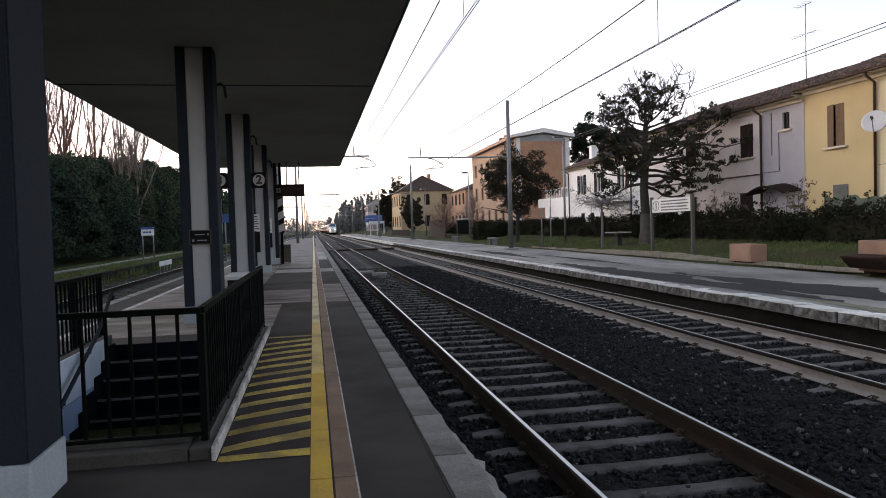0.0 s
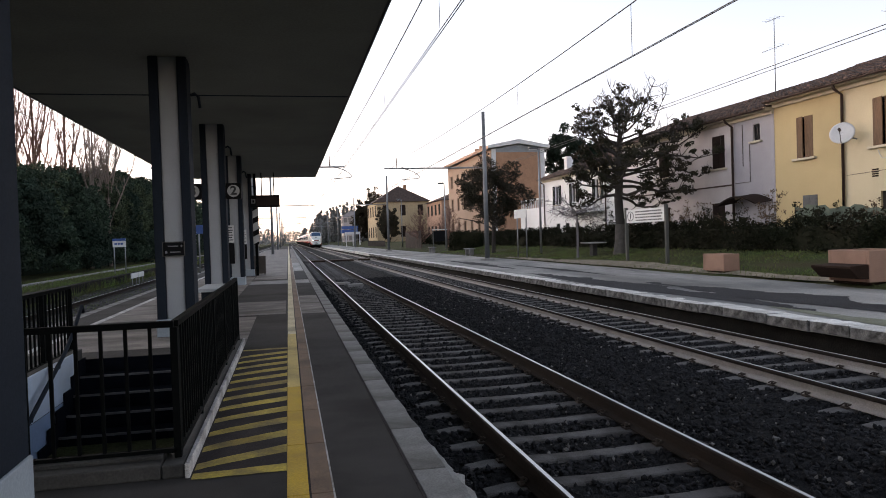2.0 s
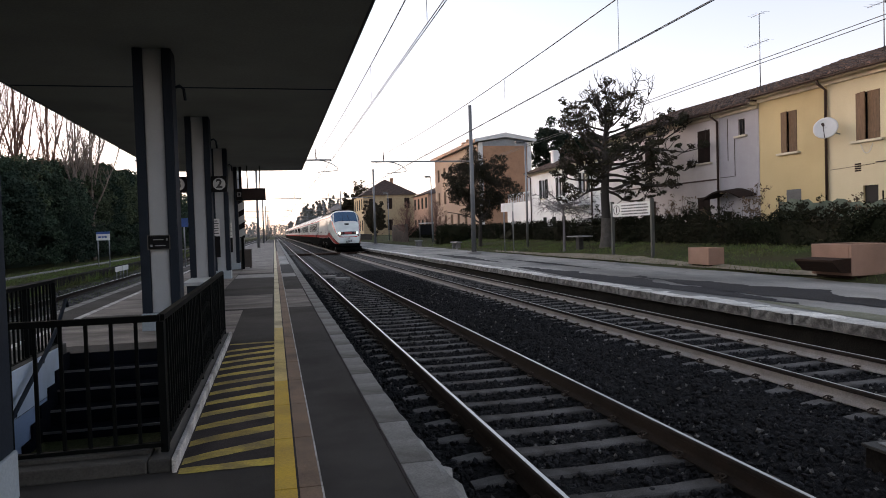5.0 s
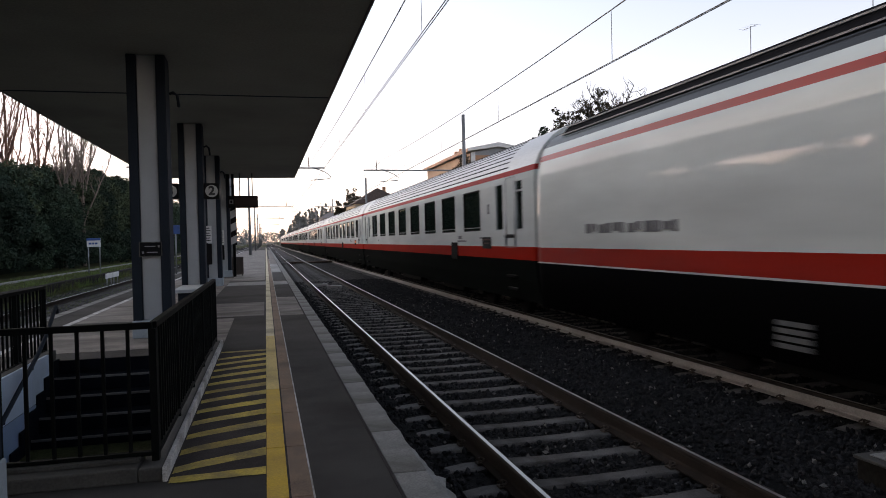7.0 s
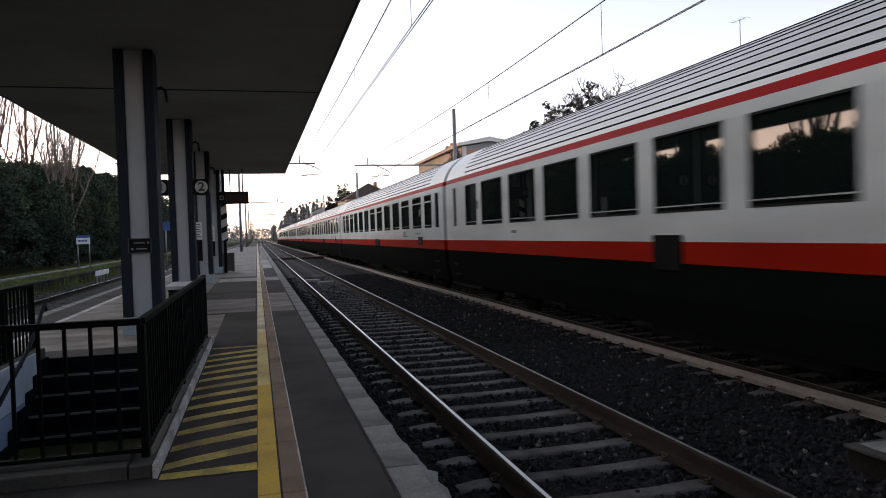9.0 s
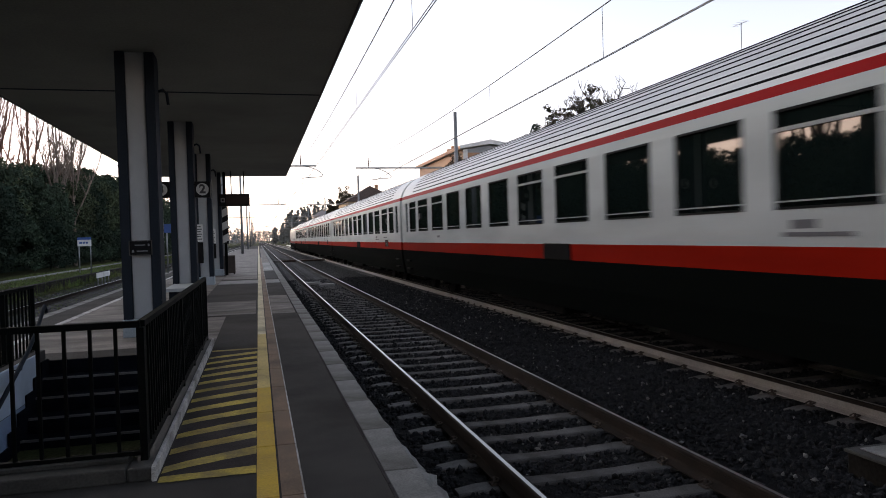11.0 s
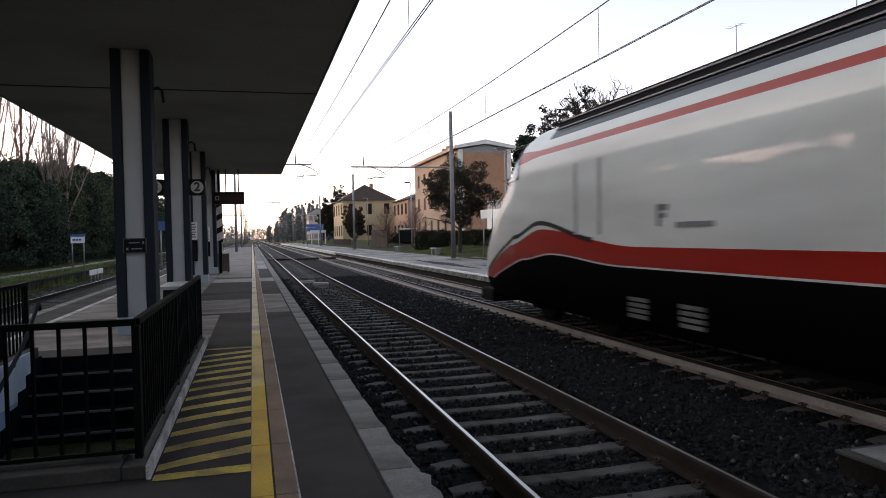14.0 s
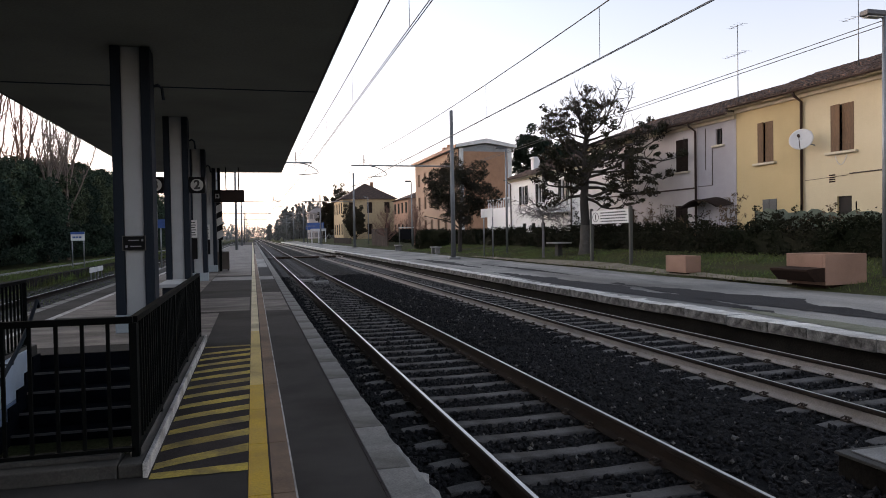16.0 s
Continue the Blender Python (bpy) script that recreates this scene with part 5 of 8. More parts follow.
def wall_with_holes(bm, L, z0, z1, holes, reveal=0.14, x=0.0):
    us = sorted({0.0, L} | {v for h in holes for v in h[:2]})
    zs = sorted({z0, z1} | {v for h in holes for v in h[2:4]})
    for a, b in zip(us[:-1], us[1:]):
        for c, d in zip(zs[:-1], zs[1:]):
            if not any(h[0] <= a and b <= h[1] and h[2] <= c and d <= h[3] for h in holes):
                bm.faces.new([bm.verts.new(v) for v in ((x, a, c), (x, b, c), (x, b, d), (x, a, d))])
    for u0, u1, c, d in [h[:4] for h in holes]:
        for p, q in (((u0, c), (u1, c)), ((u1, c), (u1, d)), ((u1, d), (u0, d)), ((u0, d), (u0, c))):
            bm.faces.new([bm.verts.new(v) for v in ((x, *p), (x, *q), (x + reveal, *q), (x + reveal, *p))])


def shutter_leaf(w, h, m, slats):
    bm = bm_new()
    t = 0.035
    if slats:
        for z in (0.0, h - 0.09, h * 0.5):
            box(bm, -t, 0, 0.0, w, z, z + 0.09)
        box(bm, -t, 0, 0.0, 0.07, 0, h)
        box(bm, -t, 0, w - 0.07, w, 0, h)
        k = max(4, int(h / 0.07))
        for i in range(k):
            z = 0.09 + (h - 0.18) * i / k
            box(bm, -t * 0.8, -t * 0.2, 0.07, w - 0.07, z, z + (h - 0.18) / k * 0.72)
    else:
        k = 4
        for i in range(k):
            box(bm, -t, 0, w * i / k + 0.004, w * (i + 1) / k - 0.004, 0, h)
        for z in (h * 0.15, h * 0.82):
            box(bm, -t - 0.02, -t + 0.004, 0.02, w - 0.02, z, z + 0.08)
    return mesh_of("shutter", bm, m)


def add_window(house, u0, u1, z0, z1, style, m=None, sill=True):
    bm = bm_new()
    box(bm, 0.10, 0.125, u0 + 0.05, u1 - 0.05, z0 + 0.05, z1 - 0.05)
    win = part("window", bm, PANE, house)
    bm = bm_new()
    for a in ((u0, u1, z0, z0 + 0.06), (u0, u1, z1 - 0.06, z1), (u0, u0 + 0.06, z0 + 0.061, z1 - 0.061), (u1 - 0.06, u1, z0 + 0.061, z1 - 0.061), ((u0 + u1) / 2 - 0.03, (u0 + u1) / 2 + 0.03, z0 + 0.061, z1 - 0.061)):
        box(bm, 0.07, 0.098, a[0], a[1], a[2], a[3])
    part("frame", bm, PALE_TRIM if style == "open" else DARK_HOLE, win)
    if sill:
        bm = bm_new()
        box(bm, -0.13, 0.02, u0 - 0.16, u1 + 0.16, z0 - 0.09, z0 - 0.004, 0.012)
        part("sill", bm, CORNICE, win)
    w = (u1 - u0) / 2
    if style in ("closed", "ajar"):
        me = shutter_leaf(w - 0.01, z1 - z0, m, False)
        a = part("shutter", me, m, win)
        a.location = (0.02, u0 + 0.005, z0)
        b = part("shutter", me, m, win)
        if style == "ajar":
            b.location, b.rotation_euler = (-0.01, u1 - 0.005, z0), (0, 0, radians(180 - 13))
        else:
            b.location = (0.02, u0 + w + 0.005, z0)
    elif style == "open":
        me = shutter_leaf(w * 0.9, z1 - z0, m, True)
        for uu in (u0 - w * 0.9 - 0.02, u1 + 0.02):
            a = part("shutter", me, m, win)
            a.location = (-0.01, uu, z0)
    return win


def tiled_roof(house, u0, u1, ze, depth, rise, over=0.45, step=0.27, name="roof"):
    """A tiled pitch that rises away from the front, with rounded tile courses, and the pitch behind it."""
    bm = bm_new()
    half = depth / 2
    run = half + over
    z_low = ze - rise * over / half
    n = int((u1 - u0) / step)
    courses = max(6, int(run / 0.42))
    at = lambda f: (-over + run * f, z_low + (ze + rise - z_low) * f)
    for i in range(n):
        ua, ub = u0 + (u1 - u0) * i / n, u0 + (u1 - u0) * (i + 1) / n
        for j in range(courses):
            f0, f1 = (j - 0.12 * (j > 0) + random.uniform(-0.03, 0.03) * (j > 0)) / courses, (j + 1) / courses
            du = random.uniform(-0.012, 0.012)
            lift = 0.075 + 0.02 * random.random()
            step_up = 0.022 + 0.012 * random.random()
            sag = 0.012 * math.sin((ua + f0) * 0.5)
            prof = [(0.0, 0.0), (0.2, 0.8), (0.5, 1.0), (0.8, 0.8), (1.0, 0.0)]
            (xa, za), (xb, zb) = at(f0), at(f1)
            lo = [bm.verts.new((xa, ua + du + (ub - ua) * p, za + h * lift + step_up + sag)) for p, h in prof]
            hi = [bm.verts.new((xb, ua + du + (ub - ua) * p, zb + h * lift * 0.8 + sag)) for p, h in prof]
            for k in range(4):
                bm.faces.new((lo[k], lo[k + 1], hi[k + 1], hi[k]))
            bm.faces.new(lo)
    bm.faces.new([bm.verts.new(v) for v in ((half, u0, ze + rise), (half, u1, ze + rise), (depth + over, u1, z_low), (depth + over, u0, z_low))])
    bm.faces.new([bm.verts.new(v) for v in ((-over, u0, z_low - 0.02), (half, u0, ze + rise - 0.02), (half, u1, ze + rise - 0.02), (-over, u1, z_low - 0.02))])
    return part(name, bm, TILE, house)


def house_shell(name, m, label, L, z0, z1, depth, material, holes, rise, ends=True, roof=True):
    h = thing(name, m, label, "house")
    bm = bm_new()
    wall_with_holes(bm, L, z0, z1, holes)
    for u in (0.0, L):
        bm.faces.new([bm.verts.new(v) for v in ((0, u, z0), (depth, u, z0), (depth, u, z1), (depth / 2, u, z1 + rise - 0.05), (0, u, z1))])
    bm.faces.new([bm.verts.new(v) for v in ((depth, 0, z0), (depth, L, z0), (depth, L, z1), (depth, 0, z1))])
    bm.faces.new([bm.verts.new(v) for v in ((0.2, 0.01, z0), (0.2, L - 0.01, z0), (0.2, L - 0.01, z1), (0.2, 0.01, z1))])
    part("wall", bm, material, h)
    if roof:
        tiled_roof(h, -0.02, L + 0.02, z1 + 0.1, depth, rise)
        bm = bm_new()
        ov = 0.43
        for i in range(10):
            a0, a1 = math.pi + math.pi * i / 10, math.pi + math.pi * (i + 1) / 10
            g = [(-ov - 0.06 + 0.07 * math.cos(a), z1 - 0.06 + 0.07 * math.sin(a)) for a in (a0, a1)]
            bm.faces.new([bm.verts.new(v) for v in ((g[0][0], 0, g[0][1]), (g[1][0], 0, g[1][1]), (g[1][0], L, g[1][1]), (g[0][0], L, g[0][1]))])
        part("gutter", bm, GUTTER, h)
        bm = bm_new()
        box(bm, -0.40, -0.002, 0, L, z1 - 0.16, z1 - 0.02, 0.01)
        box(bm, -0.10, -0.002, 0, L, z1 - 0.30, z1 - 0.162, 0.01)
        part("eave_board", bm, CORNICE, h)
    return h


def downpipe(h, u, z1, z0):
    bm = bm_new()
    tube(bm, [(-0.47, u, z1 - 0.1), (-0.40, u, z1 - 0.25), (-0.08, u, z1 - 0.45), (-0.08, u, z0)], 0.05, 8)
    part("downpipe", bm, GUTTER, h)


def facade_pose(y):
    return pose(19.6 - 0.035 * (y - 23), y, 0, 0, 0, 2.0)


def build_yellow_house():
    y0 = 6.0
    win = [(19.87, 20.86, 4.0, 5.62), (23.60, 24.46, 3.97, 5.55)]
    door = (19.98, 20.59, 0.4, 2.45)
    gw = (23.44, 24.2, 1.35, 2.52)
    holes = [(a - y0, b - y0, c, d) for a, b, c, d in win + [door, gw]]
    h = house_shell("yellow_house", facade_pose(y0), "two-storey yellow plastered house with clay-tile roof", 25.69 - y0, 0.2, 6.45, 9.0, YELLOW_WALL, holes, 1.55)
    # paler coat on the near half of the front, cut out round its openings
    bm = bm_new()
    wall_with_holes(bm, 22.1 - y0, 0.2, 6.14, [(a - y0, b - y0, c, d) for a, b, c, d in (win[0], door)], 0.004, -0.006)
    part("pale_coat", bm, CREAM_WALL, h)
    for a, b, c, d in win:
        add_window(h, a - y0, b - y0, c, d, "ajar", SHUTTER)
    add_window(h, gw[0] - y0, gw[1] - y0, gw[2], gw[3], "closed", mat("grey_wooden_shutter", (0.14, 0.14, 0.14), 0.8, fine=30), True)
    bm = bm_new()
    box(bm, 0.08, 0.12, door[0] - y0, door[1] - y0, 0.4, 2.45)
    part("door", bm, DARK_HOLE, h)
    downpipe(h, 22.11 - y0, 6.45, 0.5)
    bm = bm_new()
    for k in range(4):
        box(bm, -0.02, 0.01, 20.66 - y0, 20.92 - y0, 2.95 + 0.075 * k, 3.0 + 0.075 * k)
    part("vent", bm, SHUTTER_DARK, h)
    bm = bm_new()
    tube(bm, [(-0.03, 20.04 - y0, 3.2), (-0.03, 17.2 - y0, 3.24)], 0.02, 6)
    tube(bm, [(-0.02, 22.0 - y0, 3.1), (-0.02, 20.1 - y0, 3.16)], 0.008, 5)
    part("conduit", bm, GUTTER, h)
    bm = bm_new()
    pts = [(-0.06, 20.62 - y0 - 0.5 * t, 3.86 - 0.34 * math.sin(math.pi * t) - 0.02 * math.sin(9 * t)) for t in [i / 12 for i in range(13)]]
    tube(bm, pts, 0.012, 5)
    part("hanging_rope", bm, PALE_TRIM, h)
    # satellite dish on its arm
    d = thing("satellite_dish", pose(19.1, 21.58, 4.53, 0, 0, 0), "white satellite dish on a wall bracket", "satellite dish")
    bm = bm_new()
    rings = []
    ax = Vector((-0.75, -0.55, 0.36)).normalized()
    u = ax.cross(Vector((0, 0, 1))).normalized()
    v = u.cross(ax)
    for i in range(7):
        r = 0.41 * i / 6
        c = ax * (0.35 * r * r)
        rings.append([bm.verts.new(c + (u * math.cos(k * math.tau / 28) + v * math.sin(k * math.tau / 28)) * max(r, 0.002)) for k in range(28)])
    for a, b in zip(rings[:-1], rings[1:]):
        for k in range(28):
            bm.faces.new((a[k], a[(k + 1) % 28], b[(k + 1) % 28], b[k])).smooth = True
    o = part("reflector", bm, mat("weathered_white_dish", (0.66, 0.66, 0.66), 0.55, scale=2, fine=30, spread=0.08, bump=0.03, stains=0.2), d)
    s = o.modifiers.new("thick", "SOLIDIFY")
    s.thickness = 0.012
    bm = bm_new()
    tip = ax * 0.42 - v * 0.06
    tube(bm, [-v * 0.39 + ax * 0.08, tip], 0.014, 6)
    rod(bm, tip - ax * 0.05, tip + ax * 0.07, 0.045, 0.05, 10)
    part("feed_arm", bm, GUTTER, d)
    bm = bm_new()
    tube(bm, [-ax * 0.02, -ax * 0.16, Vector((0.5, -0.1, -0.2))], 0.025, 6)
    part("bracket", bm, STEEL, d)
    return h


def build_row_house():
    y0 = 25.70
    L = 38.4 - y0
    ws = [(28.92, 29.82, 4.08, 5.56), (33.5, 34.4, 4.05, 5.5)]
    small = (26.55, 26.98, 5.0, 5.7)
    low = [(29.0, 29.9, 1.3, 2.5), (33.5, 34.4, 1.3, 2.5)]
    holes = [(a - y0, b - y0, c, d) for a, b, c, d in ws + [small] + low]
    h = house_shell("row_house", facade_pose(y0), "two-storey pinkish-grey plastered row house with tile roof", L, 0.2, 6.25, 9.0, PINK_WALL, holes, 1.6)
    bm = bm_new()
    wall_with_holes(bm, 28.25 - y0, 0.2, 5.95, [(small[0] - y0, small[1] - y0, small[2], small[3])], 0.004, -0.006)
    part("grey_coat", bm, LILAC_WALL, h)
    for a, b, c, d in ws:
        add_window(h, a - y0, b - y0, c, d, "closed", SHUTTER_DARK)
    for a, b, c, d in low:
        add_window(h, a - y0, b - y0, c, d, "closed", SHUTTER_DARK)
    add_window(h, small[0] - y0, small[1] - y0, small[2], small[3], "plain")
    downpipe(h, 28.29 - y0, 6.25, 0.5)
    bm = bm_new()
    tube(bm, [(-0.02, 27.2 - y0, 4.9), (-0.02, 27.2 - y0, 3.3), (-0.02, 28.2 - y0, 3.3)], 0.015, 5)
    tube(bm, [(-0.02, 27.65 - y0, 5.8), (-0.02, 27.65 - y0, 4.0)], 0.015, 5)
    part("cable", bm, GUTTER, h)
    bm = bm_new()
    box(bm, -0.04, -0.002, 28.4 - y0, L, 3.22, 3.29)
    part("string_course", bm, GUTTER, h)
    # arched porch canopy
    bm = bm_new()
    for i in range(10):
        t0, t1 = i / 10, (i + 1) / 10
        ya, yb = 25.85 - y0 + 2.5 * t0, 25.85 - y0 + 2.5 * t1
        za, zb = 2.42 + 0.33 * math.sin(math.pi * t0), 2.42 + 0.33 * math.sin(math.pi * t1)
        bm.faces.new([bm.verts.new(v) for v in ((0, ya, za), (0, yb, zb), (-0.9, yb, zb - 0.12), (-0.9, ya, za - 0.12))])
        bm.faces.new([bm.verts.new(v) for v in ((0, ya, za + 0.03), (-0.9, ya, za - 0.09), (-0.9, yb, zb - 0.09), (0, yb, zb + 0.03))])
        bm.faces.new([bm.verts.new(v) for v in ((-0.9, ya, za - 0.12), (-0.9, yb, zb - 0.12), (-0.9, yb, zb - 0.06), (-0.9, ya, za - 0.06))])
    part("canopy", bm, SHUTTER_DARK, h, "dark arched porch canopy")
    return h


def aerial(x, y, z0, z1, tines):
    a = thing("tv_aerial", pose(x, y, z0), "thin metal television aerial on a roof mast", "aerial", "roof aerials")
    bm = bm_new()
    rod(bm, (0, 0, 0), (0, 0, z1 - z0), 0.022, 0.018, 6)
    part("mast", bm, STEEL, a)
    for dz, L, n in tines:
        bm = bm_new()
        z = z1 - z0 - dz
        tube(bm, [(-0.05, L * 0.6, z), (0.05, -L * 0.4, z + 0.02)], 0.012, 5)
        for i in range(n):
            yy = -L * 0.4 + L * i / (n - 1)
            tube(bm, [(-0.28 + 0.02 * i, yy, z + 0.03), (0.28 - 0.02 * i, yy, z + 0.03)], 0.005, 4)
        part("antenna", bm, STEEL, a)


def build_white_house():
    y0, L = 40.0, 16.8
    ws = [(53.2, 54.1, 3.6, 5.07), (49.75, 50.65, 3.6, 5.05), (45.55, 46.45, 3.6, 5.05)]
    low = [(53.2, 53.9, 1.0, 2.1), (51.3, 52.0, 1.0, 2.1), (49.4, 50.1, 1.0, 2.1)]
    holes = [(a - y0, b - y0, c, d) for a, b, c, d in ws + low]
    h = house_shell("white_house", pose(21, y0, 0), "white plastered house with dark green shutters", L, 0.2, 5.85, 9.0, WHITE_WALL, holes, 1.7)
    for a, b, c, d in ws:
        add_window(h, a - y0, b - y0, c, d, "open", SHUTTER_GREEN)
    for a, b, c, d in low:
        add_window(h, a - y0, b - y0, c, d, "closed", SHUTTER_GREEN, False)
    downpipe(h, 44.7 - y0, 5.85, 0.5)
    downpipe(h, 56.4 - y0, 5.85, 0.5)
    bm = bm_new()
    box(bm, -0.85, -0.01, 5.0, 9.7, 2.74, 2.86, 0.01)
    box(bm, -0.85, -0.75, 5.0, 9.7, 2.862, 3.52, 0.01)
    part("balcony", bm, WHITE_WALL, h, "white plastered balcony front")
    bm = bm_new()
    box(bm, 1.2, 1.75, 14.4, 15.0, 6.0, 7.4, 0.02)
    box(bm, 1.1, 1.85, 14.3, 15.1, 7.402, 7.5, 0.02)
    part("chimney", bm, WHITE_WALL, h)
    a = thing("annex", pose(21.2, 57.0, 0), "low white annex with terrace parapet", "building")
    bm = bm_new()
    box(bm, 0, 6, 0, 6.5, 0.2, 3.6, 0.02)
    part("wall", bm, WHITE_WALL, a)
    for i in range(14):
        bm = bm_new()
        box(bm, 0.02, 0.08, 0.2 + 0.46 * i, 0.3 + 0.46 * i, 3.602, 4.3)
        part("baluster", bm, PALE_TRIM, a)
    bm = bm_new()
    box(bm, 0, 0.12, 0, 6.5, 4.302, 4.42, 0.01)
    part("parapet_rail", bm, PALE_TRIM, a)


def build_brick_building():
    b = thing("brick_building", pose(22.8, 78, 0), "orange brick apartment block with white cornice", "building")
    W, L, H = 6.3, 22.5, 11.1
    wins = []
    for k in range(6):
        for z in (1.6, 4.8, 8.0):
            wins.append((2.0 + 3.5 * k, 3.3 + 3.5 * k, z, z + 1.7))
    bm = bm_new()
    wall_with_holes(bm, L, 0.2, H, wins, 0.2)
    bm.faces.new([bm.verts.new(v) for v in ((W, 0, 0.2), (W, L, 0.2), (W, L, H), (W, 0, H))])
    bm.faces.new([bm.verts.new(v) for v in ((0, L, 0.2), (W, L, 0.2), (W, L, H), (0, L, H))])
    bm.faces.new([bm.verts.new(v) for v in ((0.3, 0.1, 0.2), (0.3, L, 0.2), (0.3, L, H), (0.3, 0.1, H))])
    part("front_wall", bm, OCHRE_WALL, b)
    bm = bm_new()
    box(bm, 0.5, W - 0.5, 0.02, 0.3, 0.2, H - 0.4)
    part("brick_wall", bm, BRICK_WALL, b, "orange brick end wall")
    for x0, x1 in ((0.0, 0.498), (W - 0.498, W)):
        bm = bm_new()
        box(bm, x0, x1, -0.06, 0.3, 0.2, H, 0.01)
        part("corner_pier", bm, PALE_TRIM, b)
    bm = bm_new()
    pr = [(-0.5, H), (-0.5, H + 0.35), (W / 2, H + 1.05), (W + 0.5, H + 0.35), (W + 0.5, H), (W / 2, H + 0.55)]
    ruled(bm, pr, -0.5, L + 0.5)
    part("roof", bm, PALE_TRIM, b, "white roof slab and cornice")
    bm = bm_new()
    box(bm, -0.53, -0.502, -0.5, L + 0.5, H - 0.03, H + 0.33)
    part("eaves_board", bm, SALMON, b, "salmon-painted eaves board")
    bm = bm_new()
    v = [bm.verts.new(c) for c in ((0.5, 0.05, H - 0.4), (W - 0.5, 0.05, H - 0.4), (W - 0.5, 0.05, H), (W / 2, 0.05, H + 0.5), (0.5, 0.05, H))]
    bm.faces.new(v)
    part("gable_panel", bm, mat("grey_gable_panel", (0.25, 0.27, 0.29), 0.7), b)
    for w in wins:
        bm = bm_new()
        box(bm, 0.12, 0.16, w[0], w[1], w[2], w[3])
        o = part("window", bm, PANE, b)
        bm = bm_new()
        box(bm, 0.0, 0.11, w[0] + 0.02, w[0] + 0.5, w[2], w[3])
        part("shutter", bm, SHUTTER, o)
    for x, y in ((1.2, 9), (1.4, 12), (3.2, 16)):
        bm = bm_new()
        box(bm, x, x + 0.6, y, y + 0.6, H + 0.4, H + 1.5, 0.03)
        part("chimney", bm, BRICK_WALL, b)


def hip_house(name, label, x0, x1, y0, y1, z1, ridge, material, nx, ny, storeys=2, roofing=None, shutters=None):
    h = thing(name, pose(x0, y0, 0), label, "house")
    W, L = x1 - x0, y1 - y0
    bm = bm_new()
    box(bm, 0, W, 0, L, 0.0, z1)
    part("wall", bm, material, h)
    bm = bm_new()
    o = 0.5
    q = min(W, L) / 2
    b = [bm.verts.new(c) for c in ((-o, -o, z1), (W + o, -o, z1), (W + o, L + o, z1), (-o, L + o, z1))]
    if W > L:
        r = [bm.verts.new(c) for c in ((q, L / 2, ridge), (W - q, L / 2, ridge))]
        fs = ((b[0], b[1], r[1], r[0]), (b[1], b[2], r[1]), (b[2], b[3], r[0], r[1]), (b[3], b[0], r[0]))
    else:
        r = [bm.verts.new(c) for c in ((W / 2, q, ridge), (W / 2, L - q, ridge))]
        fs = ((b[0], b[1], r[0]), (b[1], b[2], r[1], r[0]), (b[2], b[3], r[1]), (b[3], b[0], r[0], r[1]))
    for f in fs:
        bm.faces.new(f)
    bm.faces.new(b[::-1])
    part("roof", bm, roofing or TILE, h)
    fh = z1 / storeys
    for s in range(storeys):
        for i in range(ny):
            yy = L * (i + 0.5) / ny
            bm = bm_new()
            box(bm, -0.05, 0.05, yy - 0.7, yy + 0.7, fh * s + fh * 0.35, fh * s + fh * 0.85)
            part("window", bm, shutters or SHUTTER_GREEN, h)
        for i in range(nx):
            xx = W * (i + 0.5) / nx
            bm = bm_new()
            box(bm, xx - 0.55, xx + 0.55, -0.05, 0.05, fh * s + fh * 0.35, fh * s + fh * 0.85)
            part("window", bm, shutters or SHUTTER_DARK, h)
    bm = bm_new()
    box(bm, W * 0.62, W * 0.62 + 0.7, L * 0.4, L * 0.4 + 0.7, z1, ridge + 0.35, 0.02)
    part("chimney", bm, BRICK_WALL, h)
    return h


build_yellow_house()
build_row_house()
aerial(21.0, 27.5, 6.9, 10.42, [(0.05, 0.8, 4), (1.3, 1.35, 5)])
aerial(21.0, 20.95, 7.1, 9.75, [(0.1, 0.8, 4), (0.9, 1.1, 5)])
build_white_house()
build_brick_building()
hip_house("villa", "yellow plastered villa with brown hipped roof", 18.4, 29.6, 150, 167, 9.0, 12.7, mat("villa_yellow_plaster", (0.50, 0.375, 0.23), 0.9, fine=10, stains=0.2), 3, 4, 2)
hip_house("far_house", "reddish plastered house with clay roof", 27.6, 41, 128, 142, 8.0, 10.9, mat("reddish_plaster", (0.40, 0.24, 0.17), 0.9, fine=10, stains=0.2), 3, 4, 2)
# this house has the haze in its plaster, roof and window colours
hip_house("far_house", "grey apartment house beyond the trees", 18.2, 24.2, 240, 250, 9.0, 11.0, mat("hazy_grey_plaster", (0.50, 0.43, 0.40), 0.9, fine=10), 4, 4, 3, HAZE_SLATE, HAZE_SLATE)


# ---- overhead line ----
SUPPORTS = [-1.5, 41.2, 84.0, 127.0, 170.0, 213.0, 256.0, 320.0]


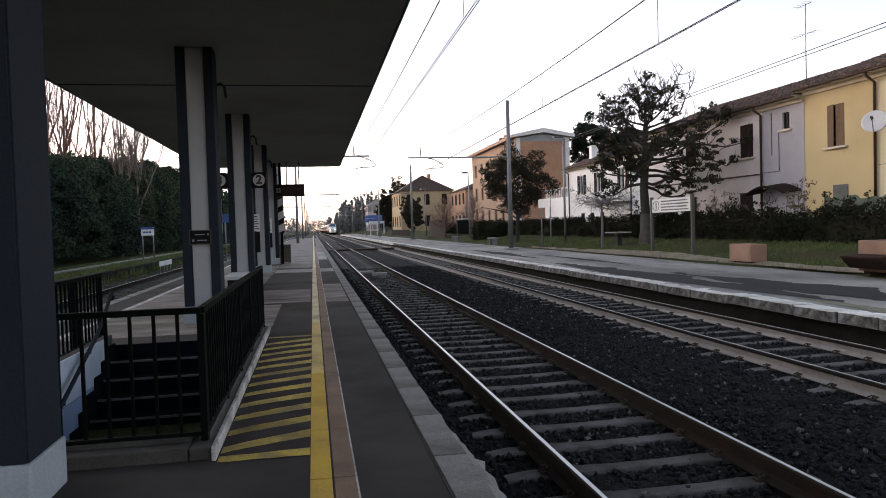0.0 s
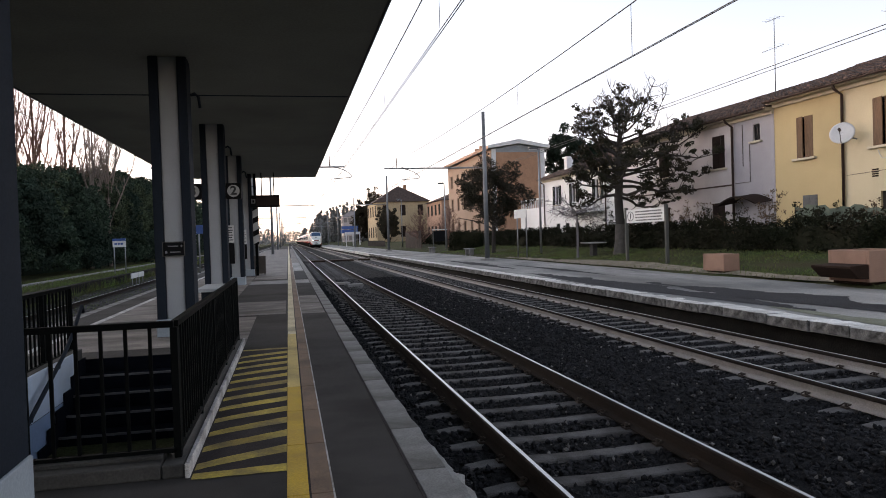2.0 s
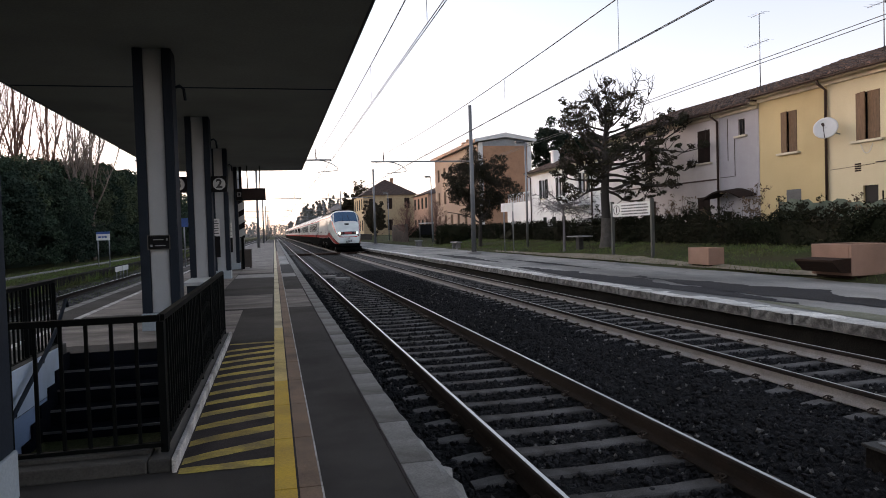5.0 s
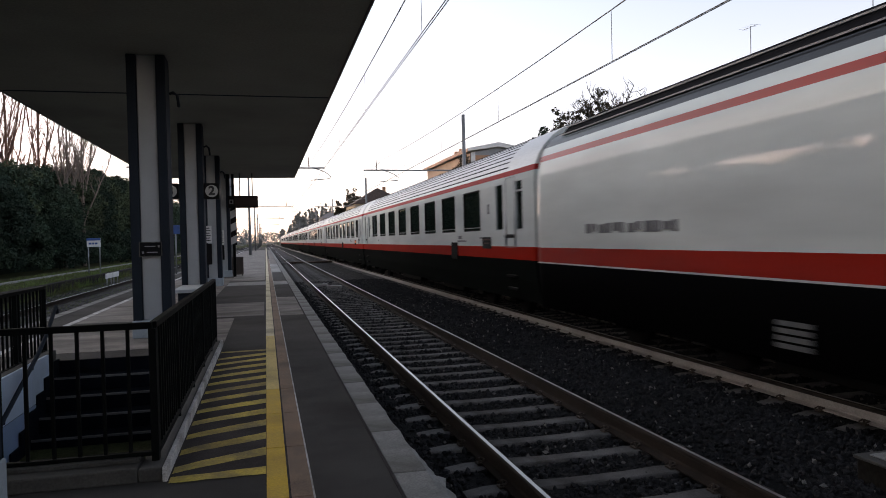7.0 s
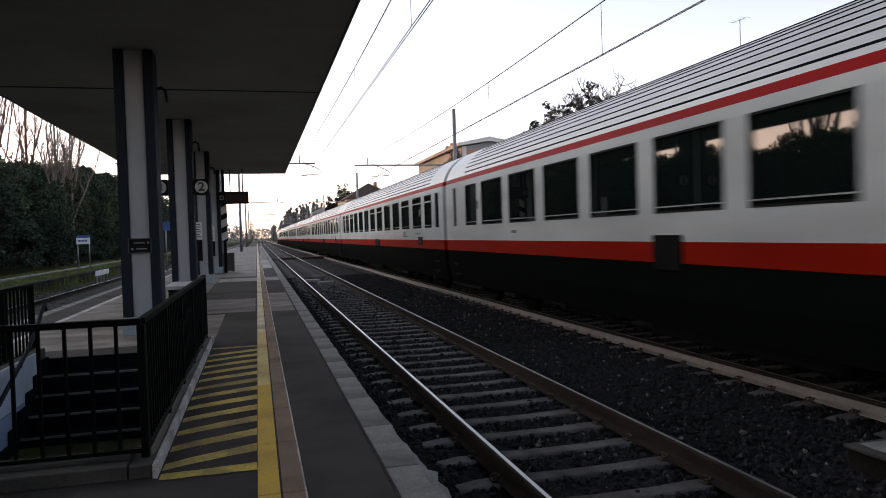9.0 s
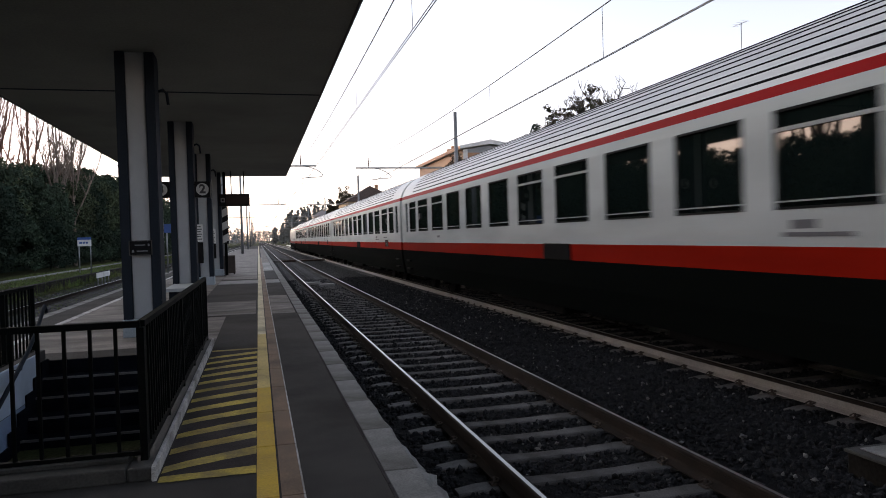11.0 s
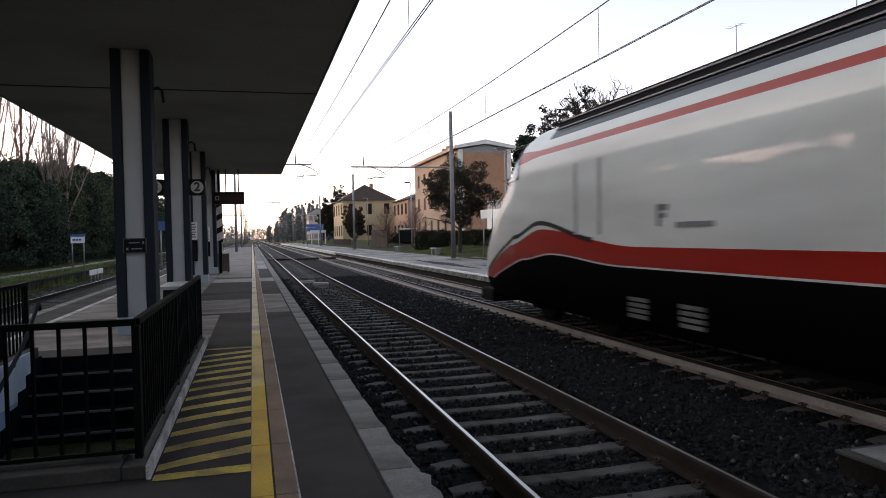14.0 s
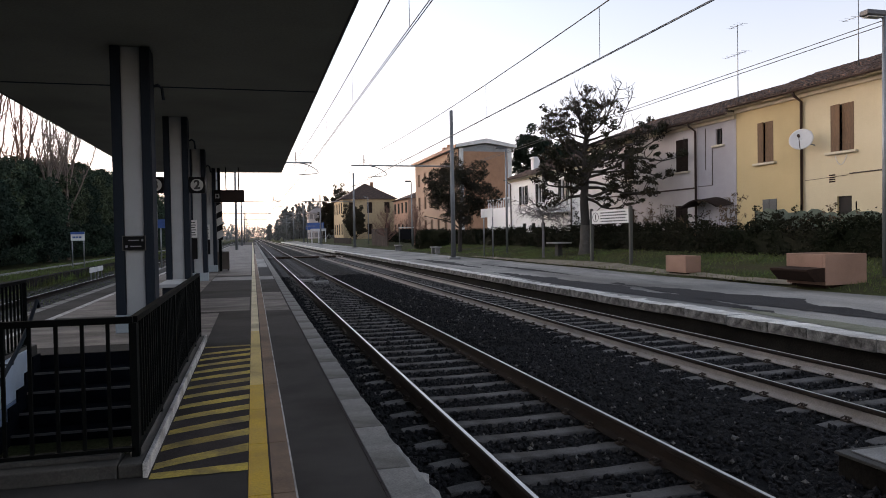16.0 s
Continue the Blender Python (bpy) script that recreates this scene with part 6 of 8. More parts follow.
def cantilever(parent, x_mast, x_track, y, beyond, back):
    """The bracket arm from a mast to the wire over a track, with its steady arm and insulators."""
    s = 1 if x_track > x_mast else -1
    bm = bm_new()
    tube(bm, [(x_mast, y, 5.40), (x_track + s * beyond, y, 5.42)], 0.045, 8)
    tube(bm, [(x_mast, y, 6.3), (x_track + s * 0.2, y, 5.44)], 0.010, 5)
    part("bracket_arm", bm, STEEL, parent)
    bm = bm_new()
    reach = [(0.0, 5.40), (0.35, 5.33), (0.68, 5.19), (0.92, 5.02), (1.0, 4.90), (0.93, 4.83), (0.6, 4.80), (0.2, 4.78), (-0.14, 4.74)]
    tube(bm, [(x_track + u, y, z) for u, z in reach], 0.026, 6)
    part("steady_arm", bm, STEEL, parent)
    bm = bm_new()
    rod(bm, (x_track - back, y, 5.43), (x_track - back, y, 6.02), 0.022, 0.022, 6)
    for k in range(3):
        rod(bm, (x_track - back, y, 5.55 + 0.1 * k), (x_track - back, y, 5.60 + 0.1 * k), 0.045, 0.045, 10)
    part("insulator", bm, CERAMIC, parent)
    bm = bm_new()
    for k in range(4):
        rod(bm, (x_mast + s * (0.35 + 0.09 * k), y, 5.405), (x_mast + s * (0.39 + 0.09 * k), y, 5.405), 0.085, 0.085, 10)
    part("insulator", bm, CERAMIC, parent)


def build_masts():
    for i, y in enumerate(SUPPORTS):
        m = thing("catenary_mast", pose(0, 0, 0), "grey steel mast with a bracket arm over the track", "catenary mast", "overhead line masts")
        bm = bm_new()
        rod(bm, (11.6, y, -0.3), (11.6, y, 8.72), 0.15, 0.10, 14)
        part("pole", bm, mat("grey_mast_paint", (0.20, 0.21, 0.22), 0.6, 0.2, scale=1.2, fine=40, spread=0.15, stains=0.4) if i == 0 else bpy.data.materials["grey_mast_paint"], m)
        bm = bm_new()
        box(bm, 11.25, 11.95, y - 0.35, y + 0.35, -0.3, 0.0, 0.03)
        part("footing", bm, CONCRETE, m)
        cantilever(m, 11.6, TRACK_2, y, 1.08, 0.33)
        if y > 35:
            yy = y - 1.3
            m = thing("catenary_mast", pose(0, 0, 0), "grey steel mast with a bracket arm over the track", "catenary mast", "overhead line masts")
            bm = bm_new()
            rod(bm, (-1.7, yy, -0.1), (-1.7, yy, 10.1 if 80 < yy < 85 else 8.0), 0.16, 0.10, 12)
            part("pole", bm, bpy.data.materials["grey_mast_paint"], m)
            cantilever(m, -1.7, TRACK_1, yy, 0.63, 0.2)
            bm = bm_new()
            tube(bm, [(-1.7, yy, 5.42), (-6.9, yy, 5.46)], 0.05, 8)
            part("bracket_arm", bm, STEEL, m)


def build_wires():
    for name, x, shift in (("overhead_wire", TRACK_1, -1.3), ("overhead_wire", TRACK_2, 0.0), ("overhead_wire", TRACK_3, -1.3)):
        w = thing(name, pose(0, 0, 0), "copper contact wire hung from a messenger cable", "overhead wire", "overhead wires")
        sup = [s + shift for s in [-44.0] + SUPPORTS + [380.0, 440.0, 500.0]]
        bm = bm_new()
        st = []
        for i, y in enumerate(sup):
            st.append((x + (-0.13 if i % 2 else 0.13), y, 4.75))
        tube(bm, st, 0.009, 5)
        part("contact_wire", bm, WIRE, w)
        if x > 0:
            bm = bm_new()
            tube(bm, [(q[0] + 0.04, q[1], q[2]) for q in st], 0.009, 5)
            part("contact_wire", bm, WIRE, w)
        bm = bm_new()
        drops = bm_new()
        whole = []
        for a, b in zip(st[:-1], st[1:]):
            pts = []
            for k in range(13):
                t = k / 12
                z = 6.08 - (0.38 * 4 * t * (1 - t))
                pts.append((a[0] + (b[0] - a[0]) * t, a[1] + (b[1] - a[1]) * t, z))
            whole += pts[:-1]
            for k in range(1, 12):
                if k % 2 == 0 and a[1] < 150:
                    p = pts[k]
                    rod(drops, p, (p[0], p[1], 4.76), 0.006, 0.006, 4)
        tube(bm, whole, 0.013, 5)
        part("messenger_cable", bm, WIRE, w)
        tagged(part("dropper_wire", drops, WIRE, w), kind="stuff")
    c = thing("telephone_cable", pose(0, 0, 0), "pair of black cables strung along the houses", "cable")
    for dz in (0.0, 0.13):
        bm = bm_new()
        pts = [(17.0, 2 + 4.6 * k, 6.98 + dz - 0.012 * k) for k in range(12)]
        tube(bm, pts, 0.013, 5)
        part("cable", bm, WIRE, c)


# ---- plants ----
def limb(bm, rng, a, d, length, r, bends=4, up=0.1, wander=0.25):
    """A crooked tapering branch; returns the points along it."""
    pts = [Vector(a)]
    d = Vector(d).normalized()
    for k in range(bends):
        d = (d + Vector(rng.normal(0, wander, 3).tolist()) + Vector((0, 0, up))).normalized()
        pts.append(pts[-1] + d * (length / bends))
    n = 6 if r > 0.04 else 4
    for k in range(bends):
        rod(bm, pts[k], pts[k + 1], r * (1 - k / bends * 0.75), r * (1 - (k + 1) / bends * 0.75), n, False)
    return pts, d


def build_magnolia(x, y, z):
    rng = np.random.default_rng(17)
    t = thing("magnolia_tree", pose(x, y, z), "tall magnolia with sparse dark leathery leaves and bare top", "tree")
    bm = bm_new()
    trunk = [Vector(v) for v in ((0, 0, -0.2), (0.02, 0, 1.2), (-0.03, 0.05, 2.6), (0.06, 0.0, 3.8), (0.02, 0.05, 4.9), (0.12, 0, 5.8), (0.06, 0.0, 6.55))]
    rr = [0.30, 0.22, 0.20, 0.17, 0.13, 0.09, 0.04]
    for k in range(6):
        rod(bm, trunk[k], trunk[k + 1], rr[k], rr[k + 1], 10, False)
    clumps, sizes = [], []
    n = 40
    for i in range(n):
        f = i / (n - 1)
        h = 2.7 + 3.75 * f
        az = i * 2.39996 + rng.uniform(-0.3, 0.3)
        L = float(np.interp(f, [0, 0.12, 0.45, 0.8, 1], [2.0, 3.6, 3.6, 2.4, 1.1])) * rng.uniform(0.78, 1.12) * (1.0 + 0.30 * math.cos(az + 0.45))
        k = min(int(np.searchsorted([p.z for p in trunk], h)) - 1, 5)
        base = trunk[k].lerp(trunk[k + 1], (h - trunk[k].z) / (trunk[k + 1].z - trunk[k].z))
        pts, d = limb(bm, rng, base, (math.cos(az), math.sin(az), 0.06 + 0.55 * f * f), L, 0.085 - 0.035 * f, 6, 0.035 + 0.03 * f, 0.19)
        for j, q in enumerate(pts[2:]):
            for _ in range(2 if j < 3 else 3):
                sub, d2 = limb(bm, rng, q, Vector(rng.normal(0, 0.9, 3).tolist()) + d * 1.1 + Vector((0, 0, 0.55)), rng.uniform(0.45, 1.0), 0.024, 4, 0.16, 0.28)
                z2 = sub[-1].z
                leafy = rng.uniform() < (0.90 if z2 < 4.8 else 0.72 if z2 < 5.8 else 0.42 if z2 < 6.6 else 0.12)
                if leafy:
                    for e in (sub[-1], sub[-2]):
                        clumps.append((e + Vector(rng.normal(0, 0.06, 3).tolist()))[:])
                        sizes.append(rng.uniform(0.14, 0.27))
                else:
                    for _ in range(2):
                        limb(bm, rng, sub[-2], Vector(rng.normal(0, 0.8, 3).tolist()) + Vector((0, 0, 0.9)), rng.uniform(0.3, 0.6), 0.014, 3, 0.2, 0.25)
    part("trunk", bm, BARK, t, "dark branching trunk with pale base")
    bm = bm_new()
    for (za, ra), (zb, rb) in zip(((-0.2, 0.40), (0.25, 0.31), (0.7, 0.265)), ((0.25, 0.31), (0.7, 0.265), (1.35, 0.235))):
        rod(bm, (0, 0, za), (0.01, 0, zb), ra, rb, 14, False)
    part("whitened_base", bm, TWIG_GREY, t, "pale grey foot of the trunk")
    leaves("crown", rng, clumps, sizes, 36, 0.07, LEAF, t, 0.5)


def build_round_tree(name, label, x, y, z, h, r, trunk_h, material, seed, clumps=150, per=90, size=0.10, category="tree"):
    rng = np.random.default_rng(seed)
    t = thing(name, pose(x, y, z), label, category)
    bm = bm_new()
    rod(bm, (0, 0, -0.2), (0.05, 0, trunk_h + 0.5), 0.16, 0.11, 8, False)
    trunk = part("trunk", bm, BARK, t)
    for i in range(9):
        az = i * 2.4
        bm = bm_new()
        limb(bm, rng, (0, 0, trunk_h + 0.1 * i), (math.cos(az), math.sin(az), 0.9), r * 0.9, 0.06, 4, 0.1, 0.25)
        part("limb", bm, BARK, trunk)
    c, s = [], []
    mid = trunk_h + (h - trunk_h) * 0.5
    while len(c) < clumps:
        p = rng.normal(0, 1, 3)
        p = p / np.linalg.norm(p) * rng.uniform(0.3, 1.0) ** 0.5
        lump = 0.8 + 0.55 * noise.noise((p[0] * 1.7, p[1] * 1.7, p[2] * 1.7 + seed))
        c.append((p[0] * r * lump, p[1] * r * lump, mid + p[2] * (h - trunk_h) * 0.5 * lump))
        s.append(rng.uniform(0.2, 0.42) * r / 2.2)
    leaves("crown", rng, c, s, per, size, material, t)


def build_bare_tree(label, x, y, z, h, spread, seed, material, levels=26, r0=0.14):
    rng = np.random.default_rng(seed)
    t = thing("bare_tree", pose(x, y, z), label, "tree", "bare trees")
    bm = bm_new()
    pts, d = limb(bm, rng, (0, 0, -0.2), (0, 0, 1), h * 0.85, r0, 7, 0.5, 0.05)
    for i in range(levels):
        f = 0.18 + 0.8 * i / levels
        k = min(int(f * 7), 6)
        base = pts[k].lerp(pts[k + 1], f * 7 - k)
        az = i * 2.4 + rng.uniform(-0.4, 0.4)
        L = (spread * (1.25 - f)) * rng.uniform(0.8, 1.2)
        p2, d2 = limb(bm, rng, base, (math.cos(az), math.sin(az), 0.6), L, r0 * 0.32 * (1.15 - f * 0.6), 5, 0.08, 0.14)
        for q in p2[1:]:
            for _ in range(3):
                p3, d3 = limb(bm, rng, q, Vector(rng.normal(0, 0.7, 3).tolist()) + d2 + Vector((0, 0, 0.2)), L * rng.uniform(0.22, 0.45), r0 * 0.1, 3, 0.15, 0.25)
                limb(bm, rng, p3[1], Vector(rng.normal(0, 0.7, 3).tolist()) + d3, L * 0.2, r0 * 0.055, 2, 0.1, 0.25)
    part("trunk", bm, material, t)


def build_poplar(x, y, z, h, seed, material, low=0.16, reach=0.15):
    """A tall bare tree: several stems that rise steeply from low on the trunk like the ribs of a fan."""
    rng = np.random.default_rng(seed)
    t = thing("poplar", pose(x, y, z), "tall bare poplar with upright reddish twigs" if material == POPLAR else "bare pale-barked tree with fanning stems", "tree", "bare trees")
    bm = bm_new()
    pts, d = limb(bm, rng, (0, 0, -0.2), (0, 0, 1), h * 0.97, 0.17, 8, 0.6, 0.035)
    stems = [(pts, 1.0)]
    for i in range(9):
        f = low + 0.32 * i / 9
        base = pts[int(f * 8)].lerp(pts[int(f * 8) + 1], f * 8 - int(f * 8))
        az = i * 2.4 + rng.uniform(-0.3, 0.3)
        tilt = rng.uniform(0.75, 1.25) * reach * 2.2
        p2, _ = limb(bm, rng, base, (math.cos(az) * tilt, math.sin(az) * tilt, 1.0), h * (0.93 - f) * rng.uniform(0.72, 0.98), 0.085, 8, 0.07, 0.055)
        stems.append((p2, 0.75))
    for p2, size in stems:
        for j in range(2, 8):
            for _ in range(3):
                az = rng.uniform(0, math.tau)
                q = p2[j].lerp(p2[min(j + 1, len(p2) - 1)], rng.uniform())
                p3, d3 = limb(bm, rng, q, (math.cos(az) * 0.42, math.sin(az) * 0.42, 1.0), h * rng.uniform(0.07, 0.16) * (1.2 - j / 10), 0.026, 4, 0.08, 0.10)
                for e in p3[1:3]:
                    limb(bm, rng, e, d3 + Vector(rng.normal(0, 0.35, 3).tolist()), h * rng.uniform(0.03, 0.07), 0.015, 2, 0.1, 0.12)
    part("trunk", bm, material, t)


def build_garden_tree(x, y, z):
    """A small bare tree with a straight stem and a flat, twiggy head."""
    rng = np.random.default_rng(61)
    t = thing("bare_tree", pose(x, y, z), "small bare ornamental tree with a flat twiggy head", "tree", "bare trees")
    bm = bm_new()
    rod(bm, (0, 0, -0.15), (0.02, 0, 1.2), 0.075, 0.06, 8, False)
    rod(bm, (0.02, 0, 1.2), (0.0, 0.03, 2.15), 0.06, 0.05, 8, False)
    for i in range(16):
        az = i * 2.4
        p2, d2 = limb(bm, rng, (0, 0.03, 1.85 + 0.03 * i), (math.cos(az), math.sin(az), 0.45), rng.uniform(1.1, 1.9), 0.03, 5, -0.02, 0.2)
        for q in p2[1:]:
            for _ in range(3):
                p3, d3 = limb(bm, rng, q, Vector(rng.normal(0, 0.8, 3).tolist()) + d2, rng.uniform(0.3, 0.7), 0.012, 3, 0.0, 0.3)
                limb(bm, rng, p3[1], Vector(rng.normal(0, 0.8, 3).tolist()) + d3, 0.3, 0.008, 2, 0.0, 0.3)
    part("trunk", bm, TWIG_LILAC, t)


def build_shrub_bank():
    """Dense evergreens along the old platform: rounded bushes of several greens before a dark core."""
    rng = np.random.default_rng(21)
    wood = thing("evergreen_thicket", pose(0, 0, 0), "dense dark evergreen shrubs and trees beyond the tracks", "thicket", kind="stuff")
    crest = lambda y: float(np.interp(y, [20, 46, 55, 65, 78, 92, 120], [5.4, 6.5, 7.4, 8.1, 8.7, 9.5, 8.4])) + 0.5 * noise.noise((y * 0.16, 2.2, 0))
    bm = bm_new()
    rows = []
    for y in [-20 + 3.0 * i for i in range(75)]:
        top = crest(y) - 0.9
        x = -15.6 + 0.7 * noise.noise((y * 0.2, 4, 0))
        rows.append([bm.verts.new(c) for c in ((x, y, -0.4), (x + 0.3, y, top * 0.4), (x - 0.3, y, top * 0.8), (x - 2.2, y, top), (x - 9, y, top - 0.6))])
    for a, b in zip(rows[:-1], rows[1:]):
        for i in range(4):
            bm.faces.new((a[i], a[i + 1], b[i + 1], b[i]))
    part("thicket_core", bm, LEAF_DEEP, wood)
    sets = {0: ([], []), 1: ([], []), 2: ([], [])}

    def bush(x, y, z, r, tall, kind, n):
        d = rng.normal(size=(n, 3))
        d /= np.linalg.norm(d, axis=1)[:, None]
        d[:, 0] = np.where(rng.uniform(size=n) < 0.8, abs(d[:, 0]), d[:, 0])
        d[:, 2] = np.where(d[:, 2] < -0.5, -d[:, 2], d[:, 2])
        for q in d:
            lump = 0.82 + 0.45 * noise.noise((q[0] * 1.8 + x, q[1] * 1.8 + y, q[2] * 1.8))
            sets[kind][0].append((x + q[0] * r * lump * 0.75, y + q[1] * r * lump, max(z + q[2] * tall * lump, -0.1)))
            sets[kind][1].append(rng.uniform(0.25, 0.5))

    y = -8.0
    while y < 112:
        near = y < 96
        c = crest(y)
        r = rng.uniform(2.2, 3.6)
        bush(-16.6 + rng.normal(0, 0.4), y, c - 2.2, r, 2.2, int(rng.integers(0, 3)), int(34 * r))
        if rng.uniform() < 0.9:
            bush(-15.0 + rng.normal(0, 0.5), y + rng.uniform(-1, 1), c * rng.uniform(0.42, 0.56), r * 0.9, c * 0.34, int(rng.integers(0, 3)), int(36 * r))
        bush(-13.9 + rng.normal(0, 0.4), y + rng.uniform(-1.5, 1.5), 1.1, rng.uniform(1.3, 2.2), rng.uniform(1.4, 2.4), int(rng.choice([0, 2, 2])), 60)
        y += r * rng.uniform(0.75, 1.05)
    for k, m in ((0, LEAF_WOOD), (1, LEAF_OLIVE), (2, LEAF_DEEP)):
        tagged(leaves("foliage", rng, *sets[k], 46, 0.105, m, wood), kind="stuff")
    c, w = [], []
    y = 100.0
    while y < 200:
        for _ in range(26):
            c.append((-15 + rng.normal(0, 1.6), y + rng.normal(0, 3), rng.uniform(0.3, 8.3)))
            w.append(rng.uniform(0.6, 1.1))
        y += 4.0
    tagged(leaves("foliage", rng, c, w, 46, 0.22, LEAF_WOOD, wood), kind="stuff")
    # brown climbers and dead twigs along the crest
    c, w = [], []
    for y in np.arange(44, 78, 0.28):
        c.append((-15.9 + rng.normal(0, 0.5), float(y), crest(float(y)) - rng.uniform(-0.1, 1.5)))
        w.append(rng.uniform(0.3, 0.6))
    tagged(leaves("dry_climber", rng, c, w, 22, 0.075, LEAF_DRY, wood), kind="stuff")


def build_hedge():
    rng = np.random.default_rng(31)
    hd = thing("hedge", pose(0, 0, 0), "low dark hedge with straggling shrubs before the houses", "hedge", kind="stuff")
    c, s = [], []
    for _ in range(3000):
        y = rng.uniform(8, 98)
        top = 1.62 + 0.16 * noise.noise((y * 0.6, 0, 2))
        c.append((17.5 + rng.uniform(-0.55, 0.5), y, rng.uniform(0.35, top)))
        s.append(rng.uniform(0.2, 0.42))
    tagged(leaves("foliage", rng, c, s, 52, 0.06, LEAF_HEDGE, hd), kind="stuff")
    bm = bm_new()
    ys = [6 + 1.0 * i for i in range(93)]
    rows = [[bm.verts.new(v) for v in ((17.15, y, 0.1), (17.2, y, 1.3 + 0.2 * noise.noise((y, 0, 0))), (17.9, y, 1.35), (18.1, y, 0.1))] for y in ys]
    for a, b in zip(rows[:-1], rows[1:]):
        for i in range(3):
            bm.faces.new((a[i], a[i + 1], b[i + 1], b[i]))
    part("hedge_core", bm, LEAF_HEDGE, hd)
    # straggling bushes, some dry
    for i, (x, y, h, m, k) in enumerate([(18.2, 24.7, 2.7, LEAF_DRY, 1), (18.3, 28.6, 2.0, LEAF_HEDGE, 0), (18.2, 33.0, 2.3, LEAF_HEDGE, 0), (18.2, 31.2, 2.2, LEAF_DRY, 1), (18.3, 19.4, 1.7, LEAF_DRY, 1), (18.3, 22.0, 1.9, LEAF_HEDGE, 0), (18.2, 37.5, 2.5, LEAF_HEDGE, 0), (18.2, 27.0, 1.8, LEAF_HEDGE, 0), (18.3, 29.9, 2.4, LEAF_DRY, 1)]):
        b = thing("shrub", pose(x, y, 0.4), "straggling half-bare garden shrub" if k else "dark leafy garden shrub", "shrub", "garden shrubs")
        bm = bm_new()
        cc, ss = [], []
        for j in range(16):
            pts, d = limb(bm, rng, (rng.uniform(-0.2, 0.2), rng.uniform(-0.4, 0.4), 0), (rng.normal(0, 0.4), rng.normal(0, 0.5), 1.2), h * rng.uniform(0.5, 1.0), 0.014, 5, 0.1, 0.2)
            cc += [p[:] for p in pts[2:]]
            ss += [rng.uniform(0.1, 0.2) for _ in pts[2:]]
        part("stem", bm, BARK, b)
        leaves("foliage", rng, cc, ss, 14 if k else 30, 0.05, m, b)
    # green net behind the hedge
    f = thing("net_fence", pose(0, 0, 0), "sagging green shade-net fence on thin posts", "fence")
    bm = bm_new()
    cols = []
    for i in range(34):
        y = 14.0 + 0.29 * i
        sag = 0.06 * math.sin(i * 0.9) + 0.05 * math.sin(i * 2.3)
        top = 2.12 + sag - 0.06 * (23.8 - y) * 0.9
        cols.append([bm.verts.new((18.75 + 0.05 * math.sin(i * 1.7 + j), y, 0.4 + (top - 0.4) * j / 4)) for j in range(5)])
    for a, b in zip(cols[:-1], cols[1:]):
        for j in range(4):
            bm.faces.new((a[j], b[j], b[j + 1], a[j + 1]))
    o = part("net", bm, NET, f)
    s = o.modifiers.new("thick", "SOLIDIFY")
    s.thickness = 0.01
    for y in (14.0, 16.4, 18.9, 21.3, 23.7):
        bm = bm_new()
        rod(bm, (18.82, y, 0.2), (18.82, y, 2.2), 0.025, 0.025, 6)
        part("post", bm, IRON, f)


def build_grass():
    rng = np.random.default_rng(41)
    vs, fs = [], []

    def zone(n, x0, x1, y0, y1, zf, h0, h1):
        x, y = rng.uniform(x0, x1, n), rng.uniform(y0, y1, n)
        k = np.array([noise.noise((a * 0.5, b * 0.35, 7)) for a, b in zip(x, y)])
        keep = k + rng.uniform(-0.35, 0.5, n) > -0.1
        # worn thin where people step off the platform
        keep &= ~((x > 12.6) & (x < 13.3 + 0.8 * np.exp(-((y - 27.0) / 5.5) ** 2)) & (rng.uniform(0, 1, n) < 0.8))
        x, y = x[keep], y[keep]
        z = np.array([zf(a) for a in x])
        h = rng.uniform(h0, h1, len(x))
        a = rng.uniform(0, math.tau, len(x))
        w = 0.012
        p0 = np.stack([x - w * np.cos(a), y - w * np.sin(a), z], 1)
        p1 = np.stack([x + w * np.cos(a), y + w * np.sin(a), z], 1)
        p2 = np.stack([x + rng.normal(0, 0.05, len(x)), y + rng.normal(0, 0.05, len(x)), z + h], 1)
        o = sum(len(v) for v in vs)
        vs.append(np.stack([p0, p1, p2], 1).reshape(-1, 3))
        fs.append(np.arange(len(x) * 3).reshape(-1, 3) + o)

    right = lambda x: float(np.interp(x, [8.7, 12.5, 13.4, 15, 17.2, 19], [-0.4, -0.08, 0.0, 0.14, 0.48, 0.58]))
    zone(42000, 12.8, 17.3, 11, 62, right, 0.05, 0.13)
    zone(26000, -12.4, -8.95, 12, 90, lambda x: -0.17, 0.06, 0.16)
    zone(9000, -8.6, -4.6, 12, 60, lambda x: -0.64, 0.05, 0.13)
    zone(5000, -8.98, -8.6, 10, 80, lambda x: -0.55, 0.2, 0.5)
    me = raw_mesh("grass", np.concatenate(vs).tolist(), np.concatenate(fs).tolist(), BLADES)
    tagged(new("grass", me), "short damp green grass blades", "grass", kind="stuff")


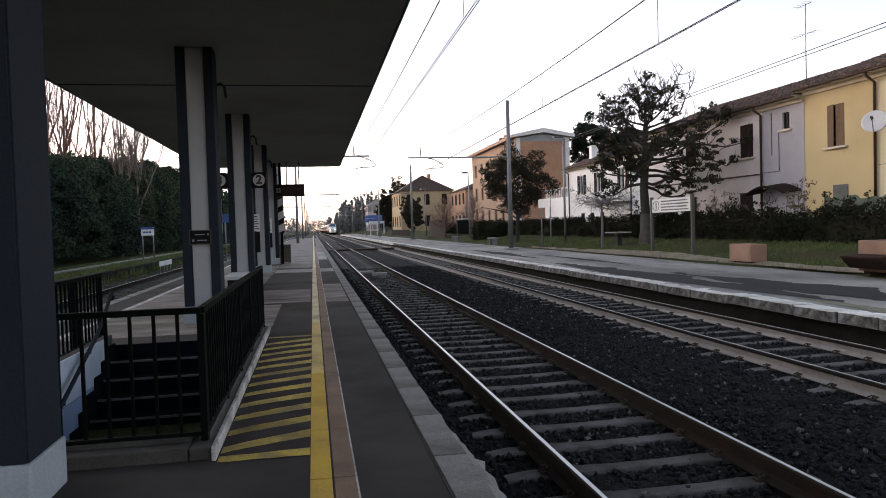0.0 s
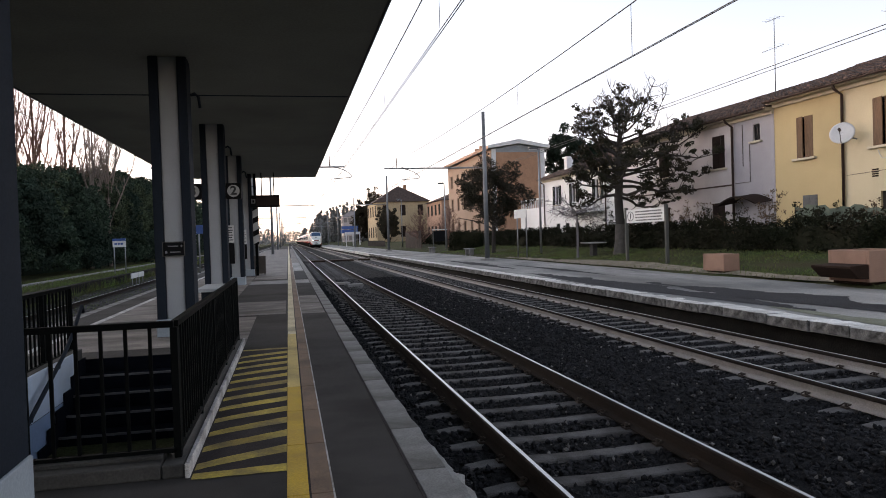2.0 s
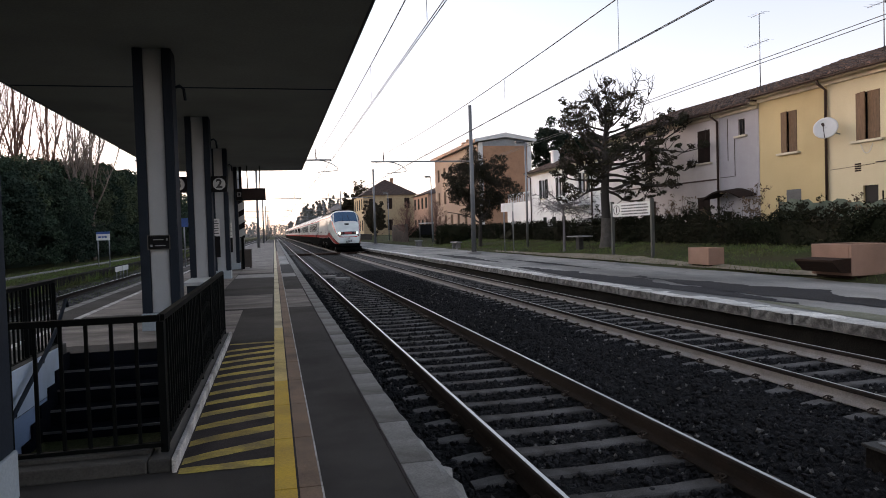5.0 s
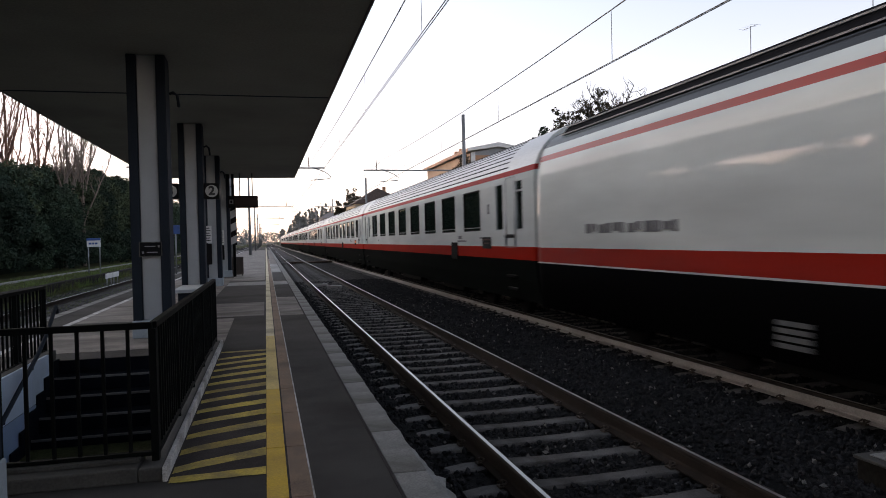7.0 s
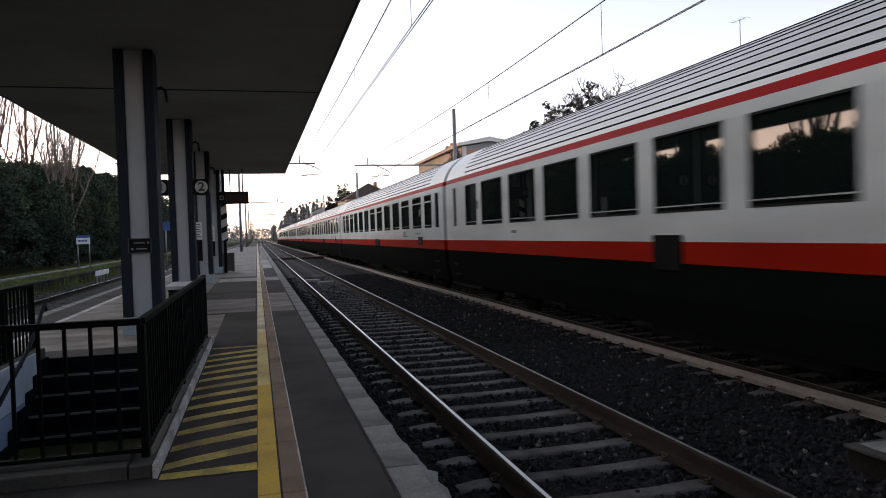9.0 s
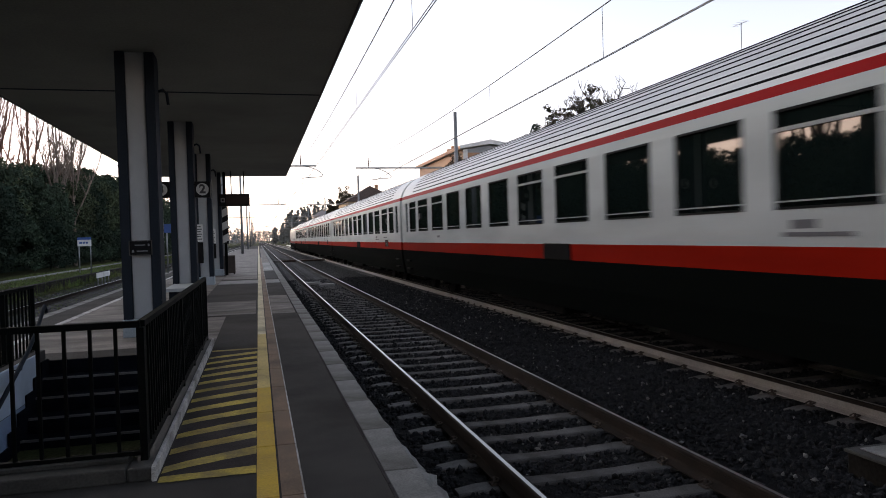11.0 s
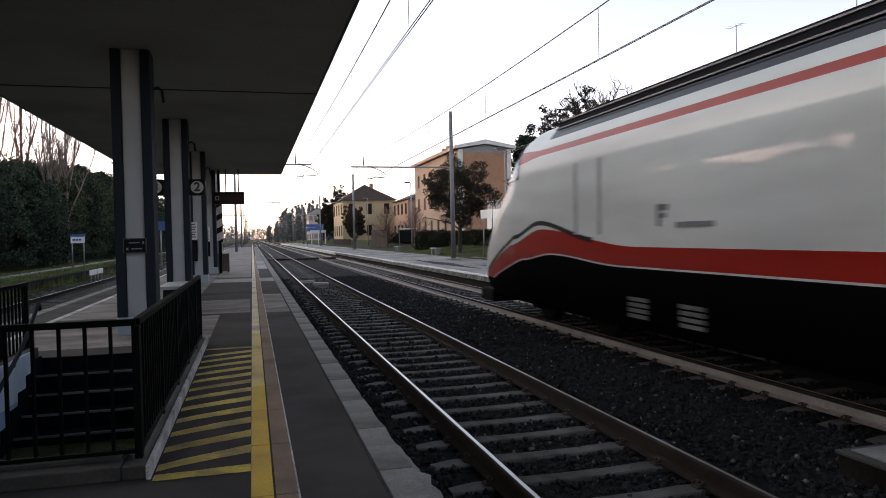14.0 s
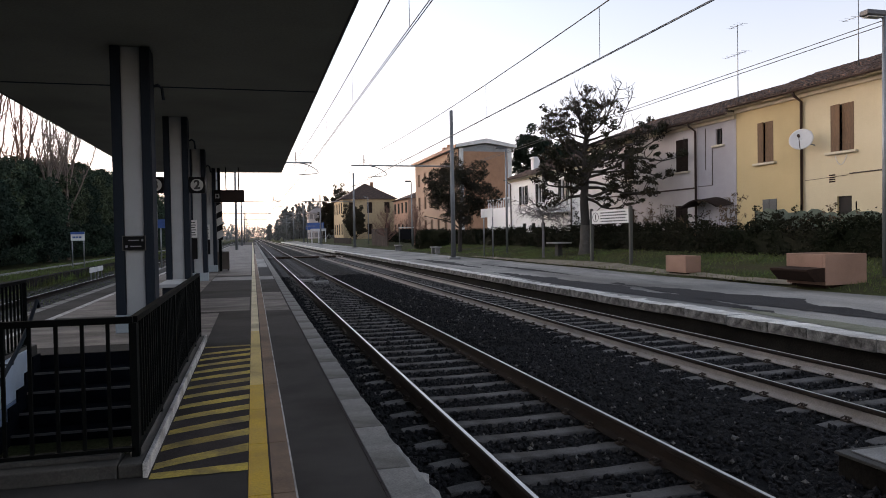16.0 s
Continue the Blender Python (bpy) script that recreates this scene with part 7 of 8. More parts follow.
def build_distance():
    rng = np.random.default_rng(51)
    # a row of cypresses beside the line, far off
    for x, y, h in [(13, 285, 13), (15, 292, 11.5), (17.5, 280, 14), (20, 288, 15), (22, 275, 15.5), (25, 284, 14.5), (27, 270, 13), (30, 278, 12.5), (34, 268, 12), (12.2, 300, 12), (14, 310, 13), (16.3, 302, 13.5), (18.8, 306, 14.5), (23.5, 298, 15), (26.2, 304, 13.5), (11, 330, 9), (8.5, 380, 8)]:
        t = thing("cypress", pose(x, y, 0), "slender cypress with haze in its pale leaf colour", "tree", "far cypresses")
        bm = bm_new()
        rod(bm, (0, 0, -0.3), (0, 0, h * 0.5), 0.25, 0.1, 6, False)
        part("trunk", bm, BARK, t)
        c = [(rng.normal(0, 0.5), rng.normal(0, 0.5), h * f) for f in np.linspace(0.08, 0.98, 26)]
        s = [1.5 * (1.02 - (2 * f - 0.75) ** 2 * 0.5) * (1 - f) ** 0.35 + 0.15 for f in np.linspace(0.08, 0.98, 26)]
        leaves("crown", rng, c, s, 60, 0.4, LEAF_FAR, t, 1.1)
    wood = thing("far_woods", pose(0, 0, 0), "belt of far trees with haze in their leaf colour", "woods", kind="stuff")
    c, s = [], []
    for _ in range(900):
        side = rng.uniform()
        if side < 0.5:
            x, y = rng.uniform(24, 190), rng.uniform(300, 520)
        else:
            x, y = rng.uniform(-190, -12), rng.uniform(230, 520)
        c.append((x, y, rng.uniform(0.5, 9.0)))
        s.append(rng.uniform(2.0, 4.0))
    for _ in range(260):
        c.append((rng.uniform(-60, 60), rng.uniform(620, 760), rng.uniform(0, 8.0)))
        s.append(rng.uniform(3.0, 6.0))
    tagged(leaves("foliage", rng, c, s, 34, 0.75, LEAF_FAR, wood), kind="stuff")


# ---- things on the platforms ----
TERRACOTTA = mat("pink_concrete", (0.36, 0.21, 0.15), 0.85, second=(0.30, 0.17, 0.12), scale=2, fine=50, spread=0.12, bump=0.3, stains=0.3)
# brown deepened to carry the shade under the bench seat
WOOD_DARK = mat("dark_bench_wood", (0.035, 0.018, 0.012), 0.85, spec=0.15, fine=30, spread=0.25, bump=0.3, stretch=(1, 0.1, 1))
SIGN_WHITE = mat("white_sign_face", (0.72, 0.72, 0.70), 0.6, fine=30, spread=0.05, bump=0.02, stains=0.15)
PLATE_GREY = mat("grey_white_enamel", (0.42, 0.42, 0.41), 0.5, fine=30, spread=0.08, bump=0.03, stains=0.3)
SIGN_BLACK = mat("black_sign_face", (0.006, 0.006, 0.007), 0.6, spec=0.12, bump=0.05)
SIGN_BLUE = mat("blue_sign_face", (0.03, 0.10, 0.32), 0.5, bump=0.02)
INK = mat("dark_lettering", (0.03, 0.03, 0.032), 0.6, bump=0)
PALE_INK = mat("pale_lettering", (0.22, 0.23, 0.245), 0.6, bump=0)
POST_GREY = mat("dull_green_post", (0.075, 0.075, 0.066), 0.7, fine=40, spread=0.15)
BIN_BROWN = mat("brown_bin_metal", (0.075, 0.058, 0.05), 0.65, fine=40, spread=0.2)
SOIL = mat("dark_soil", (0.05, 0.035, 0.025), 0.95, fine=40, spread=0.4)


def build_planter(x0, x1, y0, y1, h, bench):
    p = thing("planter", pose(0, 0, 0), "pink concrete planter with a cantilevered wooden seat" if bench else "small square pink concrete planter", "planter", "planters")
    bm = bm_new()
    t = 0.09
    z = -0.02
    box(bm, x0, x1, y0, y0 + t, z + 0.06, z + h, 0.012)
    box(bm, x0, x1, y1 - t, y1, z + 0.06, z + h, 0.012)
    box(bm, x0, x0 + t, y0 + t + 0.002, y1 - t - 0.002, z + 0.06, z + h - 0.002, 0.012)
    box(bm, x1 - t, x1, y0 + t + 0.002, y1 - t - 0.002, z + 0.06, z + h - 0.002, 0.012)
    part("tub", bm, TERRACOTTA, p)
    bm = bm_new()
    box(bm, x0 + 0.08, x1 - 0.08, y0 + 0.08, y1 - 0.08, z, z + 0.09)
    part("foot", bm, WOOD_DARK, p)
    bm = bm_new()
    box(bm, x0 + t, x1 - t, y0 + t, y1 - t, z + 0.1, z + h - 0.07)
    part("soil", bm, SOIL, p)
    if bench:
        bm = bm_new()
        # solid dark wedge fills the shaded space under the open seat
        pr = [(x0 - 0.002, 0.12), (x0 - 0.002, 0.45), (x0 - 0.50, 0.42), (x0 - 0.50, 0.375), (x0 - 0.26, 0.13)]
        ruled(bm, pr, y0 + 0.02, y1 - 0.02)
        part("seat", bm, WOOD_DARK, p, "wooden seat with the shade beneath built in dark")


def bars(bm, axis, a0, a1, z, h, off, rng):
    """A line of unreadable writing as short bars, along x or y."""
    p = a0
    while p < a1 - 0.03:
        w = rng.uniform(0.05, 0.16)
        q = min(p + w, a1)
        if axis == "y":
            box(bm, off - 0.004, off, p, q, z, z + h)
        else:
            box(bm, p, q, off - 0.004, off, z, z + h)
        p = q + 0.035


def build_signs():
    rr = random.Random(3)
    # long white notice on two posts, side platform
    s = thing("warning_sign", pose(0, 0, 0), "white warning notice with dark writing on two posts", "sign")
    y0, y1, x = 24.75, 27.9, 14.0
    for y in (y0 - 0.09, y1 + 0.02):
        bm = bm_new()
        box(bm, x - 0.06, x + 0.06, y - 0.06, y + 0.06, -0.2, 2.34, 0.01)
        part("post", bm, POST_GREY, s)
    bm = bm_new()
    box(bm, x - 0.03, x - 0.005, y0 - 0.02, y1 - 0.05, 1.70, 2.24, 0.004)
    brd = part("board", bm, SIGN_WHITE, s)
    bm = bm_new()
    for k in range(4):
        bars(bm, "y", y0 + 0.15 + 0.1 * (k % 2), y1 - 0.85, 1.765 + 0.115 * k, 0.05, x - 0.031, rr)
    tagged(part("writing", bm, INK, brd), kind="stuff")
    bm = bm_new()
    tube(bm, [(x - 0.034, y1 - 0.42 + 0.26 * math.cos(k * math.tau / 20), 1.97 + 0.19 * math.sin(k * math.tau / 20)) for k in range(21)], 0.014, 4)
    box(bm, x - 0.036, x - 0.031, y1 - 0.46, y1 - 0.38, 1.85, 2.09)
    part("emblem", bm, INK, brd)
    # small notice on thin posts
    s = thing("notice", pose(0, 0, 0), "small pale notice panel on two thin posts", "sign")
    for y in (38.6, 40.2):
        bm = bm_new()
        rod(bm, (13.2, y, -0.1), (13.2, y, 2.75), 0.04, 0.04, 8)
        part("post", bm, STEEL, s)
    bm = bm_new()
    box(bm, 13.12, 13.15, 38.4, 40.5, 2.30, 2.80, 0.01)
    part("panel", bm, SIGN_WHITE, s)
    # station sign among the grass on the left
    s = thing("station_sign", pose(0, 0, 0), "white and blue station name board on two posts", "sign")
    for x in (-9.86, -9.26):
        bm = bm_new()
        rod(bm, (x, 44.6, -0.3), (x, 44.6, 1.85), 0.035, 0.035, 8)
        part("post", bm, STEEL, s)
    bm = bm_new()
    box(bm, -9.92, -9.2, 44.53, 44.56, 1.38, 1.88, 0.005)
    b = part("board", bm, SIGN_WHITE, s)
    bm = bm_new()
    box(bm, -9.92, -9.2, 44.50, 44.528, 1.74, 1.88)
    part("blue_band", bm, SIGN_BLUE, b)
    bm = bm_new()
    bars(bm, "x", -9.82, -9.32, 1.52, 0.1, 44.528, rr)
    tagged(part("writing", bm, SIGN_BLUE, b), kind="stuff")
    # low white track panels on the verge edge
    for y in (40.6, 42.3):
        s = thing("siding_marker", pose(0, 0, 0), "low white panel beside the siding", "sign", "siding markers")
        bm = bm_new()
        box(bm, -8.06, -8.0, y - 0.75, y + 0.75, -0.28, -0.02, 0.01)
        part("panel", bm, SIGN_WHITE, s)
        for yy in (y - 0.5, y + 0.5):
            bm = bm_new()
            rod(bm, (-8.03, yy, -0.65), (-8.03, yy, -0.26), 0.03, 0.03, 6)
            part("post", bm, STEEL, s)
    # platform number boxes on both flanks of a column
    for num, x, side in (("2", -1.235, -1), ("3", -2.165, 1)):
        s = thing("platform_number", pose(x, 18.06, 2.66), "black box with platform number on a white disc", "sign", "platform numbers")
        bm = bm_new()
        box(bm, -0.18, 0.18, -0.08, 0.08, -0.19, 0.19, 0.012)
        bx = part("box", bm, SIGN_BLACK, s)
        bm = bm_new()
        rod(bm, (0, -0.081, 0), (0, -0.087, 0), 0.145, 0.145, 32)
        part("disc", bm, PLATE_GREY, bx)
        t = part("numeral", text_mesh(num, 0.29, INK), INK, bx)
        t.matrix_basis = pose(0, -0.09, 0.0, 90, 0, 0)
        for dz in (-0.12, 0.12):
            bm = bm_new()
            rod(bm, (side * 0.17, 0.02, dz), (side * 0.192, 0.02, dz), 0.015, 0.015, 8)
            part("bracket", bm, IRON, s)
    # departure display near the end of the canopy
    s = thing("departure_display", pose(-0.875, 30.7, 3.095), "black departure display hanging on two rods", "display")
    bm = bm_new()
    box(bm, -0.60, 0.60, -0.12, 0.12, -0.25, 0.25, 0.02)
    bx = part("casing", bm, SIGN_BLACK, s)
    bm = bm_new()
    box(bm, -0.34, 0.56, -0.123, -0.119, -0.19, 0.19)
    part("screen", bm, mat("dark_red_display", (0.018, 0.006, 0.006), 0.35, spec=0.3, bump=0), bx)
    bm = bm_new()
    for q in ((-0.54, -0.38, -0.09, -0.05), (-0.54, -0.38, 0.05, 0.09), (-0.54, -0.50, -0.05, 0.05), (-0.42, -0.38, -0.05, 0.05)):
        box(bm, q[0], q[1], -0.126, -0.121, q[2], q[3])
    part("emblem", bm, PALE_INK, bx)
    for dx in (-0.12, 0.38):
        bm = bm_new()
        rod(bm, (dx, 0, 0.25), (dx, 0, 1.183), 0.022, 0.022, 8)
        part("hanger", bm, IRON, s)
    # black and white striped warning board on a pole by the last column
    s = thing("striped_board", pose(-1.285, 30.95, 2.08), "black board with broad white diagonal warning stripes", "sign")
    bm = bm_new()
    box(bm, -0.12, 0.12, 0, 0.03, -0.77, 0.77, 0.005)
    b = part("board", bm, SIGN_BLACK, s)
    bm = bm_new()
    box(bm, -0.055, 0.055, 0.031, 0.13, -2.08, 2.19, 0.01)
    part("post", bm, IRON, s)
    for z in (-0.66, -0.12, 0.42):
        bm = bm_new()
        v = [bm.verts.new(c) for c in ((-0.118, -0.004, z - 0.10), (0.118, -0.004, z + 0.02), (0.118, -0.004, z + 0.33), (-0.118, -0.004, z + 0.21))]
        bm.faces.new(v)
        part("stripe", bm, PLATE_GREY, b)
    # dark direction plate on the column by the stairs
    s = thing("direction_plate", pose(-1.70, 11.546, 1.34), "small black direction plate with pale writing", "sign")
    bm = bm_new()
    box(bm, -0.15, 0.15, -0.02, 0.004, -0.10, 0.10, 0.006)
    b = part("plate", bm, SIGN_BLACK, s)
    bm = bm_new()
    for q in ((-0.162, 0.162, 0.101, 0.112), (-0.162, 0.162, -0.112, -0.101), (-0.162, -0.151, -0.1, 0.1), (0.151, 0.162, -0.1, 0.1)):
        box(bm, q[0], q[1], -0.022, 0.003, q[2], q[3])
    part("frame", bm, POST_GREY, s, "thin grey metal frame")
    bm = bm_new()
    box(bm, -0.08, 0.07, -0.024, -0.0205, 0.035, 0.05)
    box(bm, -0.05, 0.10, -0.024, -0.0205, -0.055, -0.04)
    box(bm, -0.12, -0.09, -0.024, -0.0205, -0.065, -0.03)
    box(bm, 0.105, 0.13, -0.024, -0.0205, 0.025, 0.06)
    tagged(part("writing", bm, PALE_INK, b), kind="stuff")
    # printed timetables on the columns
    for x, y, z0, z1, w in ((-1.84, 24.499, 1.42, 1.98, 0.24), (-1.78, 30.999, 1.35, 1.95, 0.2)):
        s = thing("timetable", pose(x, y, 0), "white printed timetable sheet in a frame on a column", "notice", "timetables")
        bm = bm_new()
        box(bm, -w / 2, w / 2, -0.03, 0.0, z0, z1, 0.004)
        b = part("sheet", bm, SIGN_WHITE, s)
        bm = bm_new()
        for k in range(6):
            box(bm, -w / 2 + 0.03, w / 2 - 0.03 - 0.03 * (k % 2), -0.034, -0.0305, z0 + 0.07 + 0.08 * k, z0 + 0.1 + 0.08 * k)
        tagged(part("writing", bm, INK, b), kind="stuff")
        bm = bm_new()
        box(bm, -w / 2, w / 2, -0.03, 0.0, 0.72, z0 - 0.02, 0.004)
        part("lower_board", bm, SIGN_BLACK, s)
    # poster case and blue sign on the far side of the columns
    s = thing("poster_case", pose(-3.24, 26.5, 0), "pale poster case on two legs", "poster case")
    bm = bm_new()
    box(bm, -0.035, 0.035, 0.0, 0.5, 1.4, 2.64, 0.01)
    part("panel", bm, SIGN_WHITE, s)
    for y in (0.06, 0.44):
        bm = bm_new()
        box(bm, -0.03, 0.03, y - 0.03, y + 0.03, 0, 1.399)
        part("leg", bm, IRON, s)
    s = thing("blue_sign", pose(-3.9, 36.0, 0), "blue platform sign on a post", "sign")
    bm = bm_new()
    rod(bm, (-0.25, 0, 0), (-0.25, 0, 2.3), 0.035, 0.035, 8)
    part("post", bm, STEEL, s)
    bm = bm_new()
    box(bm, -0.46, -0.05, -0.06, -0.03, 1.9, 2.31, 0.01)
    part("board", bm, SIGN_BLUE, s)
    # blue road gantry sign and white hut far down the line
    s = thing("far_blue_sign", pose(13.4, 152, 0), "large blue board on two posts down the line", "sign")
    bm = bm_new()
    box(bm, -2.6, 1.2, -0.05, 0.05, 2.7, 3.45, 0.02)
    part("board", bm, SIGN_BLUE, s)
    bm = bm_new()
    box(bm, -2.4, 1.2, -0.05, 0.05, 3.55, 4.2, 0.02)
    part("board", bm, SIGN_BLUE, s)
    for x in (-2.3, 0.9):
        bm = bm_new()
        rod(bm, (x, 0, -0.2), (x, 0, 4.2), 0.08, 0.08, 8)
        part("post", bm, STEEL, s)
    s = thing("shelter", pose(13.2, 150, 0), "small white open shelter beside the line", "shelter")
    bm = bm_new()
    box(bm, -1.5, 1.5, -1, 1, 2.4, 2.9, 0.02)
    part("roof", bm, PALE_TRIM, s)
    for x in (-1.4, 0.0, 1.4):
        bm = bm_new()
        box(bm, x - 0.1, x + 0.1, -0.9, -0.7, -0.1, 2.399)
        part("post", bm, PALE_TRIM, s)


def build_street_lamp(y):
    l = thing("street_lamp", pose(15.0, y, -0.15), "grey steel lamp post with a flat hooded head, unlit", "street lamp", "street lamps")
    bm = bm_new()
    rod(bm, (0, 0, -0.1), (0, 0, 6.65), 0.075, 0.05, 10)
    part("pole", bm, STEEL, l)
    bm = bm_new()
    tube(bm, [(0, 0, 6.6), (-0.1, 0.05, 6.68)], 0.035, 6)
    box(bm, -0.62, -0.05, -0.14, 0.14, 6.62, 6.76, 0.03)
    part("head", bm, mat("dark_lamp_housing", (0.10, 0.10, 0.105), 0.5, 0.4) if "dark_lamp_housing" not in bpy.data.materials else bpy.data.materials["dark_lamp_housing"], l)
    bm = bm_new()
    box(bm, -0.56, -0.12, -0.1, 0.1, 6.595, 6.618)
    part("lens", bm, PALE_TRIM, l)


def build_clutter():
    # waste bin by the last column
    b = thing("waste_bin", pose(-1.24, 31.95, 0), "brown metal waste bin standing on the platform", "waste bin")
    bm = bm_new()
    box(bm, -0.275, 0.275, -0.17, 0.17, 0.05, 0.76, 0.02)
    part("body", bm, BIN_BROWN, b)
    bm = bm_new()
    box(bm, -0.285, 0.285, -0.185, 0.185, 0.762, 0.81, 0.015)
    part("lid", bm, BIN_BROWN, b)
    for x in (-0.22, 0.22):
        bm = bm_new()
        box(bm, x - 0.02, x + 0.02, -0.15, 0.15, 0, 0.049)
        part("foot", bm, IRON, b)
    # pale slab bench between the columns
    b = thing("platform_bench", pose(-1.62, 15.2, 0), "pale stone slab bench on dark supports", "bench")
    bm = bm_new()
    box(bm, -0.22, 0.3, 0, 1.7, 0.42, 0.49, 0.01)
    part("seat", bm, COL_WHITE, b)
    for y in (0.2, 1.3):
        bm = bm_new()
        box(bm, -0.15, 0.22, y, y + 0.15, 0, 0.419)
        part("support", bm, COL_BLUE, b)
    # concrete cable pit between the tracks
    c = thing("cable_pit", pose(0, 0, 0), "grey concrete cable pit with a lid in the ballast", "cable pit")
    bm = bm_new()
    box(bm, 4.44, 5.16, 3.86, 4.66, -0.85, -0.40, 0.012)
    part("body", bm, WALL_BASE, c)
    bm = bm_new()
    box(bm, 4.42, 5.18, 3.84, 4.68, -0.398, -0.37, 0.008)
    part("rim", bm, KERB, c)
    bm = bm_new()
    box(bm, 4.50, 5.10, 3.92, 4.60, -0.369, -0.355, 0.006)
    part("lid", bm, STONE, c)
    # boarded foot crossing and small boxes between the rails
    c = thing("foot_crossing", pose(0, 0, 0), "dark boarded foot crossing over both tracks", "crossing")
    for cx in (TRACK_1, TRACK_2):
        for k in range(6):
            x = cx - 0.62 + 0.21 * k
            bm = bm_new()
            box(bm, x, x + 0.195, 65.2, 67.4, -0.55, -0.425, 0.006)
            part("plank", bm, WOOD_DARK, c)
    for x0, x1 in ((1.0, 1.78), (3.45, 5.8), (7.5, 8.15)):
        n = max(1, int((x1 - x0) / 0.3))
        for k in range(n):
            bm = bm_new()
            box(bm, x0 + (x1 - x0) * k / n, x0 + (x1 - x0) * (k + 1) / n - 0.015, 65.2, 67.4, -0.55, -0.43, 0.006)
            part("plank", bm, WOOD_DARK if x0 > 3 else SLEEPER, c)
    for x, y in ((2.3, 32.0), (2.75, 30.4)):
        p = thing("track_box", pose(x, y, RAIL_Z - 0.2), "small grey box lying between the rails", "track box", "track boxes")
        bm = bm_new()
        box(bm, -0.3, 0.3, -0.2, 0.2, -0.02, 0.12, 0.02)
        part("body", bm, CONCRETE, p)
    # benches and a table on the side platform
    for x, y in ((13.0, 51.0), (12.8, 64.0)):
        b = thing("garden_bench", pose(x, y, 0.0), "grey concrete bench on the side platform", "bench", "garden benches")
        bm = bm_new()
        box(bm, -0.22, 0.22, -0.9, 0.9, 0.38, 0.46, 0.01)
        part("seat", bm, CONCRETE, b)
        for yy in (-0.6, 0.6):
            bm = bm_new()
            box(bm, -0.16, 0.16, yy - 0.08, yy + 0.08, -0.1, 0.379)
            part("leg", bm, CONCRETE, b)
    t = thing("picnic_table", pose(15.0, 33.6, 0.12), "small grey picnic table on the grass", "table")
    bm = bm_new()
    box(bm, -0.4, 0.4, -0.7, 0.7, 0.68, 0.74, 0.01)
    part("tabletop", bm, CONCRETE, t)
    bm = bm_new()
    box(bm, -0.12, 0.12, -0.2, 0.2, -0.1, 0.679, 0.01)
    part("pedestal", bm, KERB, t)
    n = thing("notice_board", pose(14.1, 70.0, 0.05), "dark empty notice board with a pale top edge on two posts", "notice board")
    for x in (0.06, 1.44):
        bm = bm_new()
        box(bm, x - 0.04, x + 0.04, -0.04, 0.04, -0.2, 1.98, 0.008)
        part("post", bm, POST_GREY, n)
    bm = bm_new()
    box(bm, 0.102, 1.398, -0.02, 0.02, 0.85, 1.9, 0.005)
    part("panel", bm, SIGN_BLACK, n)
    bm = bm_new()
    box(bm, 0.0, 1.5, -0.12, 0.12, 1.985, 2.06, 0.01)
    part("top_edge", bm, PALE_TRIM, n)
    rh = np.random.default_rng(77)
    g = thing("clipped_hedge", pose(13.8, 60.0, 0.0), "clipped dark garden hedge beside the platform", "hedge", kind="stuff")
    bm = bm_new()
    box(bm, 0.15, 2.6, 0.15, 1.25, -0.1, 1.7, 0.1)
    part("hedge_core", bm, LEAF_HEDGE, g)
    c = [(rh.uniform(0, 2.75), rh.uniform(0, 1.4), rh.uniform(0.1, 1.72 + 0.1 * math.sin(5 * k))) for k in range(420)]
    leaves("foliage", rh, c, [rh.uniform(0.15, 0.26) for _ in c], 40, 0.06, LEAF_HEDGE, g)
    # board fence in front of the villa gardens
    f = thing("board_fence", pose(0, 0, 0), "weathered brown board fence", "fence")
    old = mat("fence_board_wood", (0.030, 0.024, 0.022), 0.9, spec=0.1, fine=20, spread=0.3, vary=0.3)
    grey = mat("brown_grey_fence_wood", (0.085, 0.066, 0.058), 0.9, spec=0.1, fine=20, spread=0.3, vary=0.3)
    for k in list(range(15)) + list(range(42, 75)):
        bm = bm_new()
        y = 78 + 0.72 * k
        box(bm, 14.4, 14.45, y, y + 0.70, -0.1, (2.1 if k < 20 else 1.0) + 0.06 * random.random())
        part("board", bm, grey if k < 20 else old, f)
    # asphalt repairs and moss on the side platform
    rp = random.Random(9)
    for x0, x1, y0, y1, m, lab in ((8.62, 9.85, 11.0, 27.0, ASPHALT_DARK, "dark asphalt repair on the side platform"), (9.6, 10.95, 7.5, 19.0, ASPHALT_DARK, "dark asphalt repair on the side platform"), (8.62, 9.3, 5.0, 12.0, MOSS, "mossy strip behind the platform edge"), (9.4, 10.2, 30.0, 44.0, ASPHALT_DARK, "dark asphalt repair on the side platform"), (10.6, 11.0, 22.0, 34.0, ASPHALT_DARK, "dark asphalt repair on the side platform"), (11.3, 12.3, 18.0, 33.0, CONCRETE, "pale worn cement on the side platform"), (8.7, 9.5, 46.0, 60.0, CONCRETE, "pale worn cement on the side platform")):
        bm = bm_new()
        n = int((y1 - y0) / 0.09)
        span = x1 - x0
        lo, hi = [], []
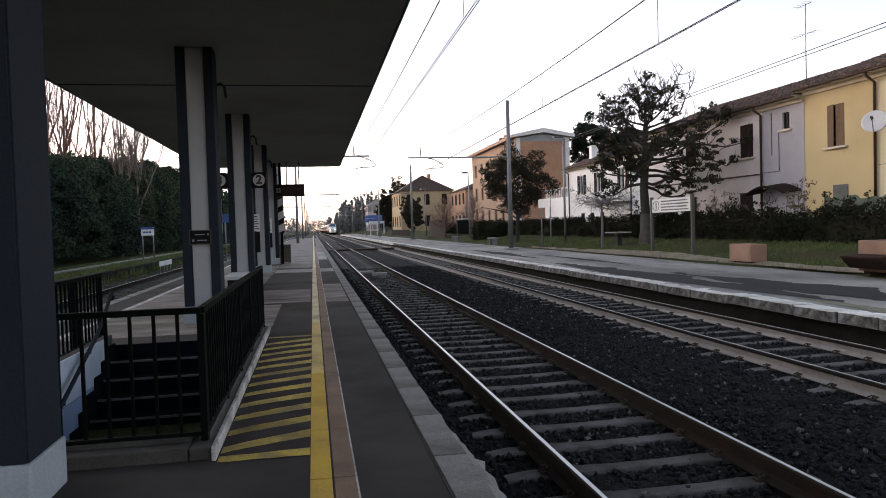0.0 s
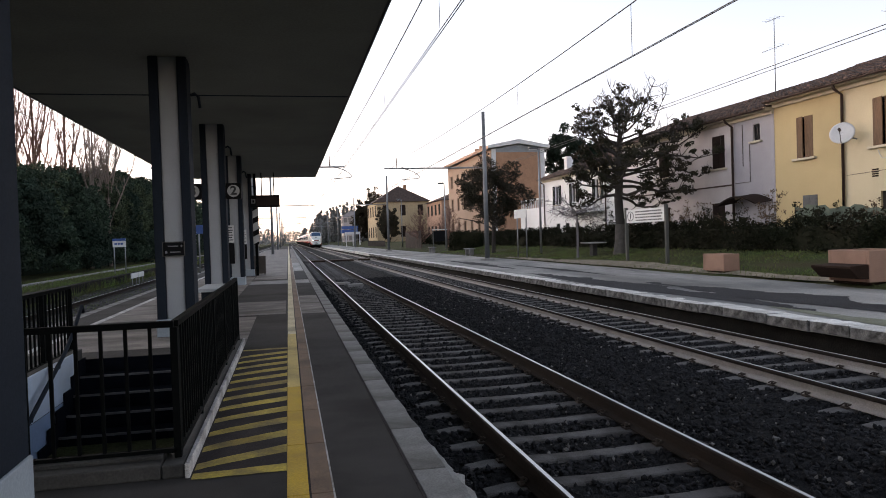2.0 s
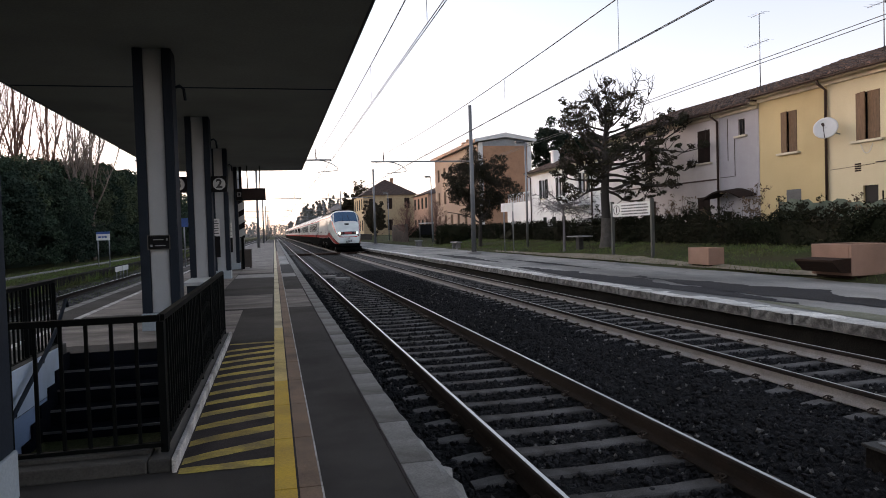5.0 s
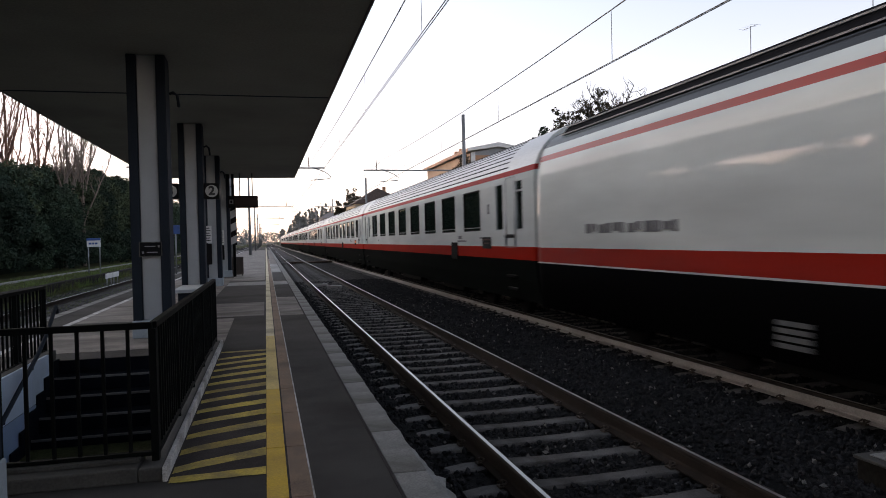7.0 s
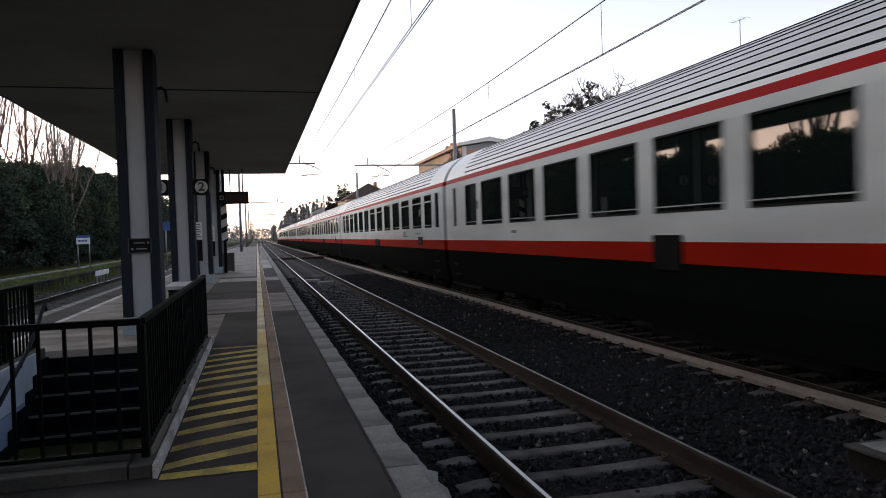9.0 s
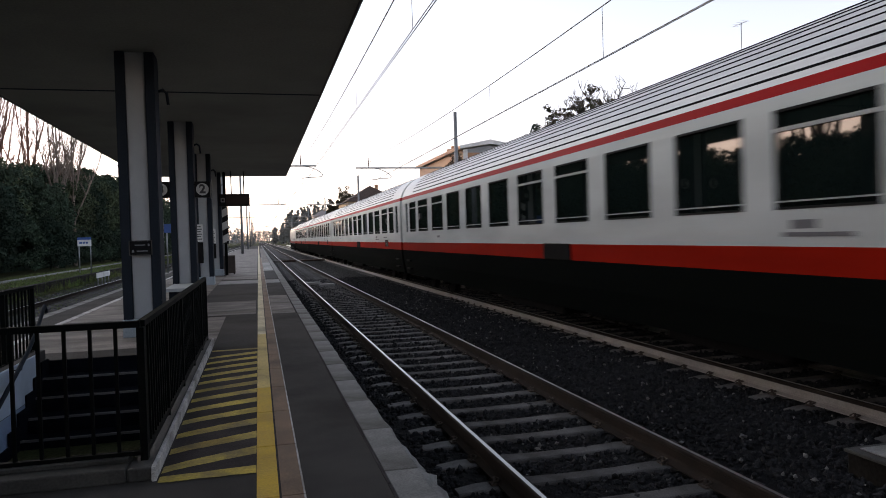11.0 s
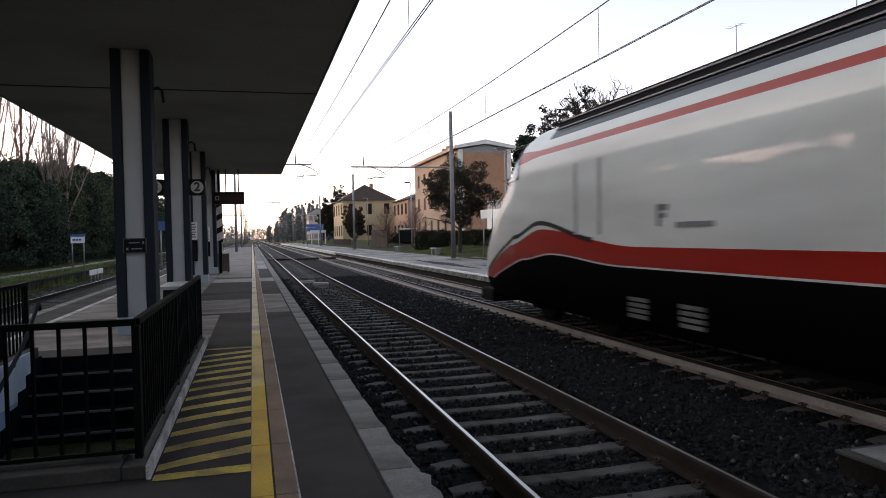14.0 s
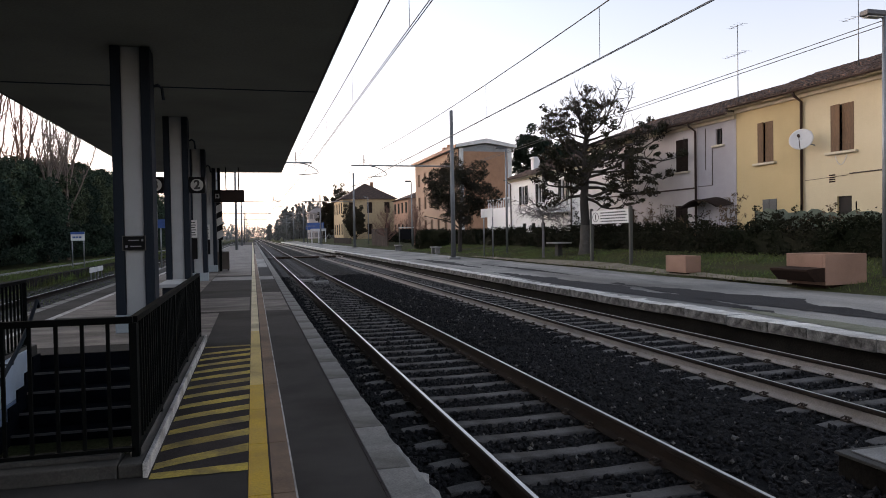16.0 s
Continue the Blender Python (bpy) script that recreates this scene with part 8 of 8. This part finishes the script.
        for k in range(n + 1):
            y = y0 + (y1 - y0) * k / n
            end = min(1.0, 2.2 * min(k, n - k) / n + 0.04)
            # long ragged tongues that run along the platform
            wob = 0.30 * noise.noise((x0 * 7, y * 0.45, 1)) + 0.16 * noise.noise((x0 * 7, y * 1.6, 2)) + 0.07 * noise.noise((x0, y * 6, 3)) + rp.uniform(-0.02, 0.02)
            wob2 = 0.34 * noise.noise((x1 * 5, y * 0.5, 4)) + 0.18 * noise.noise((x1 * 5, y * 1.7, 5)) + 0.08 * noise.noise((x1, y * 6, 6)) + rp.uniform(-0.02, 0.02)
            mid = x0 + 0.4 * span
            lo.append((max(8.60, mid - 0.4 * span * end + wob * 0.6 * span * (x0 > 8.7)), y))
            hi.append((max(lo[-1][0] + 0.01, mid + 0.6 * span * end + wob2 * span), y))
        a = [bm.verts.new((x, y, side_z(x) + 0.008)) for x, y in lo]
        b = [bm.verts.new((x, y, side_z(x) + 0.008)) for x, y in hi]
        for k in range(n):
            bm.faces.new((a[k], b[k], b[k + 1], a[k + 1]))
        tagged(solid("paving_patch", bm, m, lab, "paving", "paving repairs"), kind="structure")
    # trodden earth along the back of the side platform
    bm = bm_new()
    zg = lambda x: float(np.interp(x, [12.6, 12.95, 13.4, 15], [-0.12, -0.055, 0.025, 0.165]))
    rows = []
    for k in range(46):
        y = 15.0 + 0.6 * k
        xa = 12.93 + rp.uniform(-0.05, 0.05)
        xb = 13.25 + 0.22 * noise.noise((y * 0.4, 2, 0)) + rp.uniform(-0.08, 0.08) + 0.75 * math.exp(-((y - 27.0) / 5.5) ** 2)
        rows.append([bm.verts.new((x, y, zg(x) + 0.03)) for x in (xa, (xa + xb) / 2, xb)])
    for p, q in zip(rows[:-1], rows[1:]):
        for k in range(2):
            bm.faces.new((p[k], p[k + 1], q[k + 1], q[k]))
    tagged(solid("earth_strip", bm, EARTH, "trodden tan earth between platform and grass", "ground"), kind="structure")
    # repairs in the paving, and pale patches that paint in sheen and skylight
    for x0, x1, y0, y1, m, lab in ((-3.42, -0.62, 10.35, 13.9, ASPHALT_WORN_SHEEN, "worn asphalt with painted sheen beside the stairs"), (-3.42, -1.32, 14.2, 30.0, ASPHALT_WORN_SHEEN, "worn asphalt with painted sheen between the columns"), (-1.3, 0.68, 24.3, 26.4, CONCRETE, "pale concrete strip across the platform"), (0.22, 0.66, 27.0, 33.5, ASPHALT_DARK, "dark asphalt repair"), (-1.3, -0.08, 27.2, 39.0, ASPHALT_WORN_SHEEN, "asphalt painted pale as skylit at the end of the canopy"), (-3.4, -0.08, 39.2, 130.0, ASPHALT_WORN_SHEEN, "asphalt painted pale as skylit beyond the canopy"), (0.22, 0.66, 47.2, 130.0, ASPHALT_WORN_SHEEN, "asphalt painted pale as skylit beyond the canopy"), (0.22, 0.66, 34.2, 47.0, ASPHALT_FAR, "pale asphalt repair"), (-1.2, -0.08, 14.2, 17.3, ASPHALT_WORN_SHEEN, "pale asphalt repair"), (0.22, 0.66, 14.0, 18.6, ASPHALT_WORN_SHEEN, "pale worn asphalt repair")):
        bm = bm_new()
        box(bm, x0, x1, y0, y1, -0.02, 0.0035)
        tagged(solid("paving_patch", bm, m, lab, "paving", "paving repairs"), kind="structure")


build_masts()
build_wires()
build_magnolia(15.85, 32.3, 0.35)
build_round_tree("holm_oak", "dense dark evergreen tree beside the platform", 14.15, 48.6, 0.15, 7.1, 3.2, 1.5, LEAF_OAK, 5, 150, 220, 0.062)
build_round_tree("garden_tree", "dark evergreen tree before the villa", 18.9, 135.0, 0.2, 8.0, 2.6, 0.2, LEAF_OAK, 6, 230, 90, 0.15)
build_round_tree("garden_tree", "dark evergreen tree beside the villa", 17.9, 176.0, 0.2, 10.6, 2.8, 0.3, LEAF_OAK, 7, 230, 90, 0.17)
build_round_tree("garden_tree", "tall dark evergreen tree behind the villa", 20.9, 175.0, 0.2, 13.6, 3.9, 1.0, LEAF_OAK, 11, 320, 80, 0.17)
build_round_tree("umbrella_pine", "dark umbrella pine behind the white house", 32.9, 80.0, 0.3, 13.4, 4.0, 7.3, LEAF_DEEP, 8, 160, 130, 0.13)
build_round_tree("umbrella_pine", "dark umbrella pine behind the white house", 38.5, 82.0, 0.3, 12.6, 3.8, 6.5, LEAF_DEEP, 9, 160, 130, 0.13)
build_garden_tree(14.2, 33.7, 0.15)
build_bare_tree("bare reddish tree before the far houses", 14.76, 80.0, 0.05, 5.5, 2.0, 62, POPLAR, 44, 0.13)
build_bare_tree("bare reddish tree before the far houses", 16.2, 72.0, 0.15, 5.1, 1.8, 63, POPLAR, 44, 0.13)
for i, (x, y, h) in enumerate([(-20.6, 55.0, 17.0), (-19.6, 58.0, 18.0), (-18.2, 59.0, 18.5), (-17.2, 62.5, 17.0), (-20.0, 45.0, 15.0), (-19.5, 33.0, 14.0), (-18.0, 20.0, 13.0)]):
    build_poplar(x, y, -0.2, h, 70 + i, POPLAR)
for i, (x, y, h) in enumerate([(-14.4, 58.0, 12.2), (-14.1, 62.5, 12.4)]):
    build_poplar(x, y, -0.2, h, 90 + i, TWIG_PALE, 0.30, 0.19)
build_shrub_bank()
build_hedge()
build_grass()
build_distance()
build_planter(13.0, 13.55, 19.58, 20.7, 0.59, False)
build_planter(12.78, 13.95, 13.72, 14.98, 0.785, True)
build_signs()
for yy in (14.2, 41.2, 68.0, 95.0):
    build_street_lamp(yy)
build_clutter()


# ---- what moves ----
def motions():
    for ob, back, turn in TRAIN:
        walk(ob, [(t, pose(TRACK_2, TRAIN_T0 - SPEED * t + back, 0, 0, 0, turn)) for t in (0, 2, 4, 6, 8, 10, 12, 14, 16)])


motions()
